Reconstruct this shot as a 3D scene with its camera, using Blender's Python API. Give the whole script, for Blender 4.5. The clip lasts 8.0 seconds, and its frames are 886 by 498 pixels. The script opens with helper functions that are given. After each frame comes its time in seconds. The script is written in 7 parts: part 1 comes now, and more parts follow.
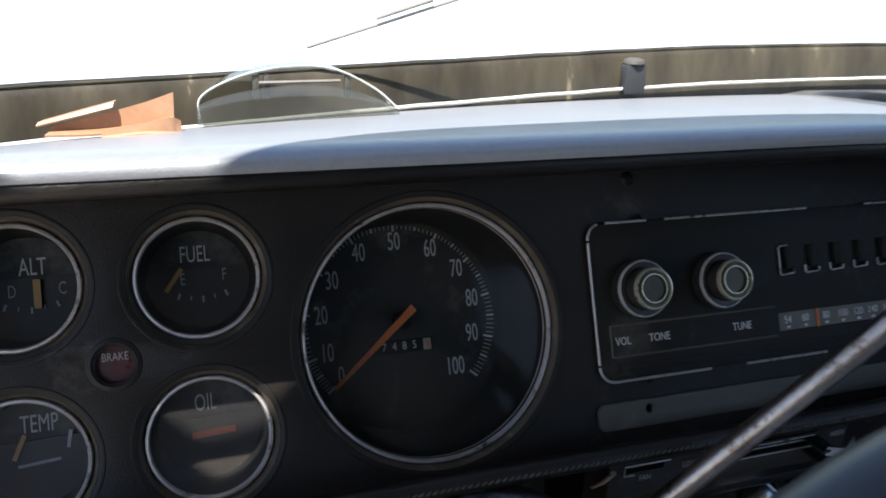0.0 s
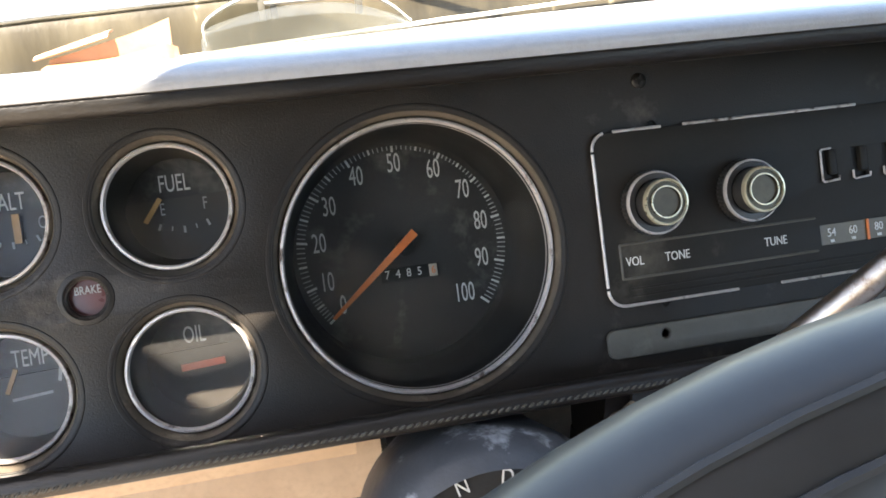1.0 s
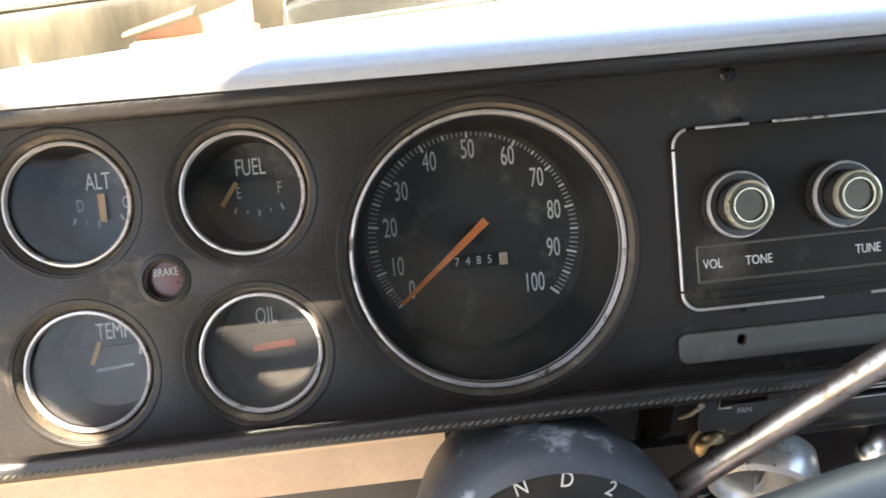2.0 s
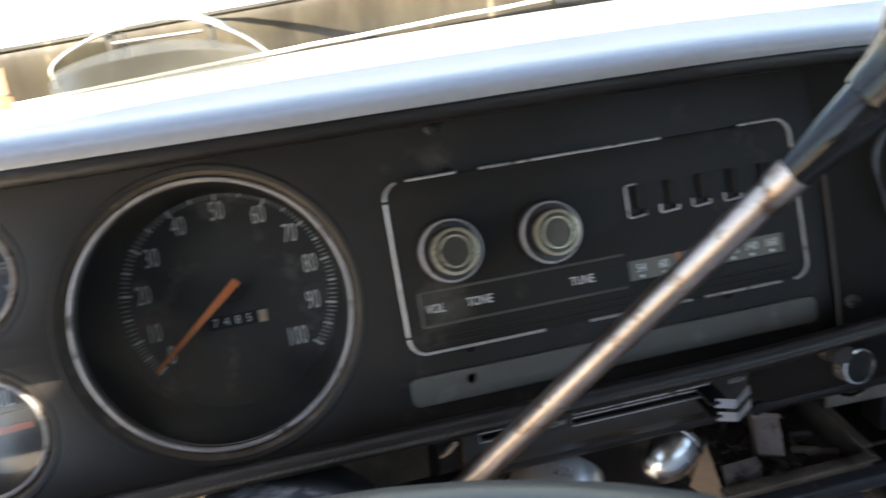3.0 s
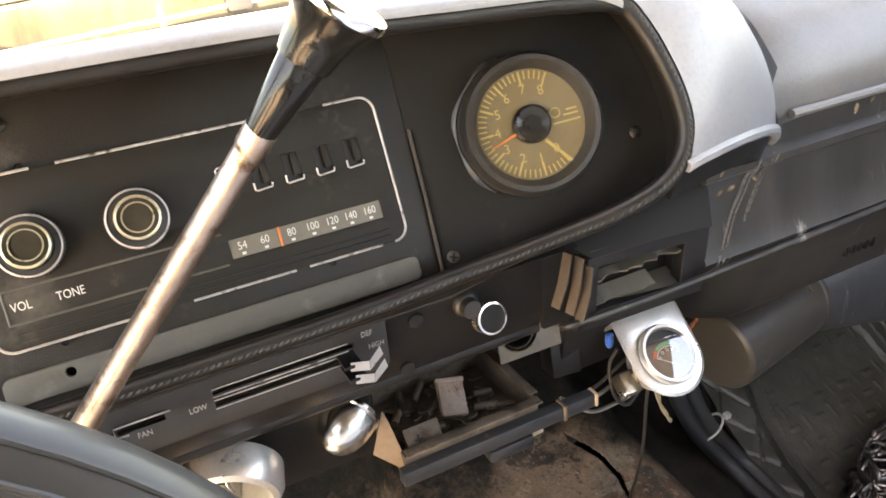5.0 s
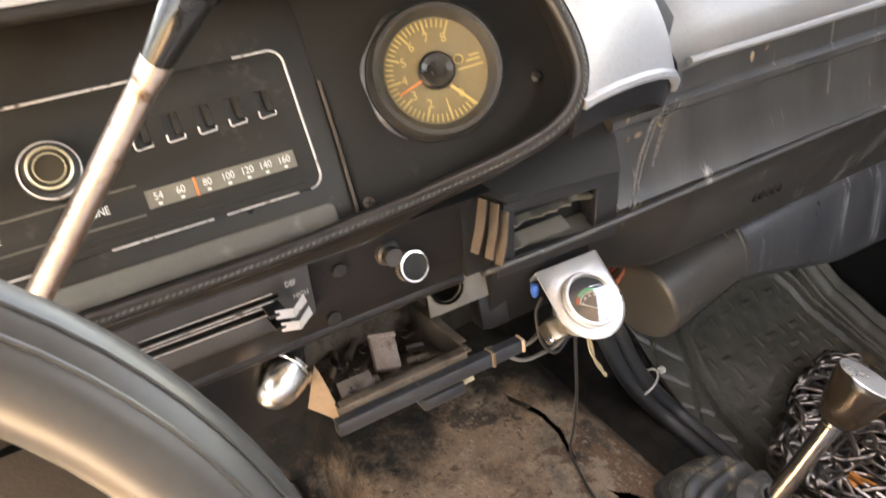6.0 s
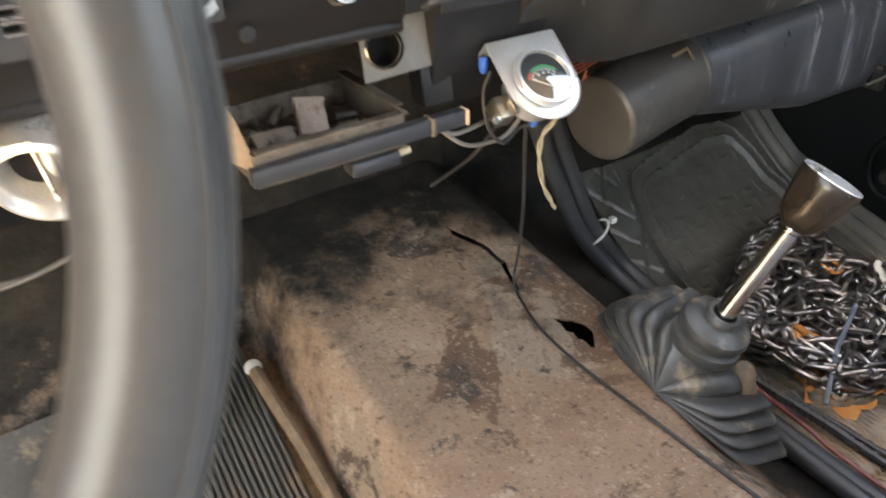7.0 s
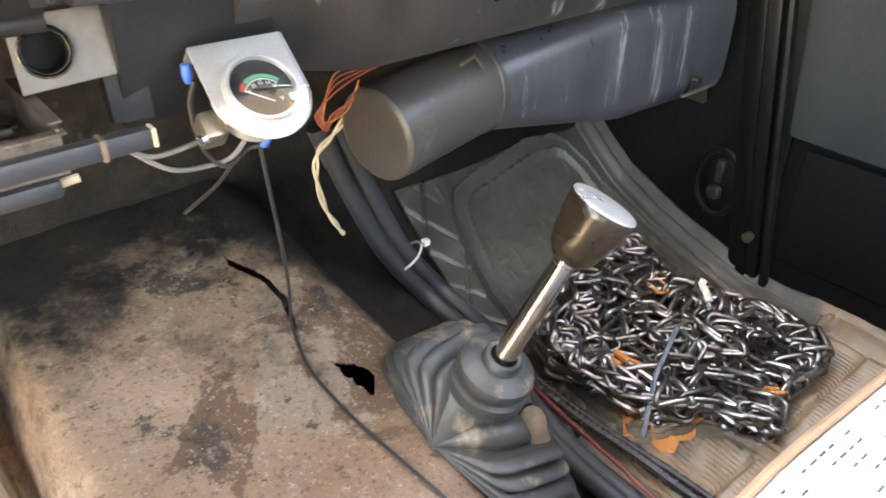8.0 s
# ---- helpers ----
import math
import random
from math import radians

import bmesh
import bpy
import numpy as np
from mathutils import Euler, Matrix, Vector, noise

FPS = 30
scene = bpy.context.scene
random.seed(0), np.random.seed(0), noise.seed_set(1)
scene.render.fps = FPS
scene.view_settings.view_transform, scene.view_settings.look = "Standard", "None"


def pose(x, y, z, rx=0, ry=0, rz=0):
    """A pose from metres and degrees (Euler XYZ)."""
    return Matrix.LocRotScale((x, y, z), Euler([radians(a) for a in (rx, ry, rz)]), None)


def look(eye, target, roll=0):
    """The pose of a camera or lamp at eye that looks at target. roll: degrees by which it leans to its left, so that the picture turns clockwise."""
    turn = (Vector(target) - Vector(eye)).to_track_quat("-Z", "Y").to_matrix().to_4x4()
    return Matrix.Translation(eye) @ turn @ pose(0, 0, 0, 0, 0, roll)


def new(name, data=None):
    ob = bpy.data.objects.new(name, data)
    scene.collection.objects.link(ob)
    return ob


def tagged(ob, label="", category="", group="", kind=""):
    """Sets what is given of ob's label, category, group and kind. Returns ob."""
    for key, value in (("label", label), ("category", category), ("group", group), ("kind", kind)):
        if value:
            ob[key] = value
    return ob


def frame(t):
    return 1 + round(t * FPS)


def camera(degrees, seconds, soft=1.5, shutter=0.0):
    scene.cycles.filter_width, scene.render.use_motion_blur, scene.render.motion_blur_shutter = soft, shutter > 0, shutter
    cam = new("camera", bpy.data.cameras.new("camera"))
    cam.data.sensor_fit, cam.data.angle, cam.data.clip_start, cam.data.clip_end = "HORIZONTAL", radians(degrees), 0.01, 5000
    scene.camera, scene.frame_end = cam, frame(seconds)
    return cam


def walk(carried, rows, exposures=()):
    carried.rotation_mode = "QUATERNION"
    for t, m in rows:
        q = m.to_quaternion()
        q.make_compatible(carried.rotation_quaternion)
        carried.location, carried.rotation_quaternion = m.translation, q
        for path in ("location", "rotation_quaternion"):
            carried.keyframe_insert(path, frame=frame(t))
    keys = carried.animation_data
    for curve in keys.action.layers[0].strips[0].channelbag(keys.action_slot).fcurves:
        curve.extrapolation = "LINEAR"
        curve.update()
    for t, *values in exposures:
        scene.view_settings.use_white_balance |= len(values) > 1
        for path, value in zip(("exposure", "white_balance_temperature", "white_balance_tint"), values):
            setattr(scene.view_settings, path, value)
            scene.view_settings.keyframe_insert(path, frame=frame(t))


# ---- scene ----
cam = camera(60.3, 8.0, soft=1.6, shutter=0.35)
PATH = [
    (0, (-0.1286, -0.3087, 0.8692), (0.4648, 1.4637, 0.1575), 2.10),
    (0.2, (-0.1112, -0.2955, 0.8716), (0.3933, 1.4825, 0.1072), 0.10),
    (0.5, (-0.0916, -0.291, 0.865), (0.3155, 1.4796, 0.0289), -1.90),
    (0.8, (-0.0799, -0.2996, 0.8556), (0.2779, 1.4729, 0.0012), -2.73),
    (1, (-0.0751, -0.299, 0.854), (0.2717, 1.4643, -0.0238), -2.79),
    (1.2, (-0.0697, -0.2971, 0.8568), (0.2636, 1.4622, -0.0341), -2.61),
    (2.3, (-0.0681, -0.2882, 0.871), (0.0292, 1.4532, -0.1077), -3.93),
    (2.5, (-0.0477, -0.2936, 0.8731), (0.1083, 1.458, -0.0795), -4.10),
    (2.7, (-0.0228, -0.3016, 0.8689), (0.2096, 1.4702, -0.0294), -4.22),
    (3, (0.0255, -0.306, 0.8773), (0.3604, 1.4385, -0.0416), -5.39),
    (3.2, (0.047, -0.31, 0.8665), (0.5146, 1.4243, -0.0132), -5.31),
    (3.5, (0.089, -0.3257, 0.8746), (0.6175, 1.373, -0.0394), -6.08),
    (4, (0.1131, -0.345, 0.8686), (0.7706, 1.3174, -0.0281), -6.12),
    (4.5, (0.1213, -0.3593, 0.8595), (0.8405, 1.2818, -0.029), -5.94),
    (4.7, (0.125, -0.3642, 0.857), (0.8567, 1.2656, -0.0419), -5.65),
    (5.8, (0.1335, -0.4075, 0.845), (0.945, 1.18, -0.063), -6.30),
    (6, (0.1324, -0.4118, 0.8337), (0.9786, 1.1473, -0.09), -6.60),
    (6.2, (0.1395, -0.4093, 0.8166), (0.9941, 1.1162, -0.1542), -6.29),
    (6.5, (0.1339, -0.4131, 0.7794), (0.9906, 1.0755, -0.2454), -7.23),
    (6.6, (0.1263, -0.412, 0.771), (0.9848, 1.0573, -0.2797), -6.60),
    (6.8, (0.1185, -0.412, 0.7325), (0.988, 1.0235, -0.356), -4.60),
    (7, (0.131, -0.4189, 0.6911), (1.021, 1.0049, -0.3955), -2.46),
    (7.2, (0.1633, -0.4141, 0.6759), (1.0884, 0.9799, -0.4199), -0.95),
    (7.5, (0.2288, -0.419, 0.6648), (1.2157, 0.9399, -0.4211), 0.07),
    (7.7, (0.2597, -0.4178, 0.6662), (1.3075, 0.8941, -0.4207), 0.17),
    (8, (0.2888, -0.4166, 0.6578), (1.3856, 0.864, -0.418), 1.00),
]
EXPOSURES = [(0.0, 1.35, 6300, 10), (0.4, 1.54, 6400, 10), (1.0, 3.28, 7500, 10), (2.4, 3.5, 7700, 10), (3.0, 2.8, 7400, 10), (4.0, 3.0, 9200, 14), (4.6, 3.95, 10300, 16), (6.0, 4.9, 12000, 19), (7.0, 4.95, 10200, 12), (7.5, 5.5, 9500, 13), (8.0, 5.65, 9800, 12)]
walk(cam, [(t, look(eye, target, roll)) for t, eye, target, roll in PATH], EXPOSURES)

# ---- light ----
SUN_EL, SUN_AZ = 65.8, 217.0          # degrees; azimuth clockwise from +y
world = bpy.data.worlds.new("sky")
scene.world = world
world.use_nodes = True
wn = world.node_tree.nodes
sky = wn.new("ShaderNodeTexSky")
sky.sky_type, sky.sun_disc = "NISHITA", False
sky.sun_elevation, sky.sun_rotation = radians(SUN_EL), radians(SUN_AZ)
wn["Background"].inputs["Strength"].default_value = 0.11
world.node_tree.links.new(sky.outputs[0], wn["Background"].inputs["Color"])
sun_data = bpy.data.lights.new("sun", "SUN")
sun_data.energy, sun_data.angle, sun_data.color = 5.0, radians(0.5), (1.0, 0.95, 0.88)
sun = new("sun", sun_data)
_a, _e = radians(SUN_AZ), radians(SUN_EL)
sun.matrix_world = look((0, 0, 4), Vector((0, 0, 4)) - Vector((math.sin(_a) * math.cos(_e), math.cos(_a) * math.cos(_e), math.sin(_e))))


# ---- materials ----
def surf(name, c1, c2, rough=0.5, metal=0.0, scale=12.0, fine=160.0, bump=0.0, bump_scale=None, dirt=None, dirt_at=0.6,
         dirt_scale=7.0, rough_var=0.12, spec=0.5, per_object=0.0, coat=0.0, stretch=(1, 1, 1), trans=0.0, settled=None, coat_rough=0.08):
    m = bpy.data.materials.new(name)
    m.use_nodes = True
    nt = m.node_tree
    b = nt.nodes["Principled BSDF"]
    co = nt.nodes.new("ShaderNodeTexCoord")
    mp = nt.nodes.new("ShaderNodeMapping")
    mp.inputs["Scale"].default_value = stretch
    nt.links.new(co.outputs["Object"], mp.inputs["Vector"])

    def noisy(sc, detail=4.0, rgh=0.6):
        n = nt.nodes.new("ShaderNodeTexNoise")
        n.inputs["Scale"].default_value, n.inputs["Detail"].default_value, n.inputs["Roughness"].default_value = sc, detail, rgh
        nt.links.new(mp.outputs[0], n.inputs["Vector"])
        return n

    def ramp(src, lo, hi):
        r = nt.nodes.new("ShaderNodeMapRange")
        r.inputs["From Min"].default_value, r.inputs["From Max"].default_value = lo, hi
        nt.links.new(src, r.inputs["Value"])
        return r.outputs[0]

    def mix(fac, a, c):
        x = nt.nodes.new("ShaderNodeMix")
        x.data_type = "RGBA"
        nt.links.new(fac, x.inputs["Factor"])
        for key, v in (("A", a), ("B", c)):
            sock = [q for q in x.inputs if q.name == key and q.type == "RGBA"][0]
            if isinstance(v, tuple):
                sock.default_value = (*v, 1)
            else:
                nt.links.new(v, sock)
        return [q for q in x.outputs if q.type == "RGBA"][0]

    big, small = noisy(scale, 5.0), noisy(fine, 3.0)
    col = mix(ramp(big.outputs[0], 0.3, 0.7), c1, c2)
    mid = tuple(0.5 * (p + q) * 0.8 for p, q in zip(c1, c2))
    col = mix(ramp(small.outputs[0], 0.45, 0.95), col, mid)
    if dirt:
        dn = noisy(dirt_scale, 8.0, 0.65)
        col = mix(ramp(dn.outputs[0], dirt_at, dirt_at + 0.12), col, dirt)
    if settled:
        # dust that has gathered towards one end along an axis: (axis, from, to, colour)
        sx = nt.nodes.new("ShaderNodeSeparateXYZ")
        nt.links.new(co.outputs["Object"], sx.inputs[0])
        sn = noisy(9.0, 7.0, 0.7)
        ad = nt.nodes.new("ShaderNodeMath")
        ad.operation, ad.inputs[1].default_value = "MULTIPLY_ADD", 0.5
        nt.links.new(sn.outputs[0], ad.inputs[0])
        nt.links.new(sx.outputs[settled[0]], ad.inputs[2])
        col = mix(ramp(ad.outputs[0], settled[1], settled[2]), col, settled[3])
    if per_object:
        oi = nt.nodes.new("ShaderNodeObjectInfo")
        hs = nt.nodes.new("ShaderNodeHueSaturation")
        nt.links.new(col, hs.inputs["Color"])
        mr = nt.nodes.new("ShaderNodeMapRange")
        mr.inputs["To Min"].default_value, mr.inputs["To Max"].default_value = 1 - per_object, 1 + per_object
        nt.links.new(oi.outputs["Random"], mr.inputs["Value"])
        nt.links.new(mr.outputs[0], hs.inputs["Value"])
        col = hs.outputs[0]
    nt.links.new(col, b.inputs["Base Color"])
    rr = nt.nodes.new("ShaderNodeMapRange")
    rr.inputs["To Min"].default_value, rr.inputs["To Max"].default_value = max(0.02, rough - rough_var), min(1, rough + rough_var)
    nt.links.new(big.outputs[0], rr.inputs["Value"])
    nt.links.new(rr.outputs[0], b.inputs["Roughness"])
    b.inputs["Metallic"].default_value = metal
    b.inputs["Specular IOR Level"].default_value = spec
    b.inputs["Coat Weight"].default_value = coat
    b.inputs["Coat Roughness"].default_value = coat_rough
    b.inputs["Transmission Weight"].default_value = trans
    if bump:
        bn = noisy(bump_scale or fine, 3.0)
        bp = nt.nodes.new("ShaderNodeBump")
        bp.inputs["Strength"].default_value, bp.inputs["Distance"].default_value = bump, 0.002
        nt.links.new(bn.outputs[0], bp.inputs["Height"])
        nt.links.new(bp.outputs[0], b.inputs["Normal"])
    return m


def pane(name, tint=(0.97, 0.98, 0.97), rough=0.02, dust=0.0, gloss=0.06, film=0.15, dust_colour=(0.45, 0.40, 0.33)):
    m = bpy.data.materials.new(name)
    m.use_nodes = True
    nt = m.node_tree
    nt.nodes.clear()
    out = nt.nodes.new("ShaderNodeOutputMaterial")
    tr, gl, mx, lw, pw, ma = (nt.nodes.new("ShaderNode" + k) for k in ("BsdfTransparent", "BsdfGlossy", "MixShader", "LayerWeight", "Math", "Math"))
    tr.inputs[0].default_value = (*tint, 1)
    gl.inputs["Roughness"].default_value = rough
    lw.inputs["Blend"].default_value = 0.5
    pw.operation, pw.inputs[1].default_value = "POWER", 5.0
    ma.operation, ma.inputs[1].default_value, ma.inputs[2].default_value = "MULTIPLY_ADD", 0.92, gloss
    nt.links.new(lw.outputs["Facing"], pw.inputs[0])
    nt.links.new(pw.outputs[0], ma.inputs[0])
    nt.links.new(ma.outputs[0], mx.inputs[0])
    nt.links.new(tr.outputs[0], mx.inputs[1])
    nt.links.new(gl.outputs[0], mx.inputs[2])
    last = mx
    if dust:
        df, nz, mr, m2 = (nt.nodes.new("ShaderNode" + k) for k in ("BsdfDiffuse", "TexNoise", "MapRange", "MixShader"))
        df.inputs[0].default_value = (*dust_colour, 1)
        nz.inputs["Scale"].default_value, nz.inputs["Detail"].default_value = 30, 8
        co = nt.nodes.new("ShaderNodeTexCoord")
        nt.links.new(co.outputs["Object"], nz.inputs["Vector"])
        mr.inputs["From Min"].default_value, mr.inputs["From Max"].default_value = 0.45, 0.8
        mr.inputs["To Min"].default_value, mr.inputs["To Max"].default_value = dust * film, dust
        nt.links.new(nz.outputs[0], mr.inputs["Value"])
        nt.links.new(mr.outputs[0], m2.inputs[0])
        nt.links.new(mx.outputs[0], m2.inputs[1])
        nt.links.new(df.outputs[0], m2.inputs[2])
        last = m2
    nt.links.new(last.outputs[0], out.inputs[0])
    return m


M_PANEL = surf("black_panel_paint", (0.0092, 0.0075, 0.0060), (0.0195, 0.0160, 0.0128), 0.44, scale=18, fine=700, bump=0.16, bump_scale=1100, dirt=(0.064, 0.055, 0.046), dirt_at=0.59, dirt_scale=24, spec=0.30)
M_POD = surf("dull_black_plastic", (0.0065, 0.0060, 0.0053), (0.0120, 0.0108, 0.0093), 0.62, scale=15, fine=500, dirt=(0.045, 0.040, 0.031), dirt_at=0.62, dirt_scale=11, spec=0.25)
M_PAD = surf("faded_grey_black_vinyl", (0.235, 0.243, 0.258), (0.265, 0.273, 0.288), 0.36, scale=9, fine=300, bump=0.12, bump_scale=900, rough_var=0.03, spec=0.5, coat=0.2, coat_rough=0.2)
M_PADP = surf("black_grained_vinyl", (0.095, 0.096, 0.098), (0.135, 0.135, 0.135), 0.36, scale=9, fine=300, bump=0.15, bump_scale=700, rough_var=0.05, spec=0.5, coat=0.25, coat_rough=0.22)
M_LIP = surf("brown_black_rubber", (0.0060, 0.0052, 0.0046), (0.013, 0.0105, 0.0085), 0.40, scale=30, fine=500, bump=0.2, dirt=(0.10, 0.072, 0.048), dirt_at=0.66, dirt_scale=40, stretch=(0.35, 1, 1), spec=0.4)
M_FIN = surf("rubbed_brown_plastic", (0.030, 0.022, 0.016), (0.085, 0.062, 0.045), 0.5, scale=30, fine=300)
M_STITCH = surf("dusty_cord", (0.030, 0.028, 0.024), (0.070, 0.065, 0.055), 0.8, scale=60, fine=600)
M_STEEL = surf("black_painted_steel", (0.008, 0.008, 0.009), (0.016, 0.0155, 0.016), 0.42, scale=10, fine=300, dirt=(0.09, 0.08, 0.07), dirt_at=0.66, dirt_scale=12, bump=0.1, spec=0.28)
M_STEELW = surf("scuffed_black_steel", (0.019, 0.0188, 0.0184), (0.042, 0.0405, 0.0385), 0.38, scale=8, fine=200, dirt=(0.30, 0.29, 0.275), dirt_at=0.60, dirt_scale=12, stretch=(4.0, 3.0, 0.22), bump=0.12, spec=0.42)
M_TAN = surf("tan_primer_metal", (0.42, 0.29, 0.19), (0.55, 0.40, 0.27), 0.6, scale=14, fine=250, dirt=(0.2, 0.13, 0.08), dirt_at=0.62)
M_CHROME = surf("worn_chrome", (0.62, 0.60, 0.57), (0.80, 0.79, 0.77), 0.16, 1.0, scale=40, fine=600, dirt=(0.30, 0.20, 0.13), dirt_at=0.67, dirt_scale=45, rough_var=0.08)
M_CHROMEB = surf("bright_chrome", (0.78, 0.77, 0.76), (0.86, 0.86, 0.85), 0.09, 1.0, scale=20, fine=400, rough_var=0.05)
M_ROD = surf("pitted_chrome", (0.36, 0.29, 0.24), (0.58, 0.48, 0.41), 0.36, 1.0, scale=25, fine=300, bump=0.12, dirt=(0.16, 0.09, 0.05), dirt_at=0.55, dirt_scale=70, rough_var=0.1)
M_BRASSY = surf("cream_chrome", (0.56, 0.50, 0.34), (0.70, 0.64, 0.47), 0.28, 0.7, scale=40, fine=500, rough_var=0.08)
M_SATIN = surf("satin_aluminium", (0.62, 0.62, 0.60), (0.75, 0.75, 0.73), 0.24, 1.0, scale=18, fine=400, dirt=(0.33, 0.28, 0.2), dirt_at=0.68, dirt_scale=20)
M_GALV = surf("zinc_plated_steel", (0.38, 0.345, 0.28), (0.52, 0.48, 0.40), 0.38, 1.0, scale=20, fine=300, dirt=(0.2, 0.13, 0.08), dirt_at=0.6, dirt_scale=30)
M_BEZEL = surf("worn_silver_bezel", (0.40, 0.37, 0.35), (0.62, 0.58, 0.55), 0.45, 0.45, scale=60, fine=500, dirt=(0.10, 0.075, 0.06), dirt_at=0.56, dirt_scale=120)
# gauge cup black; also stands in for the shade inside bores and holes
M_CUP = surf("cup_and_hole_shade_black", (0.008, 0.008, 0.008), (0.014, 0.014, 0.013), 0.55, scale=20, fine=300, spec=0.25)
M_DIAL = surf("gauge_dial_black", (0.019, 0.0185, 0.0175), (0.034, 0.033, 0.031), 0.55, scale=14, fine=500, dirt=(0.10, 0.096, 0.085), dirt_at=0.55, dirt_scale=30, spec=0.3)
M_MARK = surf("aged_white_marking", (0.55, 0.55, 0.52), (0.66, 0.65, 0.61), 0.7, scale=80, fine=600)
M_MARKD = surf("dim_white_marking", (0.30, 0.30, 0.29), (0.40, 0.40, 0.385), 0.7, scale=80, fine=600)
M_ORANGE = surf("orange_needle_paint", (0.60, 0.14, 0.025), (0.72, 0.19, 0.04), 0.5, scale=60, fine=400)
M_YEL = surf("faded_yellow_needle", (0.42, 0.22, 0.06), (0.50, 0.29, 0.10), 0.55, scale=60, fine=400)
M_RED = surf("red_needle_paint", (0.50, 0.06, 0.03), (0.60, 0.09, 0.04), 0.5, scale=60, fine=400)
M_BRAKE = surf("dark_red_lens", (0.085, 0.032, 0.03), (0.11, 0.042, 0.038), 0.3, scale=60, fine=400)
M_KNOB = surf("black_bakelite", (0.020, 0.019, 0.018), (0.035, 0.033, 0.03), 0.35, scale=30, fine=400)
M_KNOBG = surf("glossy_black_plastic", (0.007, 0.007, 0.007), (0.012, 0.012, 0.012), 0.16, scale=30, fine=400, rough_var=0.05, spec=0.32)
M_RECESS = surf("dusty_cream_recess", (0.050, 0.040, 0.030), (0.115, 0.092, 0.068), 0.5, scale=40, fine=400, dirt=(0.20, 0.165, 0.125), dirt_at=0.56, dirt_scale=60)
M_GREY = surf("grey_dusty_strip", (0.068, 0.063, 0.052), (0.105, 0.098, 0.082), 0.55, scale=25, fine=400, dirt=(0.16, 0.15, 0.125), dirt_at=0.60, dirt_scale=22)
M_CAPM = surf("dull_brass_cap", (0.055, 0.047, 0.035), (0.095, 0.082, 0.06), 0.34, 0.8, scale=40, fine=400, rough_var=0.08)
M_RADIO = surf("radio_face_black", (0.0098, 0.0084, 0.0065), (0.0175, 0.0150, 0.0116), 0.55, scale=20, fine=500, dirt=(0.06, 0.054, 0.042), dirt_at=0.60, dirt_scale=18, spec=0.25)
M_TACHF = surf("gold_tach_face", (0.115, 0.085, 0.038), (0.165, 0.122, 0.055), 0.5, scale=20, fine=300)
M_TACHM = surf("yellow_tach_marks", (0.36, 0.255, 0.085), (0.44, 0.31, 0.11), 0.6, scale=60, fine=400)
M_RIM = surf("black_rim_plastic", (0.024, 0.023, 0.022), (0.038, 0.036, 0.034), 0.40, scale=8, fine=250, dirt=(0.056, 0.052, 0.047), dirt_at=0.66, rough_var=0.05, spec=0.36, coat=0.12, coat_rough=0.18)
M_SHROUD = surf("blue_grey_painted_column", (0.030, 0.033, 0.038), (0.056, 0.060, 0.066), 0.45, scale=20, fine=200, dirt=(0.36, 0.38, 0.40), dirt_at=0.575, dirt_scale=30, bump=0.15)
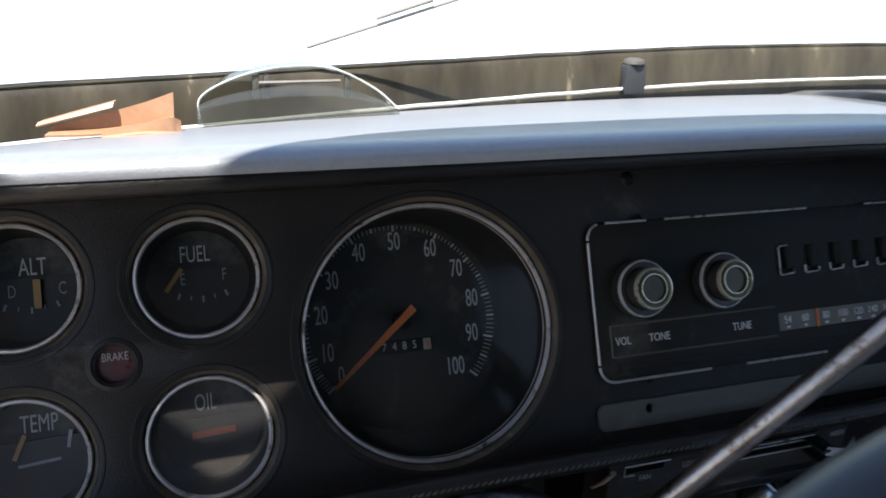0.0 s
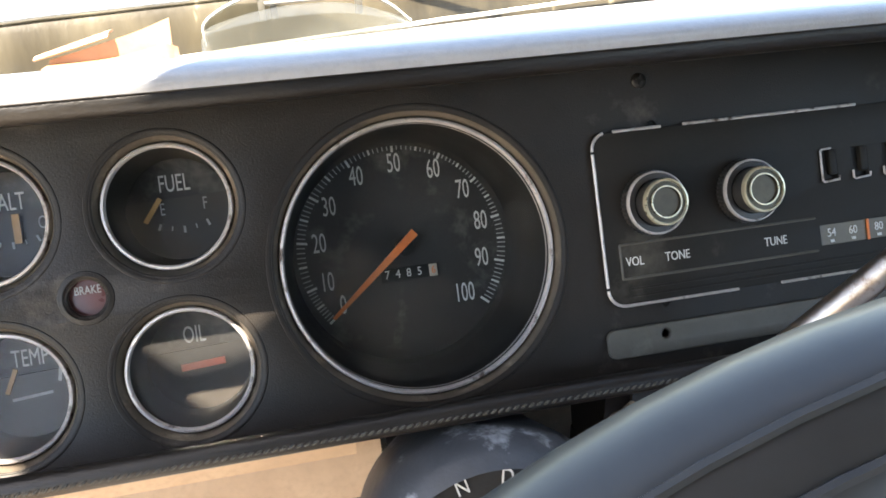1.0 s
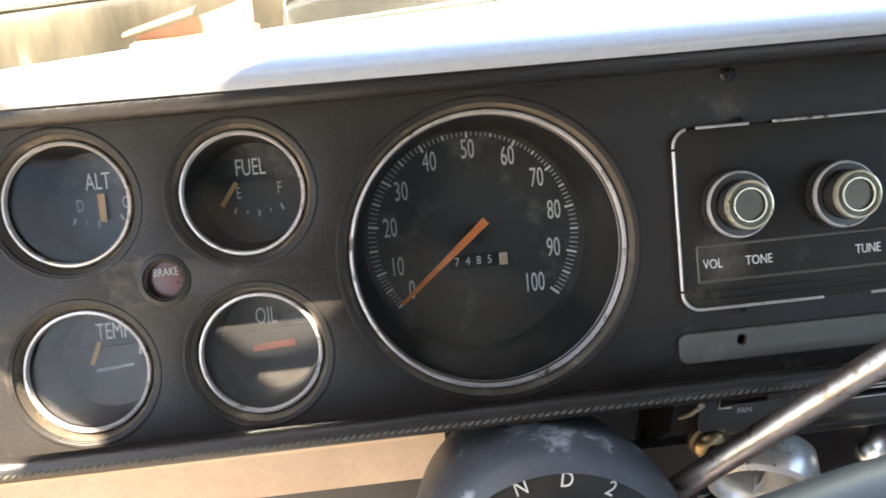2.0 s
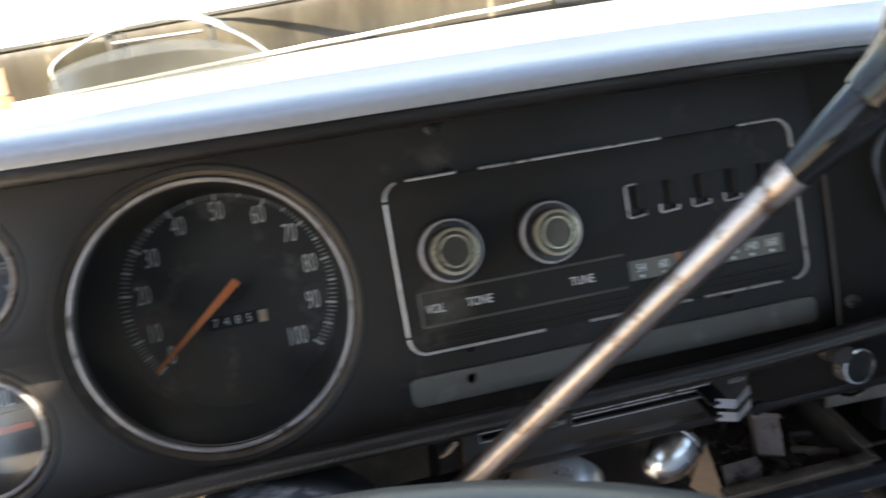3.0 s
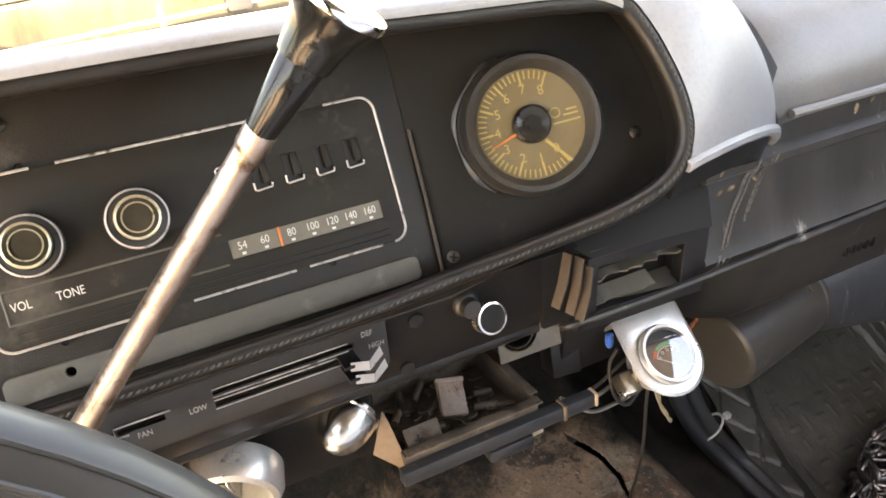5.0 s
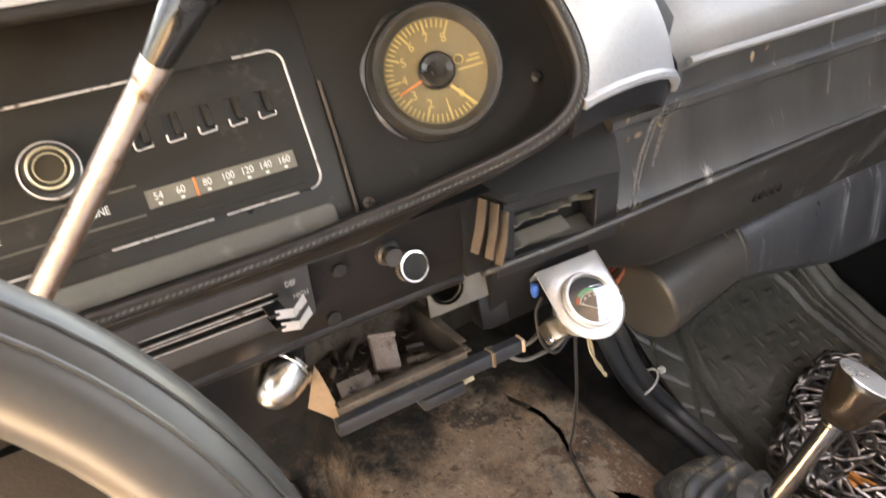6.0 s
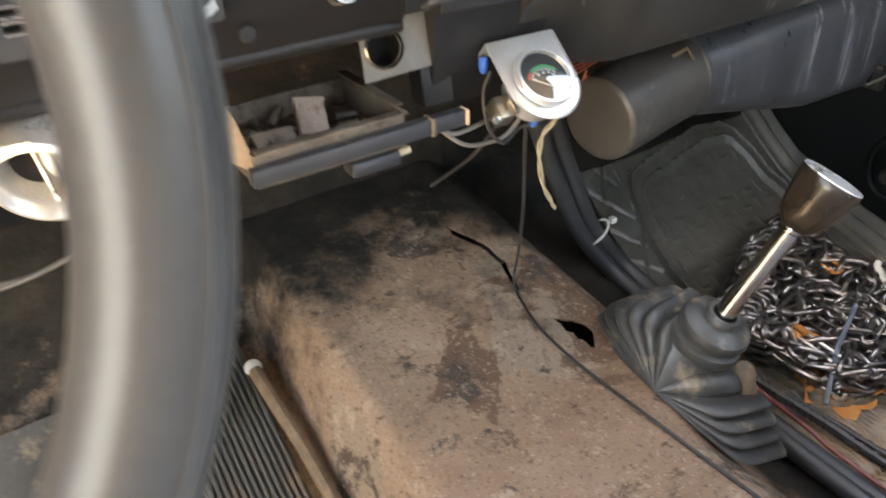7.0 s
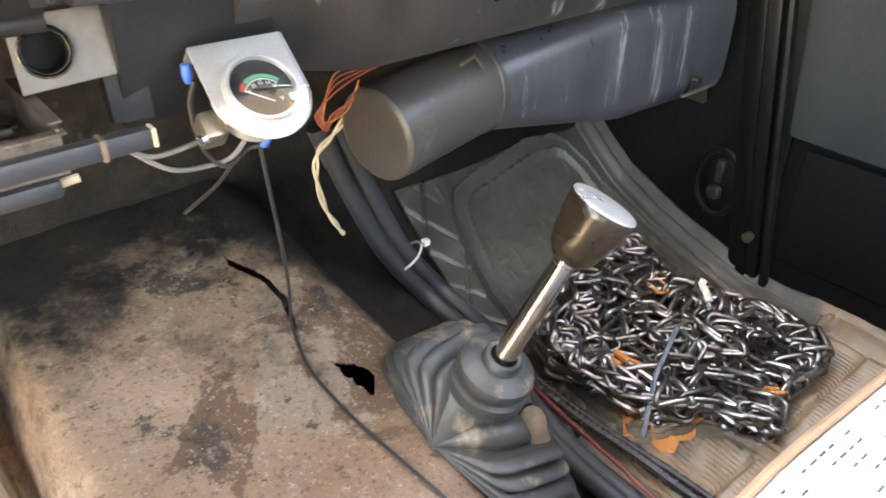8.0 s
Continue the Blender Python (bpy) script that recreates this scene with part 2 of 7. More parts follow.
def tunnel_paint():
    m = bpy.data.materials.new("dusty_rusty_floor_metal")
    m.use_nodes = True
    nt = m.node_tree
    b = nt.nodes["Principled BSDF"]
    co = nt.nodes.new("ShaderNodeTexCoord")

    def nz(scale, detail=6.0, rgh=0.6, dist=0.0):
        n = nt.nodes.new("ShaderNodeTexNoise")
        n.inputs["Scale"].default_value, n.inputs["Detail"].default_value = scale, detail
        n.inputs["Roughness"].default_value, n.inputs["Distortion"].default_value = rgh, dist
        nt.links.new(co.outputs["Object"], n.inputs["Vector"])
        return n.outputs[0]

    def rng(v, lo, hi):
        r = nt.nodes.new("ShaderNodeMapRange")
        r.inputs["From Min"].default_value, r.inputs["From Max"].default_value = lo, hi
        nt.links.new(v, r.inputs["Value"])
        return r.outputs[0]

    def mix(f, a, c):
        x = nt.nodes.new("ShaderNodeMix")
        x.data_type = "RGBA"
        nt.links.new(f, x.inputs[0])
        for i, v in ((6, a), (7, c)):
            if isinstance(v, tuple):
                x.inputs[i].default_value = (*v, 1)
            else:
                nt.links.new(v, x.inputs[i])
        return x.outputs[2]

    c = mix(rng(nz(5, 8, 0.6, 0.3), 0.36, 0.64), (0.205, 0.127, 0.083), (0.335, 0.235, 0.168))
    # old paint layers that end in ragged tide lines
    c = mix(rng(nz(6.5, 7, 0.62, 0.6), 0.535, 0.548), c, (0.265, 0.205, 0.155))
    c = mix(rng(nz(8, 8, 0.68, 0.5), 0.560, 0.585), c, (0.145, 0.090, 0.060))
    c = mix(rng(nz(11, 10, 0.72, 0.3), 0.580, 0.625), c, (0.066, 0.052, 0.043))
    c = mix(rng(nz(26, 6, 0.7), 0.58, 0.70), c, (0.40, 0.31, 0.235))
    c = mix(rng(nz(55, 5, 0.7), 0.615, 0.655), c, (0.10, 0.068, 0.048))
    c = mix(rng(nz(150, 4, 0.7), 0.58, 0.70), c, (0.40, 0.31, 0.24))
    c = mix(rng(nz(230, 3, 0.6), 0.55, 0.72), c, (0.12, 0.085, 0.060))
    c = mix(rng(nz(420, 2, 0.6), 0.66, 0.74), c, (0.50, 0.44, 0.38))
    xyz = nt.nodes.new("ShaderNodeSeparateXYZ")
    nt.links.new(co.outputs["Object"], xyz.inputs[0])

    def add(a, k, s_, off):
        p = nt.nodes.new("ShaderNodeMath")
        p.operation, p.inputs[1].default_value, p.inputs[2].default_value = "MULTIPLY_ADD", s_, off
        nt.links.new(a, p.inputs[0])
        q = nt.nodes.new("ShaderNodeMath")
        nt.links.new(p.outputs[0], q.inputs[0])
        nt.links.new(k, q.inputs[1])
        return q.outputs[0]

    # near-black towards the toe board and on the tunnel's far flank, ragged at its edge
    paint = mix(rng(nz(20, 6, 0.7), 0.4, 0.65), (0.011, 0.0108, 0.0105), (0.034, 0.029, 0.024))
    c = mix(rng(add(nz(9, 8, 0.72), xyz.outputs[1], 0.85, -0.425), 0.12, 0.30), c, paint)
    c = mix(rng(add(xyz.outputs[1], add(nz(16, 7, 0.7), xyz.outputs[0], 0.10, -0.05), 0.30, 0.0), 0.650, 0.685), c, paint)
    nt.links.new(c, b.inputs["Base Color"])
    b.inputs["Roughness"].default_value = 0.8
    b.inputs["Specular IOR Level"].default_value = 0.25
    bp = nt.nodes.new("ShaderNodeBump")
    bp.inputs["Strength"].default_value, bp.inputs["Distance"].default_value = 0.8, 0.004
    nt.links.new(nz(75, 10, 0.78), bp.inputs["Height"])
    nt.links.new(bp.outputs[0], b.inputs["Normal"])
    return m


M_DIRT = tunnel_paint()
M_MAT = surf("worn_black_rubber_mat", (0.050, 0.052, 0.046), (0.100, 0.099, 0.087), 0.36, scale=9, fine=250, bump=0.25, dirt=(0.20, 0.155, 0.105), dirt_at=0.62, dirt_scale=14, settled=(1, 0.16, 0.06, (0.27, 0.185, 0.115)))
M_RUBBER = surf("grey_black_rubber", (0.028, 0.030, 0.030), (0.070, 0.070, 0.067), 0.40, scale=16, fine=250, bump=0.25, dirt=(0.23, 0.185, 0.13), dirt_at=0.55, dirt_scale=26)
M_KNEE = surf("dusty_black_knee_panel", (0.016, 0.0145, 0.013), (0.036, 0.031, 0.027), 0.5, scale=9, fine=250, bump=0.2, dirt=(0.11, 0.084, 0.058), dirt_at=0.62, dirt_scale=9)
M_HOSE = surf("black_hose_rubber", (0.030, 0.033, 0.037), (0.055, 0.057, 0.060), 0.42, scale=14, fine=250, dirt=(0.11, 0.10, 0.085), dirt_at=0.62)
M_CHAIN = surf("bare_steel_chain", (0.20, 0.19, 0.185), (0.44, 0.42, 0.41), 0.34, 1.0, scale=40, fine=300, per_object=0.45, dirt=(0.075, 0.052, 0.038), dirt_at=0.57, dirt_scale=40)
M_RUST = surf("rust", (0.42, 0.15, 0.04), (0.60, 0.26, 0.08), 0.85, scale=30, fine=300, bump=0.3)
M_DUCT = surf("grey_black_duct_plastic", (0.036, 0.033, 0.031), (0.066, 0.061, 0.056), 0.40, scale=9, fine=250, bump=0.1, dirt=(0.17, 0.155, 0.13), dirt_at=0.62, dirt_scale=10)
M_BOXS = surf("scratched_blue_black_duct", (0.022, 0.025, 0.030), (0.052, 0.056, 0.064), 0.30, scale=8, fine=200, dirt=(0.26, 0.27, 0.29), dirt_at=0.60, dirt_scale=20, stretch=(3.0, 3.0, 0.18), bump=0.1, spec=0.6)
M_SEAT = surf("white_seat_fabric", (0.72, 0.71, 0.70), (0.82, 0.81, 0.80), 0.85, scale=20, fine=220, bump=0.4, bump_scale=300)
M_PIPING = surf("tan_leather_piping", (0.28, 0.15, 0.075), (0.40, 0.22, 0.12), 0.6, scale=40, fine=300)
M_GASKET = surf("dirty_windshield_rubber", (0.020, 0.017, 0.0115), (0.090, 0.076, 0.049), 0.38, scale=18, fine=120, stretch=(1.0, 0.6, 0.22), dirt=(0.32, 0.275, 0.18), dirt_at=0.62, dirt_scale=36, bump=0.2, spec=0.5)
M_HOOD = surf("white_car_paint", (0.78, 0.78, 0.77), (0.82, 0.82, 0.81), 0.3, scale=4, fine=80, coat=0.4)
M_LINER = surf("dark_grey_cab_lining", (0.06, 0.057, 0.052), (0.10, 0.094, 0.087), 0.85, scale=6, fine=200)
M_GROUND = surf("pale_dry_ground", (0.40, 0.325, 0.245), (0.50, 0.415, 0.32), 0.95, scale=1.2, fine=30, bump=0.3)
M_CLIP = surf("orange_tan_plastic", (0.33, 0.165, 0.085), (0.46, 0.27, 0.16), 0.45, scale=30, fine=300)
M_CLEAR = pane("clear_lens_plastic", (0.80, 0.81, 0.79), 0.12, dust=0.30, film=0.4, dust_colour=(0.16, 0.16, 0.145))
M_LENS = pane("gauge_glass", (0.97, 0.97, 0.97), 0.06, dust=0.07, gloss=0.012, film=0.12)
M_LENSD = pane("dusty_gauge_glass", (0.97, 0.97, 0.97), 0.10, dust=0.07, gloss=0.055, film=0.35, dust_colour=(0.72, 0.70, 0.68))
# the pinkish dust film stands in for a hazy reflection on the glass
M_LENST = pane("reflection_haze_gauge_glass", (0.97, 0.97, 0.97), 0.12, dust=0.09, gloss=0.014, film=0.45, dust_colour=(0.72, 0.67, 0.67))
M_VGLASS = pane("volt_gauge_glass", (0.97, 0.97, 0.97), 0.02, dust=0.03, gloss=0.22)
M_BRACKET = surf("brushed_bright_steel", (0.68, 0.67, 0.65), (0.82, 0.81, 0.79), 0.30, 0.75, scale=30, fine=500, dirt=(0.5, 0.46, 0.4), dirt_at=0.68, dirt_scale=30)
M_SCUFF = surf("white_scuffed_paint", (0.050, 0.049, 0.047), (0.13, 0.127, 0.12), 0.5, scale=60, fine=400, dirt=(0.020, 0.020, 0.020), dirt_at=0.49, dirt_scale=420)
M_SOCK = surf("dull_grey_bracket_steel", (0.10, 0.095, 0.085), (0.20, 0.185, 0.165), 0.48, 0.35, scale=25, fine=300, dirt=(0.10, 0.07, 0.05), dirt_at=0.6, dirt_scale=30)
M_STUB = surf("dusty_brown_casting", (0.095, 0.066, 0.042), (0.22, 0.155, 0.10), 0.75, scale=40, fine=300, bump=0.2)
M_STRIPG = surf("grimy_tuning_scale", (0.10, 0.088, 0.064), (0.16, 0.142, 0.108), 0.45, scale=30, fine=400)
M_GLASS = pane("window_glass", (0.94, 0.96, 0.95), 0.01)
M_BLUE = surf("blue_crimp_sleeve", (0.02, 0.10, 0.38), (0.03, 0.15, 0.5), 0.4, scale=60, fine=300)
M_CABLER = surf("maroon_cable", (0.15, 0.028, 0.024), (0.24, 0.06, 0.05), 0.4, scale=60, fine=300, dirt=(0.2, 0.15, 0.12), dirt_at=0.62, dirt_scale=30)
M_WIRE = surf("black_wire", (0.02, 0.02, 0.02), (0.035, 0.035, 0.035), 0.45, scale=60, fine=300)
M_WIREG = surf("dusty_grey_wire", (0.14, 0.13, 0.12), (0.22, 0.2, 0.18), 0.6, scale=60, fine=300)
M_WIRET = surf("tan_cloth_wire", (0.42, 0.34, 0.22), (0.52, 0.44, 0.30), 0.7, scale=60, fine=300)
M_WIRER = surf("red_brown_wire", (0.22, 0.038, 0.022), (0.32, 0.075, 0.035), 0.5, scale=60, fine=300)
M_WIREO = surf("orange_wire", (0.38, 0.12, 0.03), (0.46, 0.17, 0.05), 0.5, scale=60, fine=300)
M_TIE = surf("pale_plastic_tie", (0.55, 0.55, 0.5), (0.65, 0.65, 0.6), 0.5, scale=60, fine=300)
M_VFACE = surf("volt_gauge_face", (0.014, 0.014, 0.016), (0.02, 0.02, 0.022), 0.45, scale=40, fine=300)
M_ARCR = surf("red_arc", (0.55, 0.06, 0.04), (0.6, 0.09, 0.06), 0.5, scale=60, fine=300)
M_ARCG = surf("green_arc", (0.06, 0.36, 0.18), (0.09, 0.42, 0.22), 0.5, scale=60, fine=300)
M_WHITE = surf("white_marking", (0.70, 0.70, 0.70), (0.78, 0.78, 0.78), 0.6, scale=60, fine=300)
M_DOOR = surf("dark_door_paint", (0.0035, 0.0042, 0.0046), (0.0075, 0.0085, 0.0090), 0.42, scale=5, fine=160, dirt=(0.045, 0.050, 0.052), dirt_at=0.70, dirt_scale=12, stretch=(1, 1.6, 0.5), bump=0.1, spec=0.22)
M_DOORG = surf("grey_door_card", (0.026, 0.029, 0.030), (0.050, 0.054, 0.054), 0.45, scale=5, fine=200, dirt=(0.16, 0.17, 0.17), dirt_at=0.66, dirt_scale=14, stretch=(1, 1.5, 0.6), spec=0.35)
M_TRAY = surf("dirty_ashtray_steel", (0.075, 0.058, 0.045), (0.19, 0.155, 0.125), 0.6, 0.3, scale=25, fine=300, dirt=(0.045, 0.026, 0.018), dirt_at=0.53, dirt_scale=34, bump=0.3)
M_BARP = surf("blue_black_painted_bar", (0.020, 0.022, 0.026), (0.040, 0.043, 0.048), 0.4, scale=20, fine=250, dirt=(0.24, 0.17, 0.12), dirt_at=0.66, dirt_scale=26)
M_AMBER = surf("amber_plastic_handle", (0.50, 0.25, 0.05), (0.60, 0.33, 0.09), 0.45, scale=20, fine=250)
M_STICK = surf("blue_grey_rod_paint", (0.11, 0.14, 0.18), (0.16, 0.19, 0.23), 0.5, scale=40, fine=250)


# ---- mesh helpers ----
WM = pose(0, -0.28, 0.04, -24)        # the dashboard's own frame: y into the dash, z up along its face


def thing(name, label, category, m=None, group="", kind=""):
    e = new(name)
    e.empty_display_size = 0.05
    if m is not None:
        e.matrix_world = m
    return tagged(e, label, category, group, kind)


def finish(me, mat, smooth=True, angle=38):
    if mat is not None:
        me.materials.append(mat)
    if smooth:
        me.polygons.foreach_set("use_smooth", [True] * len(me.polygons))
        me.set_sharp_from_angle(angle=radians(angle))
    return me


def part(name, bm, mat, parent=None, label="", smooth=True, kind=""):
    me = bpy.data.meshes.new(name)
    bmesh.ops.recalc_face_normals(bm, faces=bm.faces)
    bm.to_mesh(me)
    bm.free()
    finish(me, mat, smooth)
    ob = new(name, me)
    if parent is not None:
        ob.parent = parent
    return tagged(ob, label, kind=kind)


def shared(name, me, parent, m):
    ob = new(name, me)
    ob.parent = parent
    ob.matrix_local = m
    return ob


def B():
    return bmesh.new()


def box(bm, x0, x1, y0, y1, z0, z1, bevel=0.0, m=None):
    r = bmesh.ops.create_cube(bm, size=1.0)
    mm = Matrix.Translation(((x0 + x1) / 2, (y0 + y1) / 2, (z0 + z1) / 2)) @ Matrix.Diagonal((abs(x1 - x0), abs(y1 - y0), abs(z1 - z0), 1))
    bmesh.ops.transform(bm, matrix=mm, verts=r["verts"])
    vs = r["verts"]
    if bevel:
        es = list({e for v in vs for e in v.link_edges})
        g = bmesh.ops.bevel(bm, geom=es, offset=bevel, segments=2, affect="EDGES", profile=0.5)
        vs = list({v for f in g["faces"] for v in f.verts} | {v for v in vs if v.is_valid})
    if m is not None:
        bmesh.ops.transform(bm, matrix=m, verts=[v for v in vs if v.is_valid])
    return bm


def axis_m(p0, p1):
    d = Vector(p1) - Vector(p0)
    return Matrix.Translation(p0) @ d.to_track_quat("Z", "Y").to_matrix().to_4x4()


def lathe(bm, prof, m=None, seg=32, squash=1.0, closed=True):
    """prof: (radius, height) along the local z axis."""
    m = m or Matrix()
    rings = []
    for r, h in prof:
        if r < 1e-6:
            rings.append([bm.verts.new(m @ Vector((0, 0, h)))])
        else:
            rings.append([bm.verts.new(m @ Vector((r * math.cos(a), r * squash * math.sin(a), h))) for a in (2 * math.pi * i / seg for i in range(seg))])
    for a, b in zip(rings, rings[1:]):
        if len(a) == 1 and len(b) == 1:
            continue
        for i in range(seg):
            j = (i + 1) % seg
            if len(a) == 1:
                bm.faces.new((a[0], b[i], b[j]))
            elif len(b) == 1:
                bm.faces.new((a[i], a[j], b[0]))
            else:
                bm.faces.new((a[i], a[j], b[j], b[i]))
    return bm


def cyl(bm, p0, p1, r0, r1=None, seg=16):
    r1 = r0 if r1 is None else r1
    L = (Vector(p1) - Vector(p0)).length
    return lathe(bm, [(0, 0), (r0, 0), (r1, L), (0, L)], axis_m(p0, p1), seg)


def spline(pts, n=8):
    """Catmull-Rom points through pts."""
    P = [Vector(p) for p in pts]
    P = [2 * P[0] - P[1]] + P + [2 * P[-1] - P[-2]]
    out = []
    for i in range(1, len(P) - 2):
        a, b, c, d = P[i - 1:i + 3]
        for k in range(n):
            t = k / n
            out.append(0.5 * ((2 * b) + (c - a) * t + (2 * a - 5 * b + 4 * c - d) * t * t + (3 * b - a - 3 * c + d) * t ** 3))
    out.append(P[-2])
    return out


def tube(bm, pts, r, seg=8, closed=False, flat=1.0, up=(0, 0, 1)):
    pts = [Vector(p) for p in pts]
    n = len(pts)
    rings = []
    side = None
    for i, p in enumerate(pts):
        if closed:
            d = pts[(i + 1) % n] - pts[i - 1]
        else:
            d = pts[min(i + 1, n - 1)] - pts[max(i - 1, 0)]
        d.normalize()
        if side is None:
            side = d.cross(Vector(up))
            if side.length < 1e-3:
                side = d.cross(Vector((1, 0, 0)))
        side = (side - d * side.dot(d)).normalized()
        nor = side.cross(d).normalized()
        rr = r(i / max(1, n - 1)) if callable(r) else r
        rings.append([bm.verts.new(p + side * rr * math.cos(a) + nor * rr * flat * math.sin(a)) for a in (2 * math.pi * k / seg for k in range(seg))])
    pairs = list(zip(rings, rings[1:])) + ([(rings[-1], rings[0])] if closed else [])
    for a, b in pairs:
        for k in range(seg):
            j = (k + 1) % seg
            bm.faces.new((a[k], a[j], b[j], b[k]))
    if not closed:
        bm.faces.new(rings[0][::-1])
        bm.faces.new(rings[-1])
    return bm


def loft(bm, rows, thick=None):
    """A skin through rows of equally many points."""
    vs = [[bm.verts.new(p) for p in row] for row in rows]
    for a, b in zip(vs, vs[1:]):
        for i in range(len(a) - 1):
            bm.faces.new((a[i], a[i + 1], b[i + 1], b[i]))
    if thick:
        bmesh.ops.recalc_face_normals(bm, faces=bm.faces)
        bmesh.ops.solidify(bm, geom=list(bm.faces), thickness=thick)
    return bm


def extrude_x(bm, prof, x0, x1, steps=1):
    """A closed profile of (y, z) drawn out along x."""
    rows = []
    for k in range(steps + 1):
        x = x0 + (x1 - x0) * k / steps
        rows.append([bm.verts.new((x, y, z)) for y, z in prof])
    n = len(prof)
    for a, b in zip(rows, rows[1:]):
        for i in range(n):
            j = (i + 1) % n
            bm.faces.new((a[i], a[j], b[j], b[i]))
    bm.faces.new(rows[0][::-1])
    bm.faces.new(rows[-1])
    return bm


def rounded(x0, x1, z0, z1, r, n=6):
    pts = []
    for cx, cz, a0 in ((x1 - r, z1 - r, 0), (x0 + r, z1 - r, 90), (x0 + r, z0 + r, 180), (x1 - r, z0 + r, 270)):
        for k in range(n + 1):
            a = radians(a0 + 90 * k / n)
            pts.append((cx + r * math.cos(a), cz + r * math.sin(a)))
    return pts


def circle(cx, cz, r, n=48):
    return [(cx + r * math.cos(2 * math.pi * k / n), cz + r * math.sin(2 * math.pi * k / n)) for k in range(n)]


def plate(name, outlines, depth, mat, parent, y=0.0, bevel=0.0, label="", m=None, kind=""):
    """A flat plate in the x-z plane, with holes where outlines lie inside one another; its face lies at y, its back at y + depth."""
    cu = bpy.data.curves.new(name, "CURVE")
    cu.dimensions, cu.fill_mode = "2D", "BOTH"
    cu.extrude, cu.bevel_depth, cu.bevel_resolution = max(0.0, depth / 2 - bevel), bevel, 2
    for pts in outlines:
        sp = cu.splines.new("POLY")
        sp.points.add(len(pts) - 1)
        for q, (x, z) in zip(sp.points, pts):
            q.co = (x, z, 0, 1)
        sp.use_cyclic_u = True
    tmp = new("tmp_plate", cu)
    me = bpy.data.meshes.new_from_object(tmp.evaluated_get(bpy.context.evaluated_depsgraph_get()))
    bpy.data.objects.remove(tmp)
    bpy.data.curves.remove(cu)
    me.transform((m or Matrix()) @ Matrix.Translation((0, y + depth / 2, 0)) @ Matrix.Rotation(radians(90), 4, "X"))
    weld = bmesh.new()
    weld.from_mesh(me)
    bmesh.ops.remove_doubles(weld, verts=weld.verts, dist=0.00002)
    weld.to_mesh(me)
    weld.free()
    me.name = name
    me.materials.clear()
    finish(me, mat)
    ob = new(name, me)
    ob.parent = parent
    return tagged(ob, label, kind=kind)


def lettering(name, text, size, mat, parent, m, squeeze=1.0, depth=0.0003, label=""):
    """Text that stands in the x-z plane of m, facing -y, centred."""
    cu = bpy.data.curves.new(name, "FONT")
    cu.body, cu.size, cu.extrude, cu.align_x, cu.align_y = text, size, depth / 2, "CENTER", "CENTER"
    cu.resolution_u = 3
    tmp = new("tmp_text", cu)
    me = bpy.data.meshes.new_from_object(tmp.evaluated_get(bpy.context.evaluated_depsgraph_get()))
    bpy.data.objects.remove(tmp)
    bpy.data.curves.remove(cu)
    me.transform(m @ Matrix.Rotation(radians(90), 4, "X") @ Matrix.Diagonal((squeeze, 1, 1, 1)))
    me.name = name
    me.materials.clear()
    finish(me, mat, smooth=False)
    ob = new(name, me)
    ob.parent = parent
    return tagged(ob, label)


def at(x, y, z):
    return Matrix.Translation((x, y, z))


FACE = Matrix.Rotation(radians(90), 4, "X")      # local z of a lathe turned towards -y


# ---- the cab's shell ----
def floor_z(x, y):
    """Height of the floor pan with the transmission tunnel and the toe board."""
    def ss(a, b, v):
        t = min(1.0, max(0.0, (v - a) / (b - a)))
        return t * t * (3 - 2 * t)
    low = ss(0.02, 0.14, -y)
    left, right = ss(0.278, 0.345, x), 1 - ss(0.60 - 0.065 * low, 0.775 - 0.02 * low, x)
    tun = left * right * (0.178 + 0.055 * ss(-0.1, 0.4, y))
    ys = (-1.2, -0.02, 0.10, 0.156, 0.225, 0.28, 0.38, 0.44, 0.60)
    zs = (0.0, 0.0, 0.035, 0.055, 0.085, 0.125, 0.21, 0.70, 0.75)
    toe = float(np.interp(y, ys, zs))
    k = 0.02
    h = max(0.0, min(1.0, 0.5 + 0.5 * (tun - toe) / k))
    z = toe + (tun - toe) * h + k * h * (1 - h)
    rough = 0.004 * noise.noise(Vector((x * 9, y * 9, 3.0))) + 0.0018 * noise.noise(Vector((x * 40, y * 40, 8.0)))
    return z + rough


def inside(poly, x, y):
    c = False
    for (x0, y0), (x1, y1) in zip(poly, poly[1:] + poly[:1]):
        if (y0 > y) != (y1 > y) and x < (x1 - x0) * (y - y0) / (y1 - y0) + x0:
            c = not c
    return c


HOLES = [
    [(0.560, 0.058), (0.568, 0.050), (0.577, 0.043), (0.584, 0.030), (0.583, 0.018), (0.578, 0.012), (0.570, 0.002), (0.566, 0.004), (0.567, 0.014), (0.563, 0.021), (0.565, 0.030), (0.560, 0.036), (0.562, 0.046)],
    [(0.548, 0.240), (0.556, 0.222), (0.565, 0.205), (0.570, 0.180), (0.571, 0.150), (0.562, 0.122), (0.556, 0.108), (0.557, 0.125), (0.563, 0.152), (0.562, 0.180), (0.555, 0.202), (0.546, 0.222)],
]


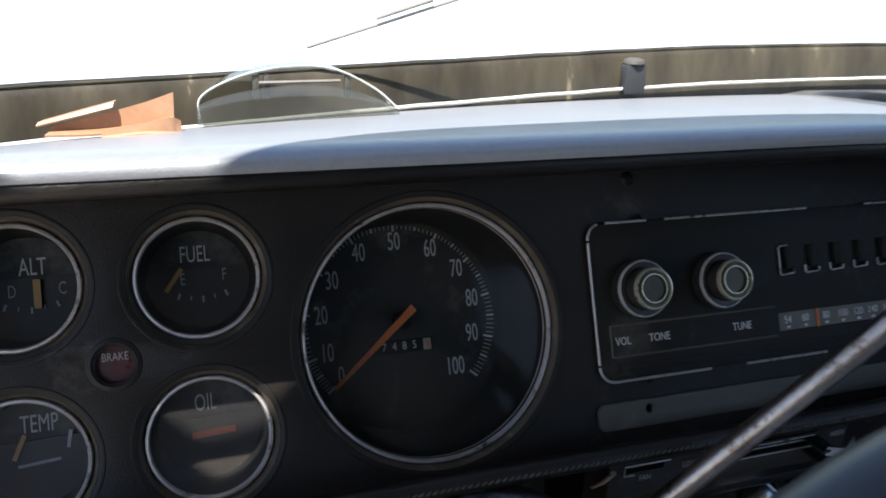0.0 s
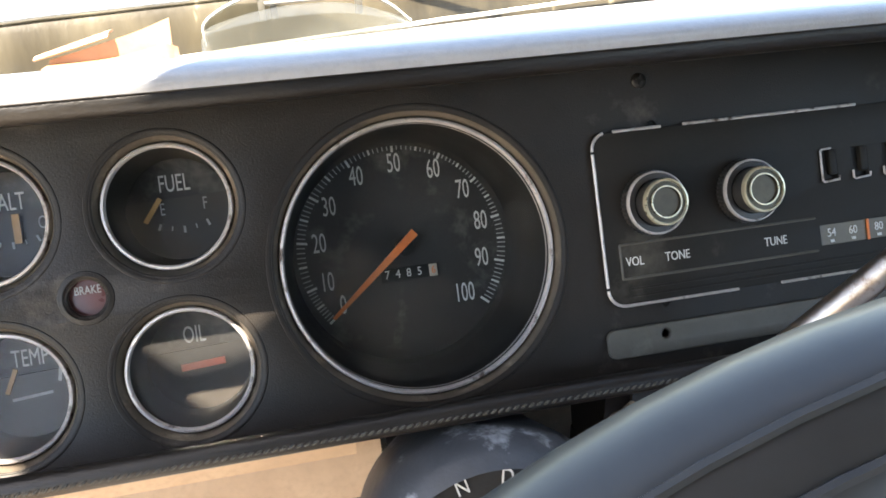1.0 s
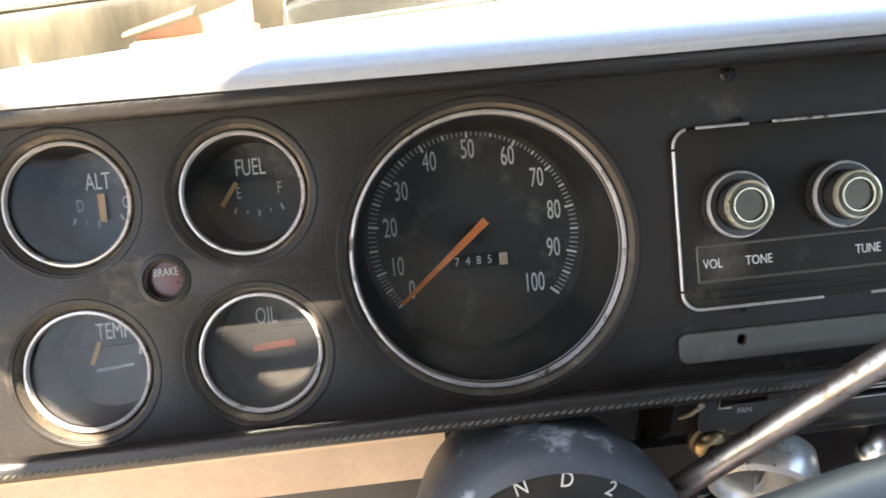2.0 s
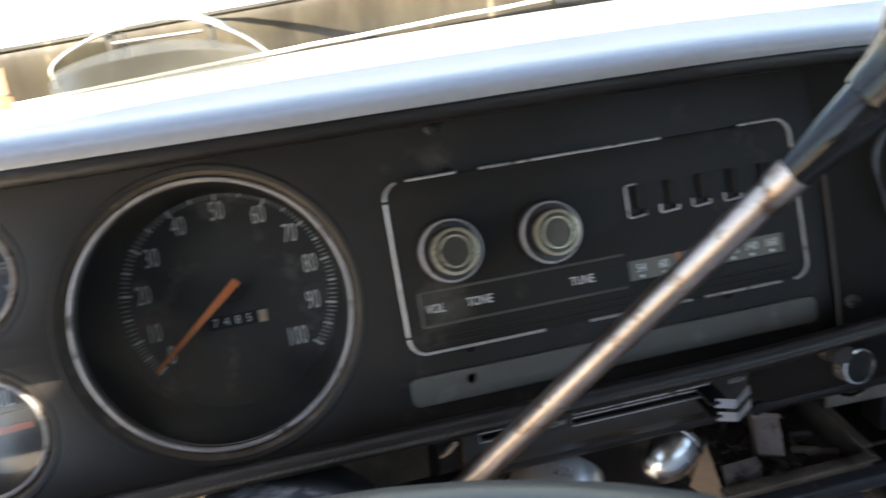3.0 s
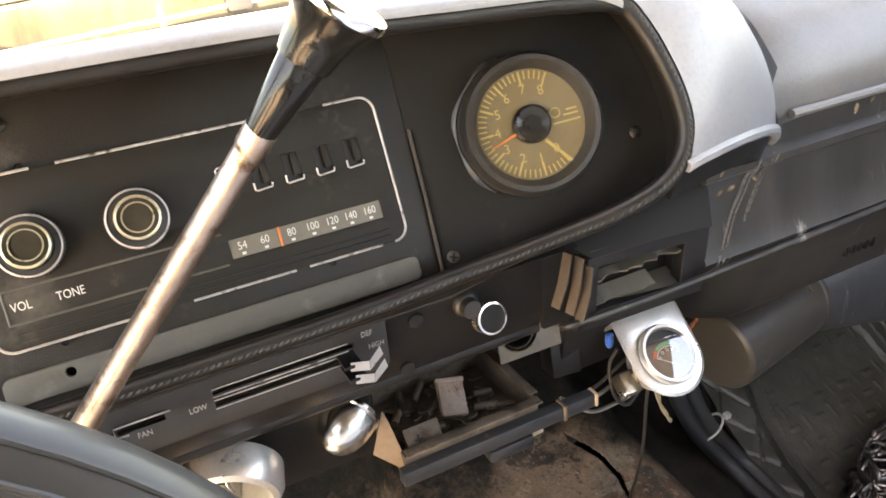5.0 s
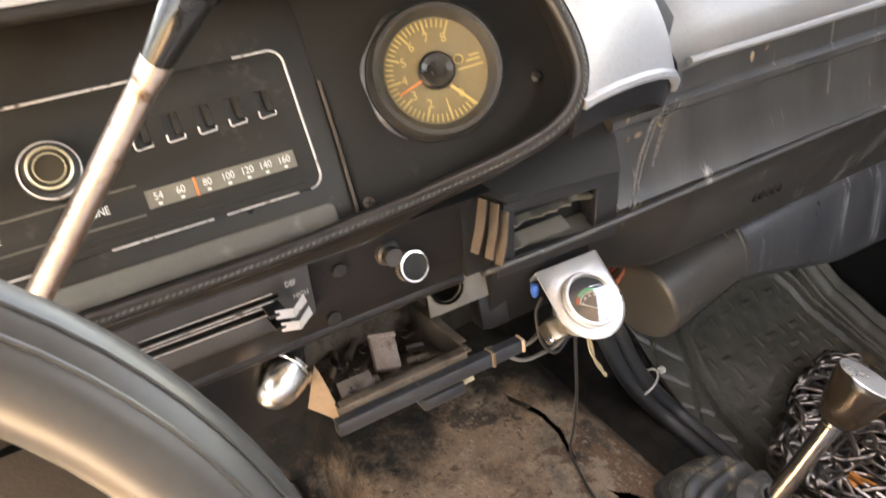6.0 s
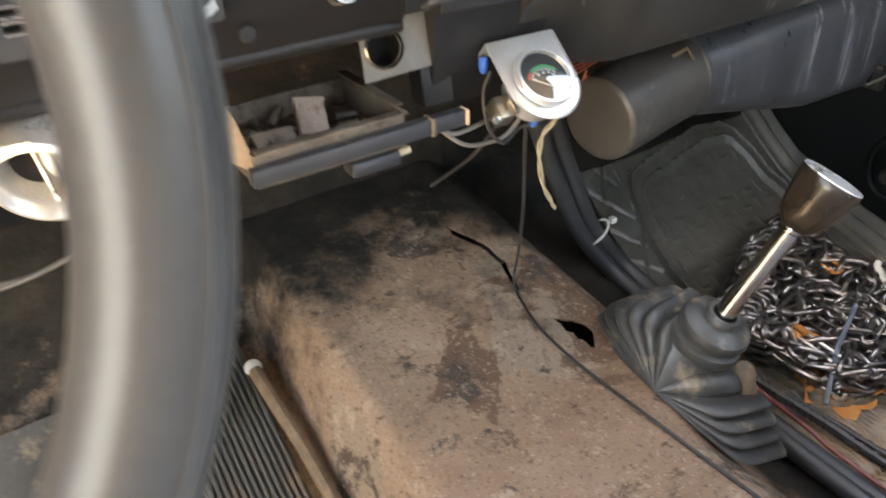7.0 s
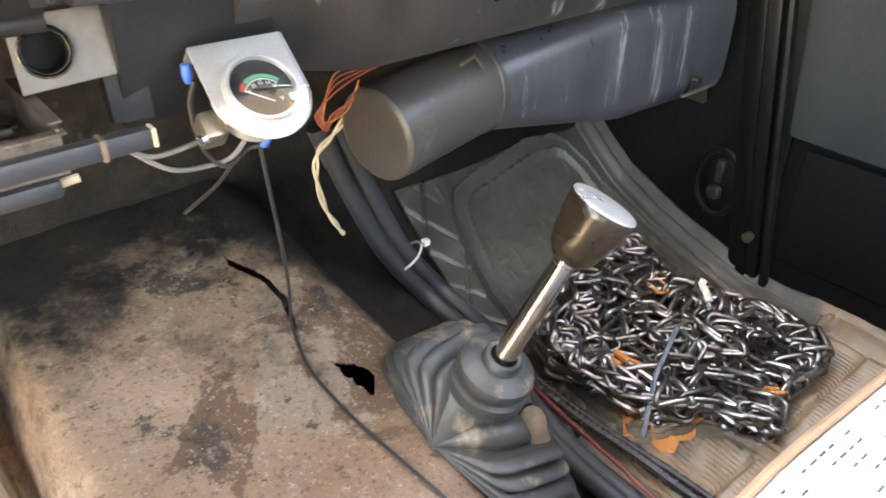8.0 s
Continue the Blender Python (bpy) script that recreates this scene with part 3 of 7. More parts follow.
def build_floor():
    fine = np.concatenate([np.arange(0.50, 0.54, 0.004), np.arange(0.54, 0.586, 0.0015), np.arange(0.586, 0.64, 0.004)])
    xs = np.concatenate([np.arange(-0.60, 0.26, 0.02), np.arange(0.26, 0.50, 0.01), fine, np.arange(0.64, 0.80, 0.01), np.arange(0.80, 1.30, 0.02)])
    ys = np.concatenate([np.arange(-1.15, -0.22, 0.03), np.arange(-0.22, -0.02, 0.01), np.arange(-0.02, 0.26, 0.002), np.arange(0.26, 0.52, 0.01)])
    verts = [(x, y, floor_z(x, y)) for y in ys for x in xs]
    n = len(xs)
    faces = []
    for j in range(len(ys) - 1):
        for i in range(n - 1):
            cx, cy = (xs[i] + xs[i + 1]) / 2, (ys[j] + ys[j + 1]) / 2
            if 0.52 < cx < 0.62 and -0.02 < cy < 0.26 and any(inside(h, cx, cy) for h in HOLES):
                continue
            faces.append((j * n + i, j * n + i + 1, (j + 1) * n + i + 1, (j + 1) * n + i))
    me = bpy.data.meshes.new("floor")
    me.from_pydata([tuple(map(float, v)) for v in verts], [], faces)
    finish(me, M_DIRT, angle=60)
    ob = new("floor", me)
    so = ob.modifiers.new("thickness", "SOLIDIFY")
    so.thickness, so.offset = 0.003, -1
    tagged(ob, "dusty rusty bare metal floor with a transmission tunnel", "floor", kind="structure")


build_floor()

bm = B()
box(bm, -0.6, 1.3, -1.15, 0.5, -0.12, -0.09)
for q in ((-0.61, -0.59, -1.15, 0.52), (1.29, 1.31, -1.15, 0.52)):
    box(bm, *q, -0.12, 0.02)
box(bm, -0.6, 1.3, 0.515, 0.53, -0.12, 0.70)
box(bm, -0.6, 1.3, -1.17, -1.155, -0.12, 0.02)
part("underfloor", bm, M_STEEL, label="dark underside beneath the floor pan")
tagged(bpy.data.objects["underfloor"], "dark underside beneath the cab floor", "floor", kind="structure")

WALL_X = 1.235
# passenger side: kick panel, hinge post and door
kick = thing("wall_right", "dark painted passenger kick panel and hinge post", "wall", kind="structure")
bm = B()
box(bm, WALL_X, WALL_X + 0.04, -0.011, 0.50, -0.02, 0.80, 0.004)
part("kick_panel", bm, M_DOOR, kick)
bm = B()
# the post leans forward as it rises
LEAN = Matrix(((1, 0, 0, 0), (0, 1, 0.16, 0), (0, 0, 1, 0), (0, 0, 0, 1)))
box(bm, WALL_X - 0.012, WALL_X + 0.05, -0.026, 0.024, -0.02, 0.80, 0.008, LEAN)
part("hinge_post", bm, M_DOOR, kick)
bm = B()
box(bm, WALL_X - 0.016, WALL_X - 0.011, -0.008, 0.006, 0.0, 0.80, 0.002, LEAN)
part("post_flange", bm, M_DOOR, kick)
bm = B()
box(bm, WALL_X - 0.012, WALL_X + 0.001, 0.078, 0.118, 0.258, 0.62, 0.004, LEAN)
part("trim_strip", bm, surf("olive_trim_strip", (0.020, 0.021, 0.014), (0.036, 0.036, 0.024), 0.5, scale=14, fine=200), kick)
bm = B()
box(bm, WALL_X - 0.002, WALL_X + 0.04, -1.10, -0.012, 0.03, 0.86, 0.006)
door = part("door_right", bm, M_DOOR)
tagged(door, "dark painted passenger door, closed", "door", kind="structure")
bm = B()
box(bm, WALL_X - 0.016, WALL_X - 0.003, -1.0, -0.039, 0.256, 0.72, 0.006, Matrix(((1, 0, 0, 0), (0, 1, 0.108, 0), (0, 0, 1, 0), (0, 0, 0, 1))))
part("door_card", bm, M_DOORG, door, "scratched grey door card")
bm = B()
box(bm, WALL_X - 0.008, WALL_X - 0.003, -1.0, -0.035, 0.08, 0.245, 0.004)
part("kick_plate", bm, M_DOOR, door)
bm = B()
tube(bm, [(WALL_X - 0.008, -0.036 + 0.16 * (0.02 + 0.03 * k), 0.02 + 0.03 * k) for k in range(26)], 0.007, 8)
part("weatherstrip", bm, M_DOOR, door, "black rubber weatherstrip")
# fresh-air knob in an oval recess of the kick panel
oval = thing("kick_panel_vent", "black oval air vent recess with a pull knob", "vent", at(WALL_X, 0.073, 0.154))
bm = B()
tube(bm, [(-0.004, 0.034 * math.cos(a), 0.05 * math.sin(a)) for a in (2 * math.pi * k / 32 for k in range(32))], 0.006, 8, closed=True)
part("rim", bm, M_DOOR, oval)
bm = B()
lathe(bm, [(0, 0.002), (0.9, 0.002), (1.0, 0.0), (0, 0.0)], Matrix.Rotation(radians(-90), 4, "Y") @ Matrix.Diagonal((0.047, 0.031, 1, 1)), 32)
part("recess_plate", bm, M_DOOR, oval)
bm = B()
lathe(bm, [(0, 0.022), (0.009, 0.02), (0.012, 0.012), (0.006, 0.008), (0.006, 0.0)], Matrix.Translation((0, 0, -0.014)) @ Matrix.Rotation(radians(-90), 4, "Y"), 20)
part("knob", bm, M_KNOB, oval)
bm = B()
box(bm, -0.012, 0.0, -0.006, 0.006, 0.0, 0.035, 0.003)
part("latch", bm, M_KNOB, oval)
# small screw clip low on the post
bm = B()
cyl(bm, (WALL_X - 0.022, 0.004, 0.098), (WALL_X - 0.010, 0.004, 0.098), 0.008, 0.006, 12)
part("post_bolt", bm, M_GALV, kick)

# firewall, roof, back wall and driver's side
bm = B()
box(bm, -0.6, 1.28, 0.44, 0.47, 0.5, 0.715)
tagged(part("firewall", bm, M_STEEL), "black steel firewall behind the dashboard", "wall", kind="structure")
# unseen wall; its opening is placed to let fill light onto the passenger side
plate("wall_back", [[(-0.46, -0.02), (1.30, -0.02), (1.30, 1.40), (-0.46, 1.40)], rounded(0.45, 1.18, 0.90, 1.27, 0.05)], 0.04, M_LINER, None, -1.20)
tagged(bpy.data.objects["wall_back"], "unseen dark grey cab back wall, opened to light the passenger side", "wall", kind="structure")
bm = B()
box(bm, WALL_X - 0.01, WALL_X + 0.03, -1.16, -1.08, 0.0, 1.40)
tagged(part("pillar_rear", bm, M_DOOR), "dark rear door pillar", "pillar", kind="structure")
# unseen posts; the gap between them sets how much side light enters
left = thing("wall_left", "unseen dark driver's side posts, added to limit the doorway's light", "wall", kind="structure")
bm = B()
box(bm, -0.44, -0.40, 0.0, 0.5, -0.02, 0.735)
part("hinge_post", bm, M_DOOR, left)
bm = B()
box(bm, -0.44, -0.40, -1.16, -0.80, -0.02, 1.40)
part("rear_post", bm, M_DOOR, left)
# unseen driver's door, added wide open on its front hinges to block light and reflections
dl = tagged(new("unseen_door_left"), "unseen dark driver's door, added wide open to block light from the left", "door", kind="structure")
dl.matrix_world = Matrix.Translation((-0.445, -0.01, 0)) @ Matrix.Rotation(radians(-62), 4, "Z")
bm = B()
box(bm, -0.04, 0.0, -1.05, 0.0, 0.0, 0.84, 0.010)
part("door_panel", bm, M_DOOR, dl)
bm = B()
box(bm, 0.001, 0.012, -1.0, -0.06, 0.10, 0.76, 0.006)
part("door_card", bm, M_DOORG, dl, "grey door card")
bm = B()
tube(bm, [(-0.02, -0.02, 0.83), (-0.02, -0.30, 1.30), (-0.02, -0.42, 1.36), (-0.02, -0.98, 1.36), (-0.02, -1.03, 1.30), (-0.02, -1.03, 0.83)], 0.014, 8)
part("window_frame", bm, M_DOOR, dl)
# the left pillar's head is set by where sun should reach the gauges
for sx, tx in ((-0.42, -0.346), (1.255, 1.180)):
    bm = B()
    tube(bm, [(sx, 0.14, 0.76), ((sx + tx) / 2, -0.08, 1.08), (tx, -0.30, 1.40)], 0.032, 8)
    tagged(part("pillar_front", bm, M_DOOR), "dark windscreen pillar", "pillar", kind="structure")
# unseen roof sheet, its front edge cut so that its shadow falls right on the pad
EDGE = spline([(x, y, 0) for x, y in ((-0.46, -0.36), (-0.41, -0.285), (-0.365, -0.252), (-0.325, -0.252), (-0.295, -0.248), (-0.273, -0.236), (-0.255, -0.222), (-0.238, -0.200), (-0.215, -0.168), (-0.185, -0.146), (-0.145, -0.137), (-0.05, -0.134), (0.1, -0.132), (0.42, -0.130), (0.75, -0.13), (0.98, -0.15), (1.10, -0.22), (1.19, -0.30), (1.29, -0.42))], 4)
bm = B()
loft(bm, [[(p.x, p.y, 1.375) for p in EDGE], [(p.x, p.y - 0.06, 1.385) for p in EDGE], [(p.x, -0.8, 1.42) for p in EDGE], [(p.x, -1.21, 1.39) for p in EDGE]], 0.025)
tagged(part("ceiling", bm, M_LINER), "unseen grey painted cab roof lining, front edge cut to shade the pad", "ceiling", kind="structure")


def base_y(x):
    return 0.365 - 0.28 * (x - 0.42) ** 2


def glass_foot(x):
    return float(np.interp(x, (-0.44, -0.27, -0.10, 0.085, 0.39, 0.6, 1.3), (0.780, 0.781, 0.781, 0.784, 0.793, 0.797, 0.80)))


# windscreen gasket, glass, cowl, bonnet
bm = B()
rows = []
for k in range(61):
    x = -0.44 + 1.72 * k / 60
    y = base_y(x)
    z = 0.750 + 0.004 * noise.noise(Vector((x * 14, 0, 0)))
    top = glass_foot(x)
    rows.append([(x, y - 0.002, z - 0.03), (x, y, z), (x, y + 0.006, top - 0.006), (x, y + 0.012, top), (x, y + 0.022, top - 0.004), (x, y + 0.022, z - 0.03)])
loft(bm, rows)
gsk = tagged(part("windshield_gasket", bm, M_GASKET), "dirty brown weathered windscreen gasket strip", "gasket", kind="structure")
for name, dy, dz, r_, mt in (("sealing_lip", 0.011, 0.0004, 0.0012, M_GASKET), ("glazing_bead", 0.016, 0.0012, 0.0008, M_HOSE), ("foot_bead", -0.004, -0.034, 0.0018, M_TIE)):
    bm = B()
    tube(bm, [(x, base_y(x) + dy, glass_foot(x) + dz + 0.0006 * noise.noise(Vector((x * 25, 0, 4)))) for x in (-0.44 + 1.72 * k / 80 for k in range(81))], r_, 6)
    part(name, bm, mt, gsk)
bm = B()
rows = []
for k in range(41):
    x = -0.40 + 1.64 * k / 40
    rows.append([(x, base_y(x) + 0.012 - 0.70 * s_, glass_foot(x) - 0.003 + s_ * 0.85 * 0.82) for s_ in (0, 0.25, 0.5, 0.75, 0.82)])
loft(bm, rows)
ws = part("windshield", bm, M_GLASS)
ws.visible_shadow = False
tagged(ws, "clear curved windscreen glass", "window", kind="structure")
bm = B()
rows = []
for k in range(31):
    x = -0.75 + 2.34 * k / 30
    w = 1 - 0.02 * ((x - 0.42) / 1.1) ** 2
    gf = glass_foot(min(1.28, max(-0.44, x))) - 0.010
    rows.append([(x, base_y(x) + 0.023, gf - 0.05), (x, base_y(x) + 0.024, gf), (x, 0.55, (gf + 0.012) * w), (x, 0.8, 0.795 * w), (x, 1.4, 0.790 * w), (x, 1.75, 0.75 * w), (x, 1.78, 0.4)])
loft(bm, rows)
tagged(part("hood", bm, M_HOOD), "sunlit white painted vehicle bonnet", "bonnet", kind="structure")
bm = B()
bmesh.ops.create_grid(bm, x_segments=40, y_segments=40, size=400)
bmesh.ops.transform(bm, matrix=Matrix.Translation((0, 0, -0.75)), verts=bm.verts)
tagged(part("ground", bm, M_GROUND), "pale dry open ground outside", "ground", kind="structure")
# wiper on the glass
wip = thing("wiper", "thin dark windscreen wiper arm with blade", "wiper")
bm = B()
tube(bm, [(-0.04, base_y(-0.04) + 0.006, 0.800), (0.03, base_y(0.03) - 0.014, 0.822), (0.085, base_y(0.085) - 0.030, 0.840)], 0.0013, 6)
part("arm", bm, M_WIREG, wip)
bm = B()
tube(bm, [(0.015, base_y(0.015) - 0.012, 0.823), (0.06, base_y(0.06) - 0.026, 0.838)], 0.0016, 6)
part("blade", bm, M_WIREG, wip)
# dark lump stuck at the foot of the glass
blk = thing("gasket_block", "black sealant block at the foot of the windscreen", "block", at(0.282, base_y(0.282) - 0.006, 0.750))
bm = B()
box(bm, -0.010, 0.014, -0.004, 0.010, 0.0, 0.030, 0.004)
part("body", bm, M_HOSE, blk)
bm = B()
lathe(bm, [(0.011, 0.0), (0.010, 0.003), (0.006, 0.005), (0, 0.0055)], at(0.002, 0.004, 0.030), 16)
part("cap", bm, M_GREY, blk)

# ---- dashboard ----
dash = thing("dashboard", "black padded vintage truck dashboard with a recessed instrument cove", "dashboard", WM)
SPD = (-0.0238, 0.7187)
SMALL = {"alt": (-0.2095, 0.7578), "fuel": (-0.1329, 0.7557), "temp": (-0.2104, 0.6822), "oil": (-0.1329, 0.6824)}
RS, RG = 0.0646, 0.0279
outer = [(-0.40, 0.640), (0.294, 0.640), (0.294, 0.806), (-0.40, 0.806)]
plate("instrument_face", [outer, circle(*SPD, RS + 0.0034, 72)] + [circle(*c, RG + 0.0034) for c in SMALL.values()] + [circle(-0.1705, 0.7205, 0.0085, 24), circle(0.0905, 0.6655, 0.0032, 16)],
      0.004, M_PANEL, dash, 0.0, 0.0006)
for cx, cz, r in [(*SPD, RS)] + [(*c, RG) for c in SMALL.values()]:
    bm = B()
    lathe(bm, [(r + 0.0002, -0.0085), (r + 0.0008, -0.0060), (r + 0.0020, -0.0026), (r + 0.0028, -0.0010)], at(cx, 0, cz) @ FACE, 64)
    part("recess_slope", bm, M_RECESS, dash, "dusty cream slope round a gauge")
    bm = B()
    lathe(bm, [(r + 0.0027, -0.0012), (r + 0.0032, -0.0004), (r + 0.0044, 0.0004), (r + 0.0058, 0.0003), (r + 0.0070, -0.001)], at(cx, 0, cz) @ FACE, 64)
    part("gauge_surround", bm, M_PANEL, dash)
# angled end panel of the cove
POD_N = math.degrees(math.atan2(-0.041, 0.125))
PODM = at(0.295, 0, 0) @ Matrix.Rotation(radians(POD_N), 4, "Z")
podout = [(0.0, 0.640), (0.045, 0.650), (0.090, 0.655), (0.128, 0.664), (0.146, 0.682), (0.152, 0.705), (0.148, 0.742), (0.138, 0.772), (0.122, 0.792), (0.095, 0.802), (0.0, 0.806)]
plate("cove_end_panel", [podout, circle(0.137, 0.676, 0.0015, 8)], 0.004, M_POD, dash, 0.0, 0.0006, m=PODM)
bm = B()
tube(bm, [(0.2955, -0.0015, 0.742), (0.2945, -0.002, 0.70), (0.2925, -0.002, 0.652)], 0.0011, 6)
part("seam_bead", bm, M_FIN, dash, "tan worn seam edge")


def screw(m, r=0.0038, mat=M_LIP):
    bm = B()
    lathe(bm, [(r, 0.0), (r, 0.0008), (r * 0.7, 0.0018), (0, 0.0022)], m @ FACE, 16)
    s_ = part("screw", bm, mat, dash, "dark cross-head screw")
    bm = B()
    for a in (20, 110):
        box(bm, -r * 0.65, r * 0.65, -0.0026, -0.0019, -r * 0.13, r * 0.13, 0, m @ Matrix.Rotation(radians(a), 4, "Y"))
    part("slot", bm, M_CUP, s_)


screw(at(0.092, 0, 0.789))
screw(at(0.305, 0, 0.789))
screw(PODM @ at(0.132, 0, 0.706))
screw(PODM @ at(0.007, 0, 0.663), mat=M_FIN)

# the lip round the cove: along the top, down the right end, back along the bottom
LIP = [(-0.42, -0.076, 0.795), (-0.2, -0.076, 0.795), (0.0, -0.076, 0.795), (0.2, -0.076, 0.795), (0.314, -0.076, 0.7905), (0.375, -0.076, 0.7865), (0.402, -0.076, 0.777), (0.413, -0.076, 0.763),
       (0.4205, -0.077, 0.743), (0.4255, -0.078, 0.720), (0.426, -0.077, 0.699), (0.418, -0.074, 0.682), (0.402, -0.068, 0.671), (0.375, -0.058, 0.664), (0.335, -0.042, 0.659), (0.29, -0.032, 0.6555),
       (0.2, -0.029, 0.6515), (0.0, -0.028, 0.6515), (-0.2, -0.028, 0.6515), (-0.42, -0.028, 0.6515)]
INN = [(-0.42, 0.0, 0.807), (-0.2, 0.0, 0.807), (0.0, 0.0, 0.807), (0.2, 0.0, 0.807)]
for u, z in ((0.03, 0.806), (0.085, 0.803), (0.118, 0.794), (0.135, 0.775), (0.146, 0.745), (0.150, 0.720), (0.150, 0.702), (0.145, 0.682), (0.130, 0.666), (0.095, 0.656), (0.05, 0.650)):
    INN.append(tuple(PODM @ Vector((u, 0, z))))
INN += [(0.29, 0.0, 0.641), (0.2, 0.0, 0.641), (0.0, 0.0, 0.641), (-0.2, 0.0, 0.641), (-0.42, 0.0, 0.641)]
lipS, innS = spline(LIP, 6), spline(INN, 6)
bm = B()
rows = []
for t_ in (0.0, 0.35, 0.7, 0.93, 1.0):
    rows.append([a.lerp(b, 1 - t_) for a, b in zip(lipS, innS)])
loft(bm, rows)
part("cove_wall", bm, M_POD, dash)
# rolled bead with ribs on the lip
for name, t_, r, last in (("lip_bead", 0.0, 0.0052, 999), ("lip_rib", 0.13, 0.0030, 999), ("brow_rib", 0.055, 0.0014, 34), ("brow_rib", 0.20, 0.0016, 34), ("brow_rib", 0.27, 0.0011, 34)):
    bm = B()
    pts = [p.lerp(innS[i], t_) + Vector((0, 0.002, -0.0065)) * (1.0 if i <= 30 else max(0.0, 1 - (i - 30) / 8)) for i, p in enumerate(lipS) if i <= last]
    tube(bm, pts, r, 10)
    part(name, bm, M_LIP, dash)
# braided cord: along the bottom lip and round the right end
bm_c = B()
cordpts = []
for p in lipS:
    if p.z > 0.776 or (p.x < 0.405 and p.z > 0.74):
        continue
    q = p + Vector((0, -0.0050, -0.0010)) if p.x < 0.40 else p + Vector((0, -0.0052, 0))
    cordpts.append(q)
dense = []
for a, b in zip(cordpts, cordpts[1:]):
    n_ = max(1, int((b - a).length / 0.0032))
    for k in range(n_):
        dense.append((a.lerp(b, k / n_), (b - a).normalized()))
for q, d in dense:
    m = Matrix.Translation(q) @ d.to_track_quat("X", "Z").to_matrix().to_4x4() @ Matrix.Rotation(radians(30), 4, "Y")
    r_ = bmesh.ops.create_icosphere(bm_c, subdivisions=1, radius=1.0)
    bmesh.ops.transform(bm_c, matrix=m @ Matrix.Diagonal((0.0019, 0.0007, 0.0007, 1)), verts=r_["verts"])
part("braided_cord", bm_c, M_STITCH, dash, "dusty grey braided cord", kind="stuff")

# padded top: from the lip back to the glass, in the world's frame
WI = WM.inverted()
bm = B()
SHAPE = ((0.0, -0.006, -0.0040), (0.0, -0.0035, -0.0058), (0.0, -0.0012, -0.0064), (0.0, 0.0008, -0.0056), (0.004, 0.0024, -0.0044), (0.012, 0.0036, -0.0028), (0.024, 0.0043, -0.0012), (0.045, 0.0045, 0.0), (0.09, 0.0038, 0.0), (0.17, 0.0020, 0.0), (0.28, 0.0, 0.0), (0.55, -0.004, 0.0), (0.85, -0.007, 0.0), (1.0, -0.010, 0.0))
rows = [[] for _ in SHAPE]
top_i = [i for i, p in enumerate(lipS) if i <= 6 * 6]
for i in top_i:
    p = WM @ lipS[i]
    x = p.x
    lean = 0.085 * min(1.0, max(0.0, (x - 0.22) / 0.18))
    for r_, (f, dz, dy) in zip(rows, SHAPE):
        xx = x + lean * f
        y = p.y + dy + (base_y(xx) - 0.004 - p.y) * f
        z = 0.800 + (0.756 - 0.800) * f + dz - (0.800 - p.z) * (1 - f)
        r_.append(WI @ Vector((xx, y, z)))
loft(bm, rows[1:])
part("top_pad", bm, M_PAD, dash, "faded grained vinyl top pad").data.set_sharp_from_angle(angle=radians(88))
# the pad's own under-roll; a dark material stands in for its shade
bm = B()
loft(bm, rows[:2])
part("pad_edging", bm, M_LIP, dash, "pad's rolled underside, its shade put into a brown-black colour")
# end of the pad, turned down beside the cove
bm = B()
lo = [WM @ lipS[i] for i in range(6 * 5, 6 * 11 + 1)]
groove = spline([(0.455, 0.30, 0.762), (0.485, 0.06, 0.778), (0.503, 0.0, 0.769), (0.54, -0.004, 0.732), (0.563, -0.005, 0.695), (0.575, -0.004, 0.662)], 12)
n_ = len(lo)
rows = []
for k in range(n_):
    a = lo[k] + Vector((0.003, -0.004, 0.003))
    g = groove[round(k * (len(groove) - 1) / (n_ - 1))]
    row = []
    for f in (0, 0.06, 0.2, 0.4, 0.6, 0.8, 0.95, 1.0):
        q = a.lerp(g, f)
        bulge = 0.016 * math.sin(math.pi * min(1, f * 1.0)) ** 0.7
        q += Vector((0.2, -0.65, 0.75)) * bulge * (0.4 + 0.6 * min(1, k / (n_ * 0.5)))
        if f > 0.9:
            q += Vector((0, 0.5, -0.6)) * 0.01 * (f - 0.9) * 10
        row.append(WI @ q)
    rows.append(row)
loft(bm, rows)
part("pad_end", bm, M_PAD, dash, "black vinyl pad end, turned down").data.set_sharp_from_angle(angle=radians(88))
bm = B()
endrow = rows[-1]
tube(bm, [Vector(q) + Vector((0, 0.002, -0.003)) for q in endrow], 0.004, 8)
part("pad_end_hem", bm, M_PAD, dash)
bm = B()
loft(bm, [[WI @ (WM @ Vector(q) + Vector((0, 0.003, 0.0))) for q in endrow], [WI @ (WM @ Vector(q) + Vector((0.0, 0.012, -0.028))) for q in endrow]], 0.003)
part("end_bracket", bm, M_STEEL, dash)

bm = B()
box(bm, -0.44, 0.455, 0.135, 0.43, 0.708, 0.722)
box(bm, 0.458, 1.24, 0.045, 0.43, 0.708, 0.722)
ob_ = part("carrier", bm, M_STEEL, dash)
ob_.data.transform(WI)
bm = B()
loft(bm, [[WI @ (q + Vector((-0.012, 0.006, -0.014))) for q in groove], [WI @ (q + Vector((0.030, 0.012, -0.014))) for q in groove]], 0.003)
part("groove_filler", bm, M_HOSE, dash)

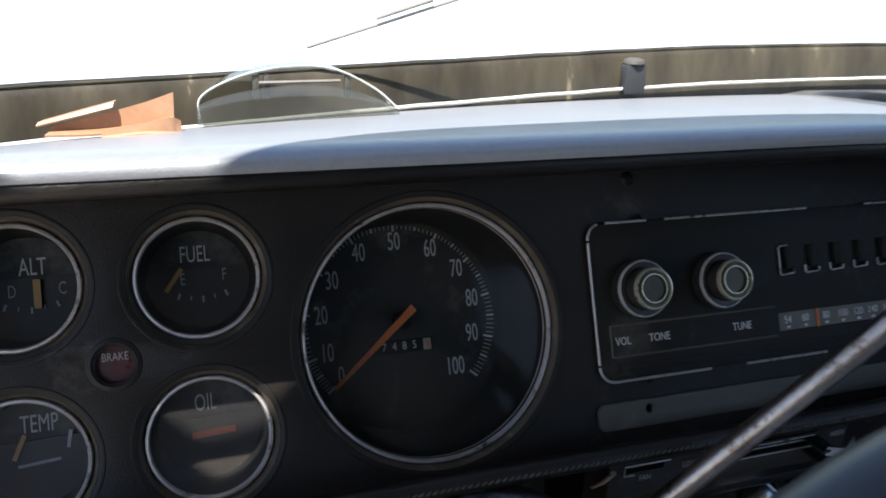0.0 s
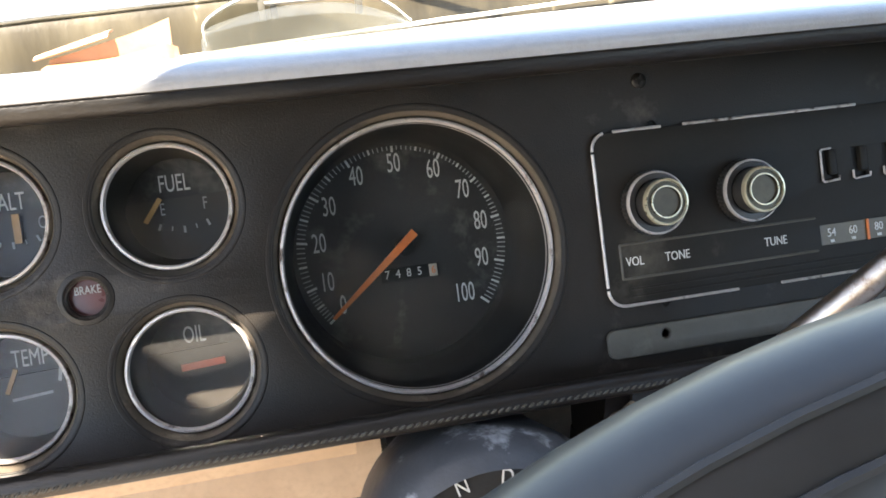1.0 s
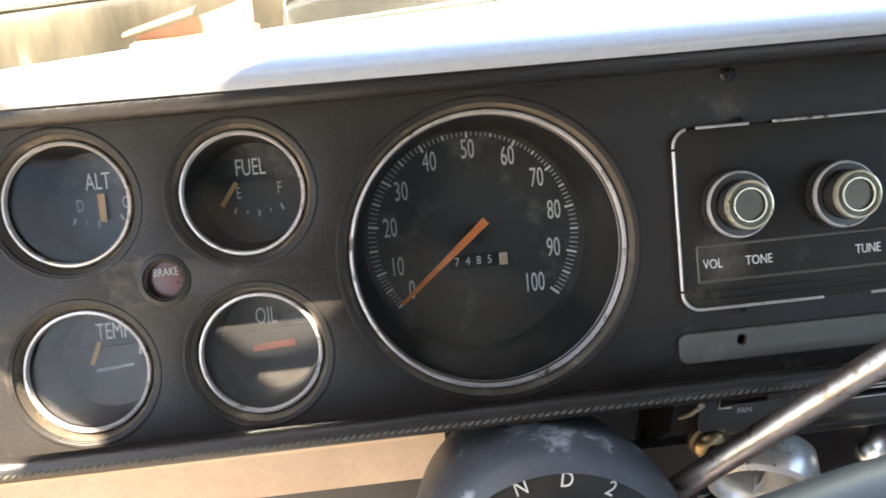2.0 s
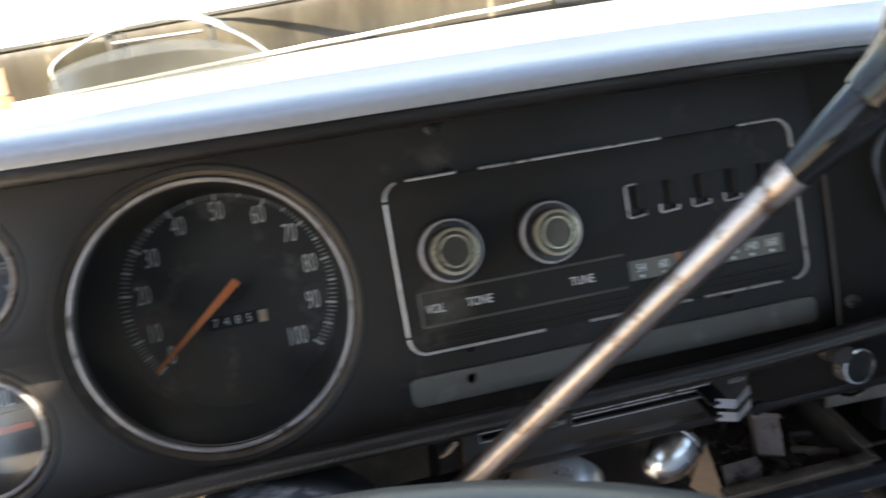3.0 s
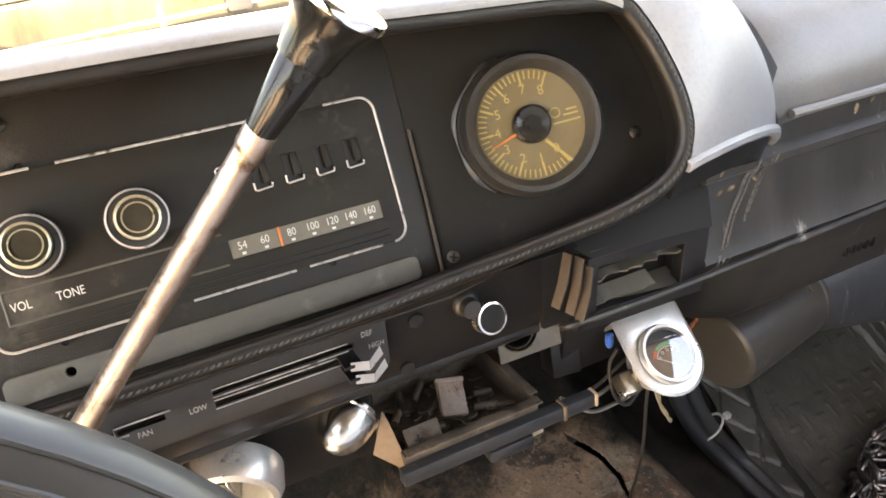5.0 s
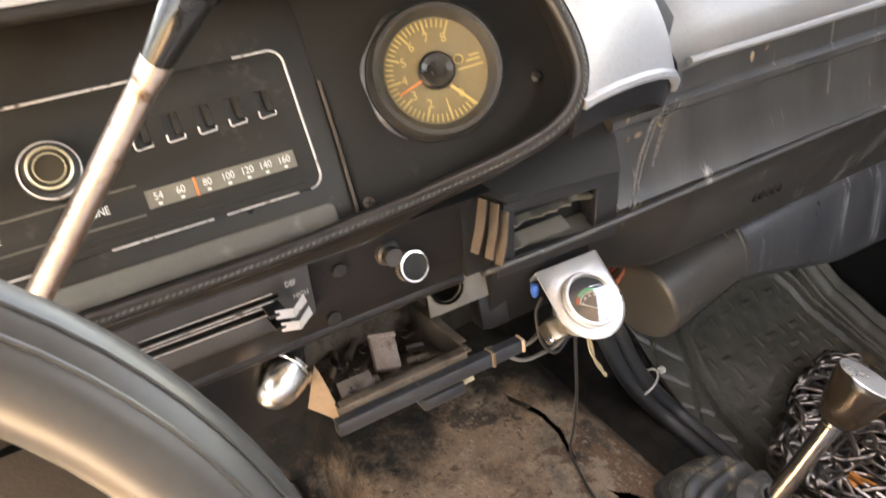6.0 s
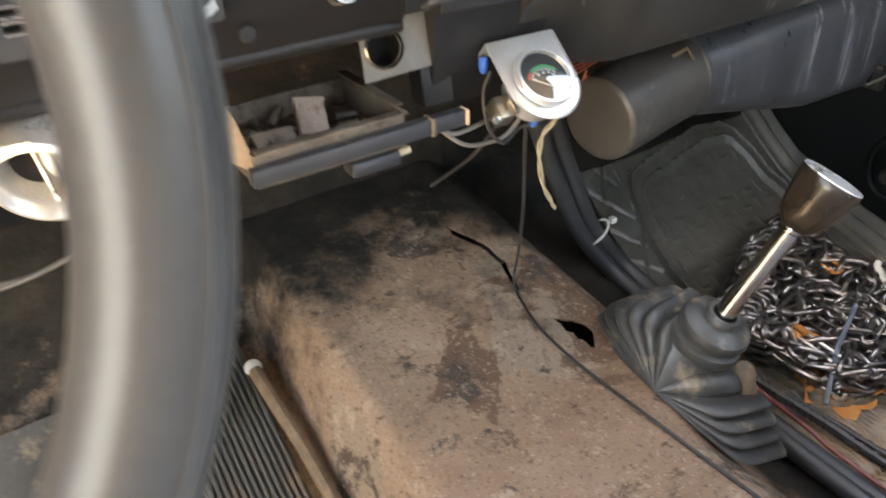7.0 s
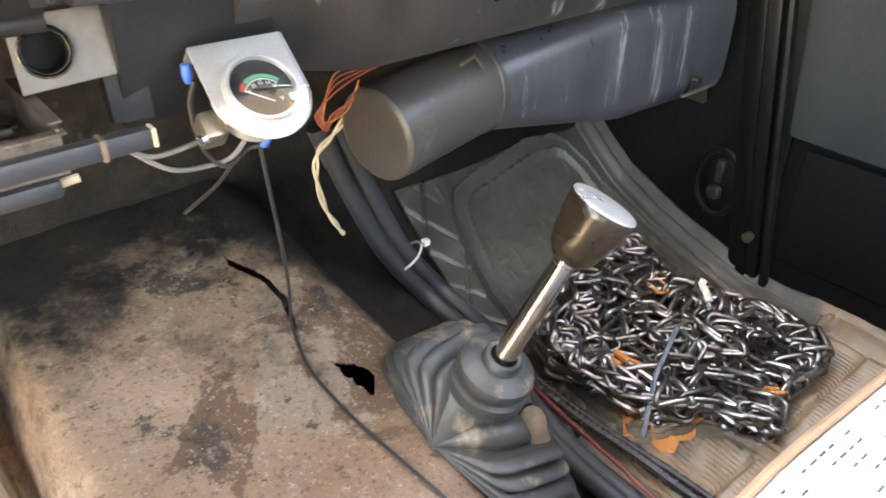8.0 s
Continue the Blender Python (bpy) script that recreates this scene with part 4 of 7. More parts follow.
# passenger side: pad, ledges, lower panel (world frame)
pax = thing("passenger_dash", "black passenger dash with padded top and steel lower panel", "dashboard")
bm = B()
rows = []
for k in range(25):
    x = 0.583 + (WALL_X - 0.583) * k / 24
    yb = base_y(x) - 0.004
    e = 0.006 if k == 0 else 0.0
    f = k / 24
    row = []
    for xl, y, z in ((0.466, None, 0.750), (0.478, 0.20, 0.766), (0.490, 0.10, 0.770), (0.524, 0.045, 0.752), (0.551, 0.015, 0.725), (0.569, 0.0, 0.697), (0.577, -0.006, 0.678), (0.581, -0.004, 0.668), (0.582, 0.008, 0.664), (0.582, 0.03, 0.666)):
        xx = xl + (WALL_X - xl) * f
        row.append((xx, (base_y(xx) - 0.004 if y is None else y) + e, z - e))
    rows.append(row)
loft(bm, rows)
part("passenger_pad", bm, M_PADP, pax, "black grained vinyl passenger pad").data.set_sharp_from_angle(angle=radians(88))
bm = B()
tube(bm, [(0.584, -0.006, 0.672), (0.7, -0.0065, 0.672), (WALL_X, -0.0065, 0.674)], 0.0035, 8)
part("pad_welt", bm, M_PADP, pax)
prof = [(0.030, 0.668), (0.006, 0.664), (0.006, 0.645), (0.0, 0.640), (0.0, 0.634), (0.006, 0.630), (0.004, 0.600), (-0.002, 0.578), (-0.0065, 0.570), (-0.005, 0.562), (0.004, 0.556), (0.022, 0.520), (0.045, 0.468), (0.054, 0.458), (0.070, 0.458), (0.070, 0.60), (0.06, 0.668)]
bm = B()
extrude_x(bm, prof, 0.512, WALL_X, 36)
# its near end is dented back behind the voltmeter
for v in bm.verts:
    if v.co.y < 0.065:
        near_ = 1 - min(1.0, max(0.0, (v.co.x - 0.555) / 0.06))
        v.co.y += 0.034 * near_ * near_ * (3 - 2 * near_) * min(1.0, max(0.0, (0.566 - v.co.z) / 0.045))
    elif v.co.z < 0.61:
        v.co.y += 0.03
part("lower_panel", bm, M_STEELW, pax, "scuffed black steel lower panel")
FRONT = prof[1:14]


def front_y(z):
    return float(np.interp(-z, [-q[1] for q in FRONT], [q[0] for q in FRONT]))


# pale scuffs worn across the panel's end, and rusty chips
def dent(x, z):
    near_ = 1 - min(1.0, max(0.0, (x - 0.555) / 0.06))
    return 0.034 * near_ * near_ * (3 - 2 * near_) * min(1.0, max(0.0, (0.566 - z) / 0.045))


for x0, z0, x1, z1, w_ in ((0.566, 0.640, 0.531, 0.577, 0.0009), (0.569, 0.638, 0.535, 0.578, 0.0005), (0.561, 0.636, 0.534, 0.585, 0.0006), (0.580, 0.642, 0.556, 0.592, 0.0007), (0.583, 0.640, 0.561, 0.598, 0.0004),
                           (0.527, 0.574, 0.514, 0.545, 0.0010), (0.531, 0.572, 0.517, 0.540, 0.0006), (0.536, 0.570, 0.520, 0.536, 0.0005)):
    pts = [(x0 + (x1 - x0) * k / 10, z0 + (z1 - z0) * k / 10) for k in range(11)]
    bm = B()
    loft(bm, [[(x + u * w_ * 1.5, front_y(z) + dent(x, z) - 0.0010 + 0.0006 * abs(u), z) for x, z in pts] for u in (-1, 0, 1)], 0.0004)
    part("scuff", bm, M_SCUFF, pax, "pale scuff in the paint")
for x, z, r_ in ((0.532, 0.620, 0.0022), (0.543, 0.621, 0.0030), (0.567, 0.623, 0.0024), (0.672, 0.655, 0.0034), (0.690, 0.659, 0.0022), (0.527, 0.638, 0.0020), (0.508, 0.606, 0.0022)):
    bm = B()
    r0 = bmesh.ops.create_icosphere(bm, subdivisions=1, radius=r_)
    bmesh.ops.transform(bm, matrix=at(x, front_y(z) + dent(x, z), z) @ Matrix.Rotation(x * 40, 4, "Y") @ Matrix.Diagonal((1.5, 0.35, 0.8, 1)), verts=r0["verts"])
    part("rust_chip", bm, M_STUB, pax, "rusty chip in the paint")
bm = B()
tube(bm, spline([(0.388, 0.004, 0.556), (0.402, -0.006, 0.562), (0.5, -0.010, 0.564), (0.8, -0.008, 0.567), (WALL_X, -0.008, 0.569)], 6), 0.0027, 8)
part("crease", bm, M_STEELW, pax, "rubbed crease along the panel")
# lower steel fascia under the cove
fas = thing("lower_fascia", "black painted steel lower dash fascia", "panel")
prof = [(-0.012, 0.626), (0.006, 0.622), (0.018, 0.606), (0.020, 0.566), (0.034, 0.548), (0.036, 0.542), (0.044, 0.535), (0.056, 0.532), (0.066, 0.536), (0.070, 0.55), (0.04, 0.60), (0.02, 0.632)]
bm = B()
extrude_x(bm, prof, 0.075, 0.392, 4)
part("fascia_sheet", bm, M_STEEL, fas)
bm = B()
tube(bm, [(0.08, 0.044, 0.536), (0.25, 0.044, 0.536), (0.392, 0.043, 0.536)], 0.006, 10)
part("fascia_ridge", bm, M_STEEL, fas)
# lower skirt, dark, with the holes behind
bm = B()
prof = [(0.060, 0.534), (0.066, 0.49), (0.070, 0.455), (0.074, 0.455), (0.072, 0.49), (0.068, 0.534)]
extrude_x(bm, prof, 0.075, 0.262, 2)
part("skirt", bm, M_STEEL, fas)
bm = B()
prof = [(0.056, 0.560), (0.062, 0.50), (0.072, 0.452), (0.080, 0.452), (0.075, 0.50), (0.075, 0.560)]
extrude_x(bm, prof, 0.432, 0.540, 2)
part("skirt", bm, M_STEEL, fas)
for x, z in ((0.285, 0.592), (0.275, 0.558)):
    bm = B()
    lathe(bm, [(0.0055, 0.0), (0.005, 0.002), (0.002, 0.0025), (0, 0.0016)], at(x, 0.0185, z) @ FACE, 14)
    part("rivet", bm, M_LIP, fas)
bm = B()
tube(bm, [(0.262, 0.016, 0.612), (0.262, 0.018, 0.590), (0.260, 0.019, 0.572)], 0.002, 6)
part("panel_joint", bm, M_STITCH, fas, "worn panel joint edge")
# tan bare metal brace under the driver's side of the cove
tan = thing("dash_brace", "tan primed sheet metal brace under the dashboard", "brace")
bm = B()
prof = [(-0.006, 0.618), (0.012, 0.600), (0.016, 0.586), (0.024, 0.586), (0.022, 0.602), (0.004, 0.622)]
extrude_x(bm, prof, -0.42, -0.064, 2)
part("upper_flange", bm, M_TAN, tan)
bm = B()
prof = [(0.040, 0.588), (0.030, 0.570), (0.028, 0.545), (0.034, 0.545), (0.036, 0.570), (0.046, 0.586)]
extrude_x(bm, prof, -0.42, -0.05, 2)
part("lower_flange", bm, M_TAN, tan)
bm = B()
prof = [(0.03, 0.545), (0.05, 0.44), (0.055, 0.44), (0.036, 0.547)]
extrude_x(bm, prof, -0.42, 0.108, 2)
part("knee_panel", bm, M_KNEE, tan, "dusty grey knee panel")
# ---- instruments ----
def gauge_shell(name, label, cx, cz, R, depth, seg=64):
    g = thing(name, label, "gauge", WM @ at(cx, 0, cz), group="dash gauges" if R < 0.05 else "")
    bm = B()
    lathe(bm, [(R - 0.0020, -0.010), (R - 0.0018, -0.0046), (R - 0.0012, -0.0036), (R - 0.0002, -0.0038), (R + 0.0004, -0.0052), (R + 0.0004, -0.010)], FACE, seg)
    part("bezel", bm, M_BEZEL, g, "worn silver bezel ring")
    bm = B()
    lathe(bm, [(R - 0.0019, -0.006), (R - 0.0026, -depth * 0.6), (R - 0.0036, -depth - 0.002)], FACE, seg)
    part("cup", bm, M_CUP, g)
    bm = B()
    lathe(bm, [(R - 0.0028, -depth - 0.002), (R - 0.0028, -depth), (0, -depth)], FACE, seg)
    part("dial", bm, M_DIAL, g)
    return g


def bar(name, mat, parent, a, b, w, y, w2=None, th=0.0006, label=""):
    """A flat bar from a to b (x, z) at depth y."""
    a, b = Vector((a[0], 0, a[1])), Vector((b[0], 0, b[1]))
    d = (b - a).normalized()
    s_ = Vector((-d.z, 0, d.x))
    w2 = w if w2 is None else w2
    bm = B()
    q = [a + s_ * w / 2, b + s_ * w2 / 2, b - s_ * w2 / 2, a - s_ * w / 2]
    lo = [bm.verts.new((p.x, y, p.z)) for p in q]
    hi = [bm.verts.new((p.x, y - th, p.z)) for p in q]
    bm.faces.new(hi)
    bm.faces.new(lo[::-1])
    for i in range(4):
        j = (i + 1) % 4
        bm.faces.new((lo[i], lo[j], hi[j], hi[i]))
    return part(name, bm, mat, parent, label, smooth=False)


def glass_disc(parent, R, h, bulge=0.0, mat=None):
    bm = B()
    lathe(bm, [(R, h), (R * 0.75, h + bulge * 0.45), (R * 0.4, h + bulge * 0.85), (0, h + bulge)], FACE, 48)
    g = part("glass", bm, mat or M_LENS, parent, "dusty clear glass")
    g.visible_shadow = False
    return g


D = 0.038
for key, (cx, cz) in SMALL.items():
    labels = {"alt": "round black ammeter gauge with a yellow needle", "fuel": "round black fuel gauge with its needle at empty",
              "temp": "round black temperature gauge with a yellow needle", "oil": "round black oil pressure gauge with a red needle"}
    g = gauge_shell({"alt": "ammeter", "fuel": "fuel_gauge", "temp": "temperature_gauge", "oil": "oil_gauge"}[key], labels[key], cx, cz, RG, D)
    bm = B()
    pts = [(0.0245 * math.cos(radians(a)), 0.0245 * math.sin(radians(a))) for a in range(190, 351, 10)]
    plate("dial_plate", [[(-0.0246, 0.0045), (-0.0246, -0.003)] + pts + [(0.0246, -0.003), (0.0246, 0.0062)]], 0.0014, surf("dial_plate_grey", (0.023, 0.019, 0.015), (0.034, 0.028, 0.022), 0.55, scale=20, fine=300) if key == "alt" else bpy.data.materials["dial_plate_grey"], g, D - 0.0018, 0.0)
    bm.free()
    tx = {"alt": (0.0025, 0.0100), "fuel": (-0.0011, 0.0123), "temp": (0.0014, 0.0123), "oil": (-0.0016, 0.0118)}[key]
    lettering("caption", key.upper(), 0.0118, M_MARK, g, at(tx[0], D - 0.0005, tx[1]), 0.58)
    yt = D - 0.0022
    if key == "fuel":
        lettering("mark", "E", 0.0085, M_MARKD, g, at(-0.0076, yt, 0.0002), 0.6)
        lettering("mark", "F", 0.0085, M_MARKD, g, at(0.0123, yt, 0.0012), 0.6)
        bar("needle", M_YEL, g, (-0.0157, -0.0052), (-0.0077, 0.0057), 0.0022, D - 0.004)
    if key == "alt":
        lettering("mark", "D", 0.0085, M_MARKD, g, at(-0.0065, yt, -0.001), 0.6)
        lettering("mark", "C", 0.0085, M_MARKD, g, at(0.0150, yt, -0.001), 0.6)
        bar("needle", M_YEL, g, (0.0045, -0.0095), (0.0045, 0.0042), 0.0032, D - 0.004)
    if key == "temp":
        bar("needle", M_YEL, g, (-0.0092, -0.0025), (-0.0042, 0.0085), 0.0020, D - 0.004)
        bar("mark", M_MARKD, g, (0.0135, 0.000), (0.0150, 0.008), 0.0016, yt)
        bar("mark", M_MARKD, g, (-0.008, -0.006), (0.010, -0.0045), 0.0014, yt)
    if key == "oil":
        bar("needle", M_RED, g, (-0.0088, -0.0030), (0.0118, -0.0018), 0.0034, D - 0.004)
    if key in ("fuel", "alt"):
        for k in range(5):
            a = radians(248 + 11 * k)
            c = Vector((0.0015, 0.020))
            p0 = (c.x + 0.0285 * math.cos(a), c.y + 0.0285 * math.sin(a))
            ln = 0.0032 if k % 2 == 0 else 0.0022
            p1 = (c.x + (0.0285 + ln) * math.cos(a), c.y + (0.0285 + ln) * math.sin(a))
            bar("tick", M_MARKD, g, p0, p1, 0.0011 if k % 2 == 0 else 0.0006, yt)
    glass_disc(g, RG - 0.0020, -0.0075, mat={"oil": M_LENSD, "temp": M_LENST}.get(key))

# speedometer
g = gauge_shell("speedometer", "large round black speedometer with an orange needle at zero", *SPD, RS, 0.0765, 96)
DC = (0.0013, 0.0033)
DY = 0.0765


def polar(r, deg):
    return (DC[0] + r * math.cos(radians(deg)), DC[1] + r * math.sin(radians(deg)))


def ang(v):
    return float(np.interp(v, (0, 10, 20, 30, 40, 50, 60, 70, 80, 90, 100), (219.0, 198.0, 171.0, 145.0, 117.0, 89.5, 61.5, 36.3, 10.9, -15.5, -40.3)))


for v in range(0, 101, 10):
    x, z = polar(0.0466 if v < 90 else 0.0455 if v < 100 else 0.0440, ang(v) - (4.0 if v == 100 else 0) - (2.0 if v == 0 else 0))
    lettering("numeral", str(v), 0.0152, M_MARK, g, at(x, DY - 0.0005, z), 0.52)
for v in range(0, 101):
    if v % 1:
        continue
    big, mid = v % 10 == 0, v % 5 == 0
    r0, r1 = 0.0542, 0.0588
    w = 0.0013 if big else 0.0011 if mid else 0.0006
    bar("tick", M_MARK if (big or mid) else M_MARKD, g, polar(r0 - (0.0012 if big else 0), ang(v)), polar(r1, ang(v)), w, DY - 0.0003) 
a_ = Vector((0.0068, 0.0108))
b_ = Vector((-0.0424, -0.0300))
bar("needle", M_ORANGE, g, a_, b_, 0.0046, 0.0630, 0.0018, 0.0012, "orange needle")
bm = B()
lathe(bm, [(0.005, 0), (0.005, 0.008), (0, 0.009)], at(DC[0], DY, DC[1]) @ FACE, 20)
part("needle_hub", bm, M_CUP, g)
odo = part("odometer", box(B(), -0.0135, 0.0195, DY - 0.0012, DY, -0.0155, -0.0080, 0.0003), M_CUP, g)
for k, ch in enumerate("7485"):
    lettering("digit", ch, 0.0066, M_MARK, odo, at(-0.0098 + 0.0061 * k, DY - 0.0016, -0.0116), 0.85)
part("tenths_wheel", box(B(), 0.0140, 0.0186, DY - 0.0018, DY - 0.0010, -0.0152, -0.0084, 0.0002), surf("ivory_wheel", (0.42, 0.36, 0.27), (0.5, 0.44, 0.34), 0.6), odo, "ivory tenths wheel")
lettering("digit", "6", 0.0060, M_ORANGE, odo, at(0.0163, DY - 0.0020, -0.0118), 0.8)
bm = B()
lathe(bm, [(RS - 0.0026, -0.062), (RS - 0.0034, -0.069), (RS - 0.0048, -0.0764)], FACE, 64)
part("inner_ring", bm, M_DIAL, g)
glass_disc(g, RS - 0.004, -0.010, 0.0)

# brake warning lamp
g = thing("brake_warning_lamp", "small round dark red brake warning lamp in the dash panel", "indicator", WM @ at(-0.1705, 0, 0.7205))
bm = B()
lathe(bm, [(0.0086, 0.0005), (0.0084, -0.003), (0.0080, -0.004), (0.0, -0.0036)], FACE, 32)
part("lens", bm, M_BRAKE, g)
lettering("caption", "BRAKE", 0.0052, M_MARKD, g, at(0.0003, 0.0026, 0.0032), 0.72)
bm = B()
lathe(bm, [(0.0084, 0.0), (0.0096, 0.0008), (0.0115, 0.0004), (0.012, -0.0005)], FACE, 32)
part("collar", bm, M_PANEL, g)

# radio
rad = thing("radio", "black vintage car radio with chrome-ringed knobs and push buttons", "radio", WM)
slots = [(0.1832 + 0.0177 * k, 0.1832 + 0.0177 * k + 0.0098) for k in range(5)]
plate("faceplate", [rounded(0.0640, 0.2770, 0.6825, 0.7650, 0.008)] + [rounded(a, b, 0.7288, 0.7450, 0.0012, 2) for a, b in slots] + [rounded(0.1790, 0.2670, 0.6962, 0.7075, 0.001, 2)], 0.003, M_RADIO, rad, -0.0025, 0.0005)
fr = rounded(0.0632, 0.2778, 0.6817, 0.7658, 0.0085, 6)
fr = [Vector((x, -0.0028, z)) for x, z in fr]


def run(i0, i1):
    n = len(fr)
    return [fr[i % n] for i in range(i0, i1 + 1)]


def between(a, b, f0, f1):
    return [a.lerp(b, f0 + (f1 - f0) * k / 6) for k in range(7)]


segs = [[between(fr[6], fr[7], 0.0, 0.10), "trim_wire"], [between(fr[6], fr[7], 0.32, 0.80), "trim_wire"], [between(fr[6], fr[7], 0.86, 0.985), "trim_wire"],
        [run(8, 13), "trim_wire"], [between(fr[13], fr[14], 0.02, 0.98), "trim_wire"], [run(14, 20), "trim_wire"],
        [between(fr[20], fr[21], 0.0, 0.30), "trim_wire"], [between(fr[20], fr[21], 0.42, 0.70), "trim_wire"], [between(fr[20], fr[21], 0.74, 0.96), "trim_wire"],
        [run(21, 27), "trim_wire"], [between(fr[27], fr[0], 0.0, 1.0), "trim_wire"], [run(0, 6), "trim_wire"]]
for pts, nm in segs:
    bm = B()
    tube(bm, pts, 0.0008, 6)
    part(nm, bm, M_BEZEL, rad, "chipped silver trim line")
for a, b in slots:
    bm = B()
    box(bm, a, b, 0.0045, 0.006, 0.7288, 0.7450)
    part("button_well", bm, M_CUP, rad)
    bm = B()
    box(bm, a + 0.0052, b - 0.0004, -0.0030, 0.0045, 0.7318, 0.7448, 0.0010)
    part("push_button", bm, M_RADIO, rad, "black push button")
    pts = [Vector((x, -0.0034, z)) for x, z in ((b, 0.7312), (b - 0.0004, 0.7292), (a + 0.001, 0.7286), (a, 0.7294), (a, 0.7440), (a + 0.001, 0.7450), (a + 0.006, 0.7453))]
    if a > 0.2:
        pts = pts[:5]
        pts[4] = Vector((a, -0.0034, 0.7330))
    bm = B()
    tube(bm, pts, 0.0006, 6)
    part("slot_trim", bm, M_BEZEL, rad, "chipped silver slot edge")
bm = B()
box(bm, 0.1790, 0.2670, -0.0014, -0.0004, 0.6962, 0.7075)
dw = part("dial_window", bm, M_STRIPG, rad, "grimy grey tuning scale")
for k, (tx, xx) in enumerate((("54", 0.1862), ("60", 0.1985), ("80", 0.2135), ("100", 0.2255), ("120", 0.2370), ("140", 0.2480), ("160", 0.2595))):
    lettering("numeral", tx, 0.0060, M_MARK, dw, at(xx, -0.0017, 0.7026), 0.85)
    bar("tick", M_MARK, dw, (xx - 0.001, 0.6985), (xx + 0.001, 0.6985), 0.0014, -0.0014)
bar("tuning_pointer", M_ORANGE, dw, (0.2068, 0.6965), (0.2068, 0.7073), 0.0013, -0.0018)
for z in (0.7112, 0.6946):
    bm = B()
    tube(bm, [(0.0715, -0.0026, z), (0.125, -0.0026, z), (0.177, -0.0026, z)], 0.0007, 6)
    part("label_rib", bm, M_GREY, rad)
bm = B()
tube(bm, [(0.0715, -0.0026, 0.6946), (0.0715, -0.0026, 0.7112)], 0.0006, 6)
part("label_rib", bm, M_GREY, rad)
for tx, xx in (("VOL", 0.0785), ("TONE", 0.1008), ("TUNE", 0.1540)):
    lettering("caption", tx, 0.0062, M_MARK, rad, at(xx, -0.0027, 0.7025), 0.78)
for z in (0.6895, 0.6860):
    bm = B()
    box(bm, 0.075, 0.268, -0.0030, -0.0020, z - 0.0006, z + 0.0006, 0.0003)
    part("face_rib", bm, M_RADIO, rad)
# black dishes on the uncut face; their colour stands for the holes' shade
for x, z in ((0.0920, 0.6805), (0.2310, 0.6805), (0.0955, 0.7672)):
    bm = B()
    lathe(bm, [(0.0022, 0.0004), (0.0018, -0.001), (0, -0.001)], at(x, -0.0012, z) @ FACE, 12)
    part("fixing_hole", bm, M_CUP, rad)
for kx in (0.0898, 0.1398):
    km = at(kx, -0.0025, 0.7295) @ FACE @ Matrix.Diagonal((0.88, 0.88, 1.12, 1))
    k = part("knob", lathe(B(), [(0.0168, 0.0), (0.0175, 0.001), (0.0175, 0.0052), (0.0168, 0.0066), (0.0130, 0.0068)], km, 40), M_KNOB, rad, "black knurled outer knob")
    bm = B()
    for j in range(48):
        box(bm, -0.0005, 0.0005, -0.0056, -0.0009, 0.0151, 0.0158, 0, at(kx, -0.0025, 0.7295) @ Matrix.Rotation(2 * math.pi * j / 48, 4, "Y"))
    part("knurling", bm, M_KNOB, k)
    bm = B()
    lathe(bm, [(0.0160, 0.0064), (0.0163, 0.0076), (0.0171, 0.0074), (0.0174, 0.0060)], km, 40)
    part("outer_ring", bm, M_BEZEL, k, "thin chrome ring")
    bm = B()
    lathe(bm, [(0.0120, 0.0062), (0.0126, 0.0080), (0.0126, 0.0138), (0.0112, 0.0148)], km, 40)
    part("inner_knob", bm, M_KNOB, k, "black knurled inner knob")
    bm = B()
    lathe(bm, [(0.0108, 0.0144), (0.0112, 0.0158), (0.0122, 0.0156), (0.0127, 0.0140)], km, 40)
    part("inner_ring", bm, M_BRASSY, k, "cream-toned chrome ring")
    bm = B()
    lathe(bm, [(0.0109, 0.0146), (0.0088, 0.0146), (0.0086, 0.0154), (0.0078, 0.0154), (0.0076, 0.0144), (0, 0.0144)], km, 40)
    part("cap", bm, M_CAPM, k, "dull brass cap")
    bm = B()
    lathe(bm, [(0.0078, 0.0150), (0.0080, 0.0158), (0.0086, 0.0158), (0.0088, 0.0150)], km, 40)
    part("cap_ring", bm, M_BRASSY, k, "thin cream chrome ring")
# blank strip below the radio
plate("blank_strip", [rounded(0.0610, 0.2790, 0.6572, 0.6700, 0.0035), circle(0.0905, 0.6655, 0.0032, 16)], 0.003, M_GREY, dash, -0.0028, 0.0008, "dusty grey blank trim strip")
bm = B()
lathe(bm, [(0.0032, 0.002), (0.0032, -0.006), (0, -0.006)], at(0.0905, 0, 0.6655) @ FACE, 16)
part("strip_hole", bm, M_CUP, dash)

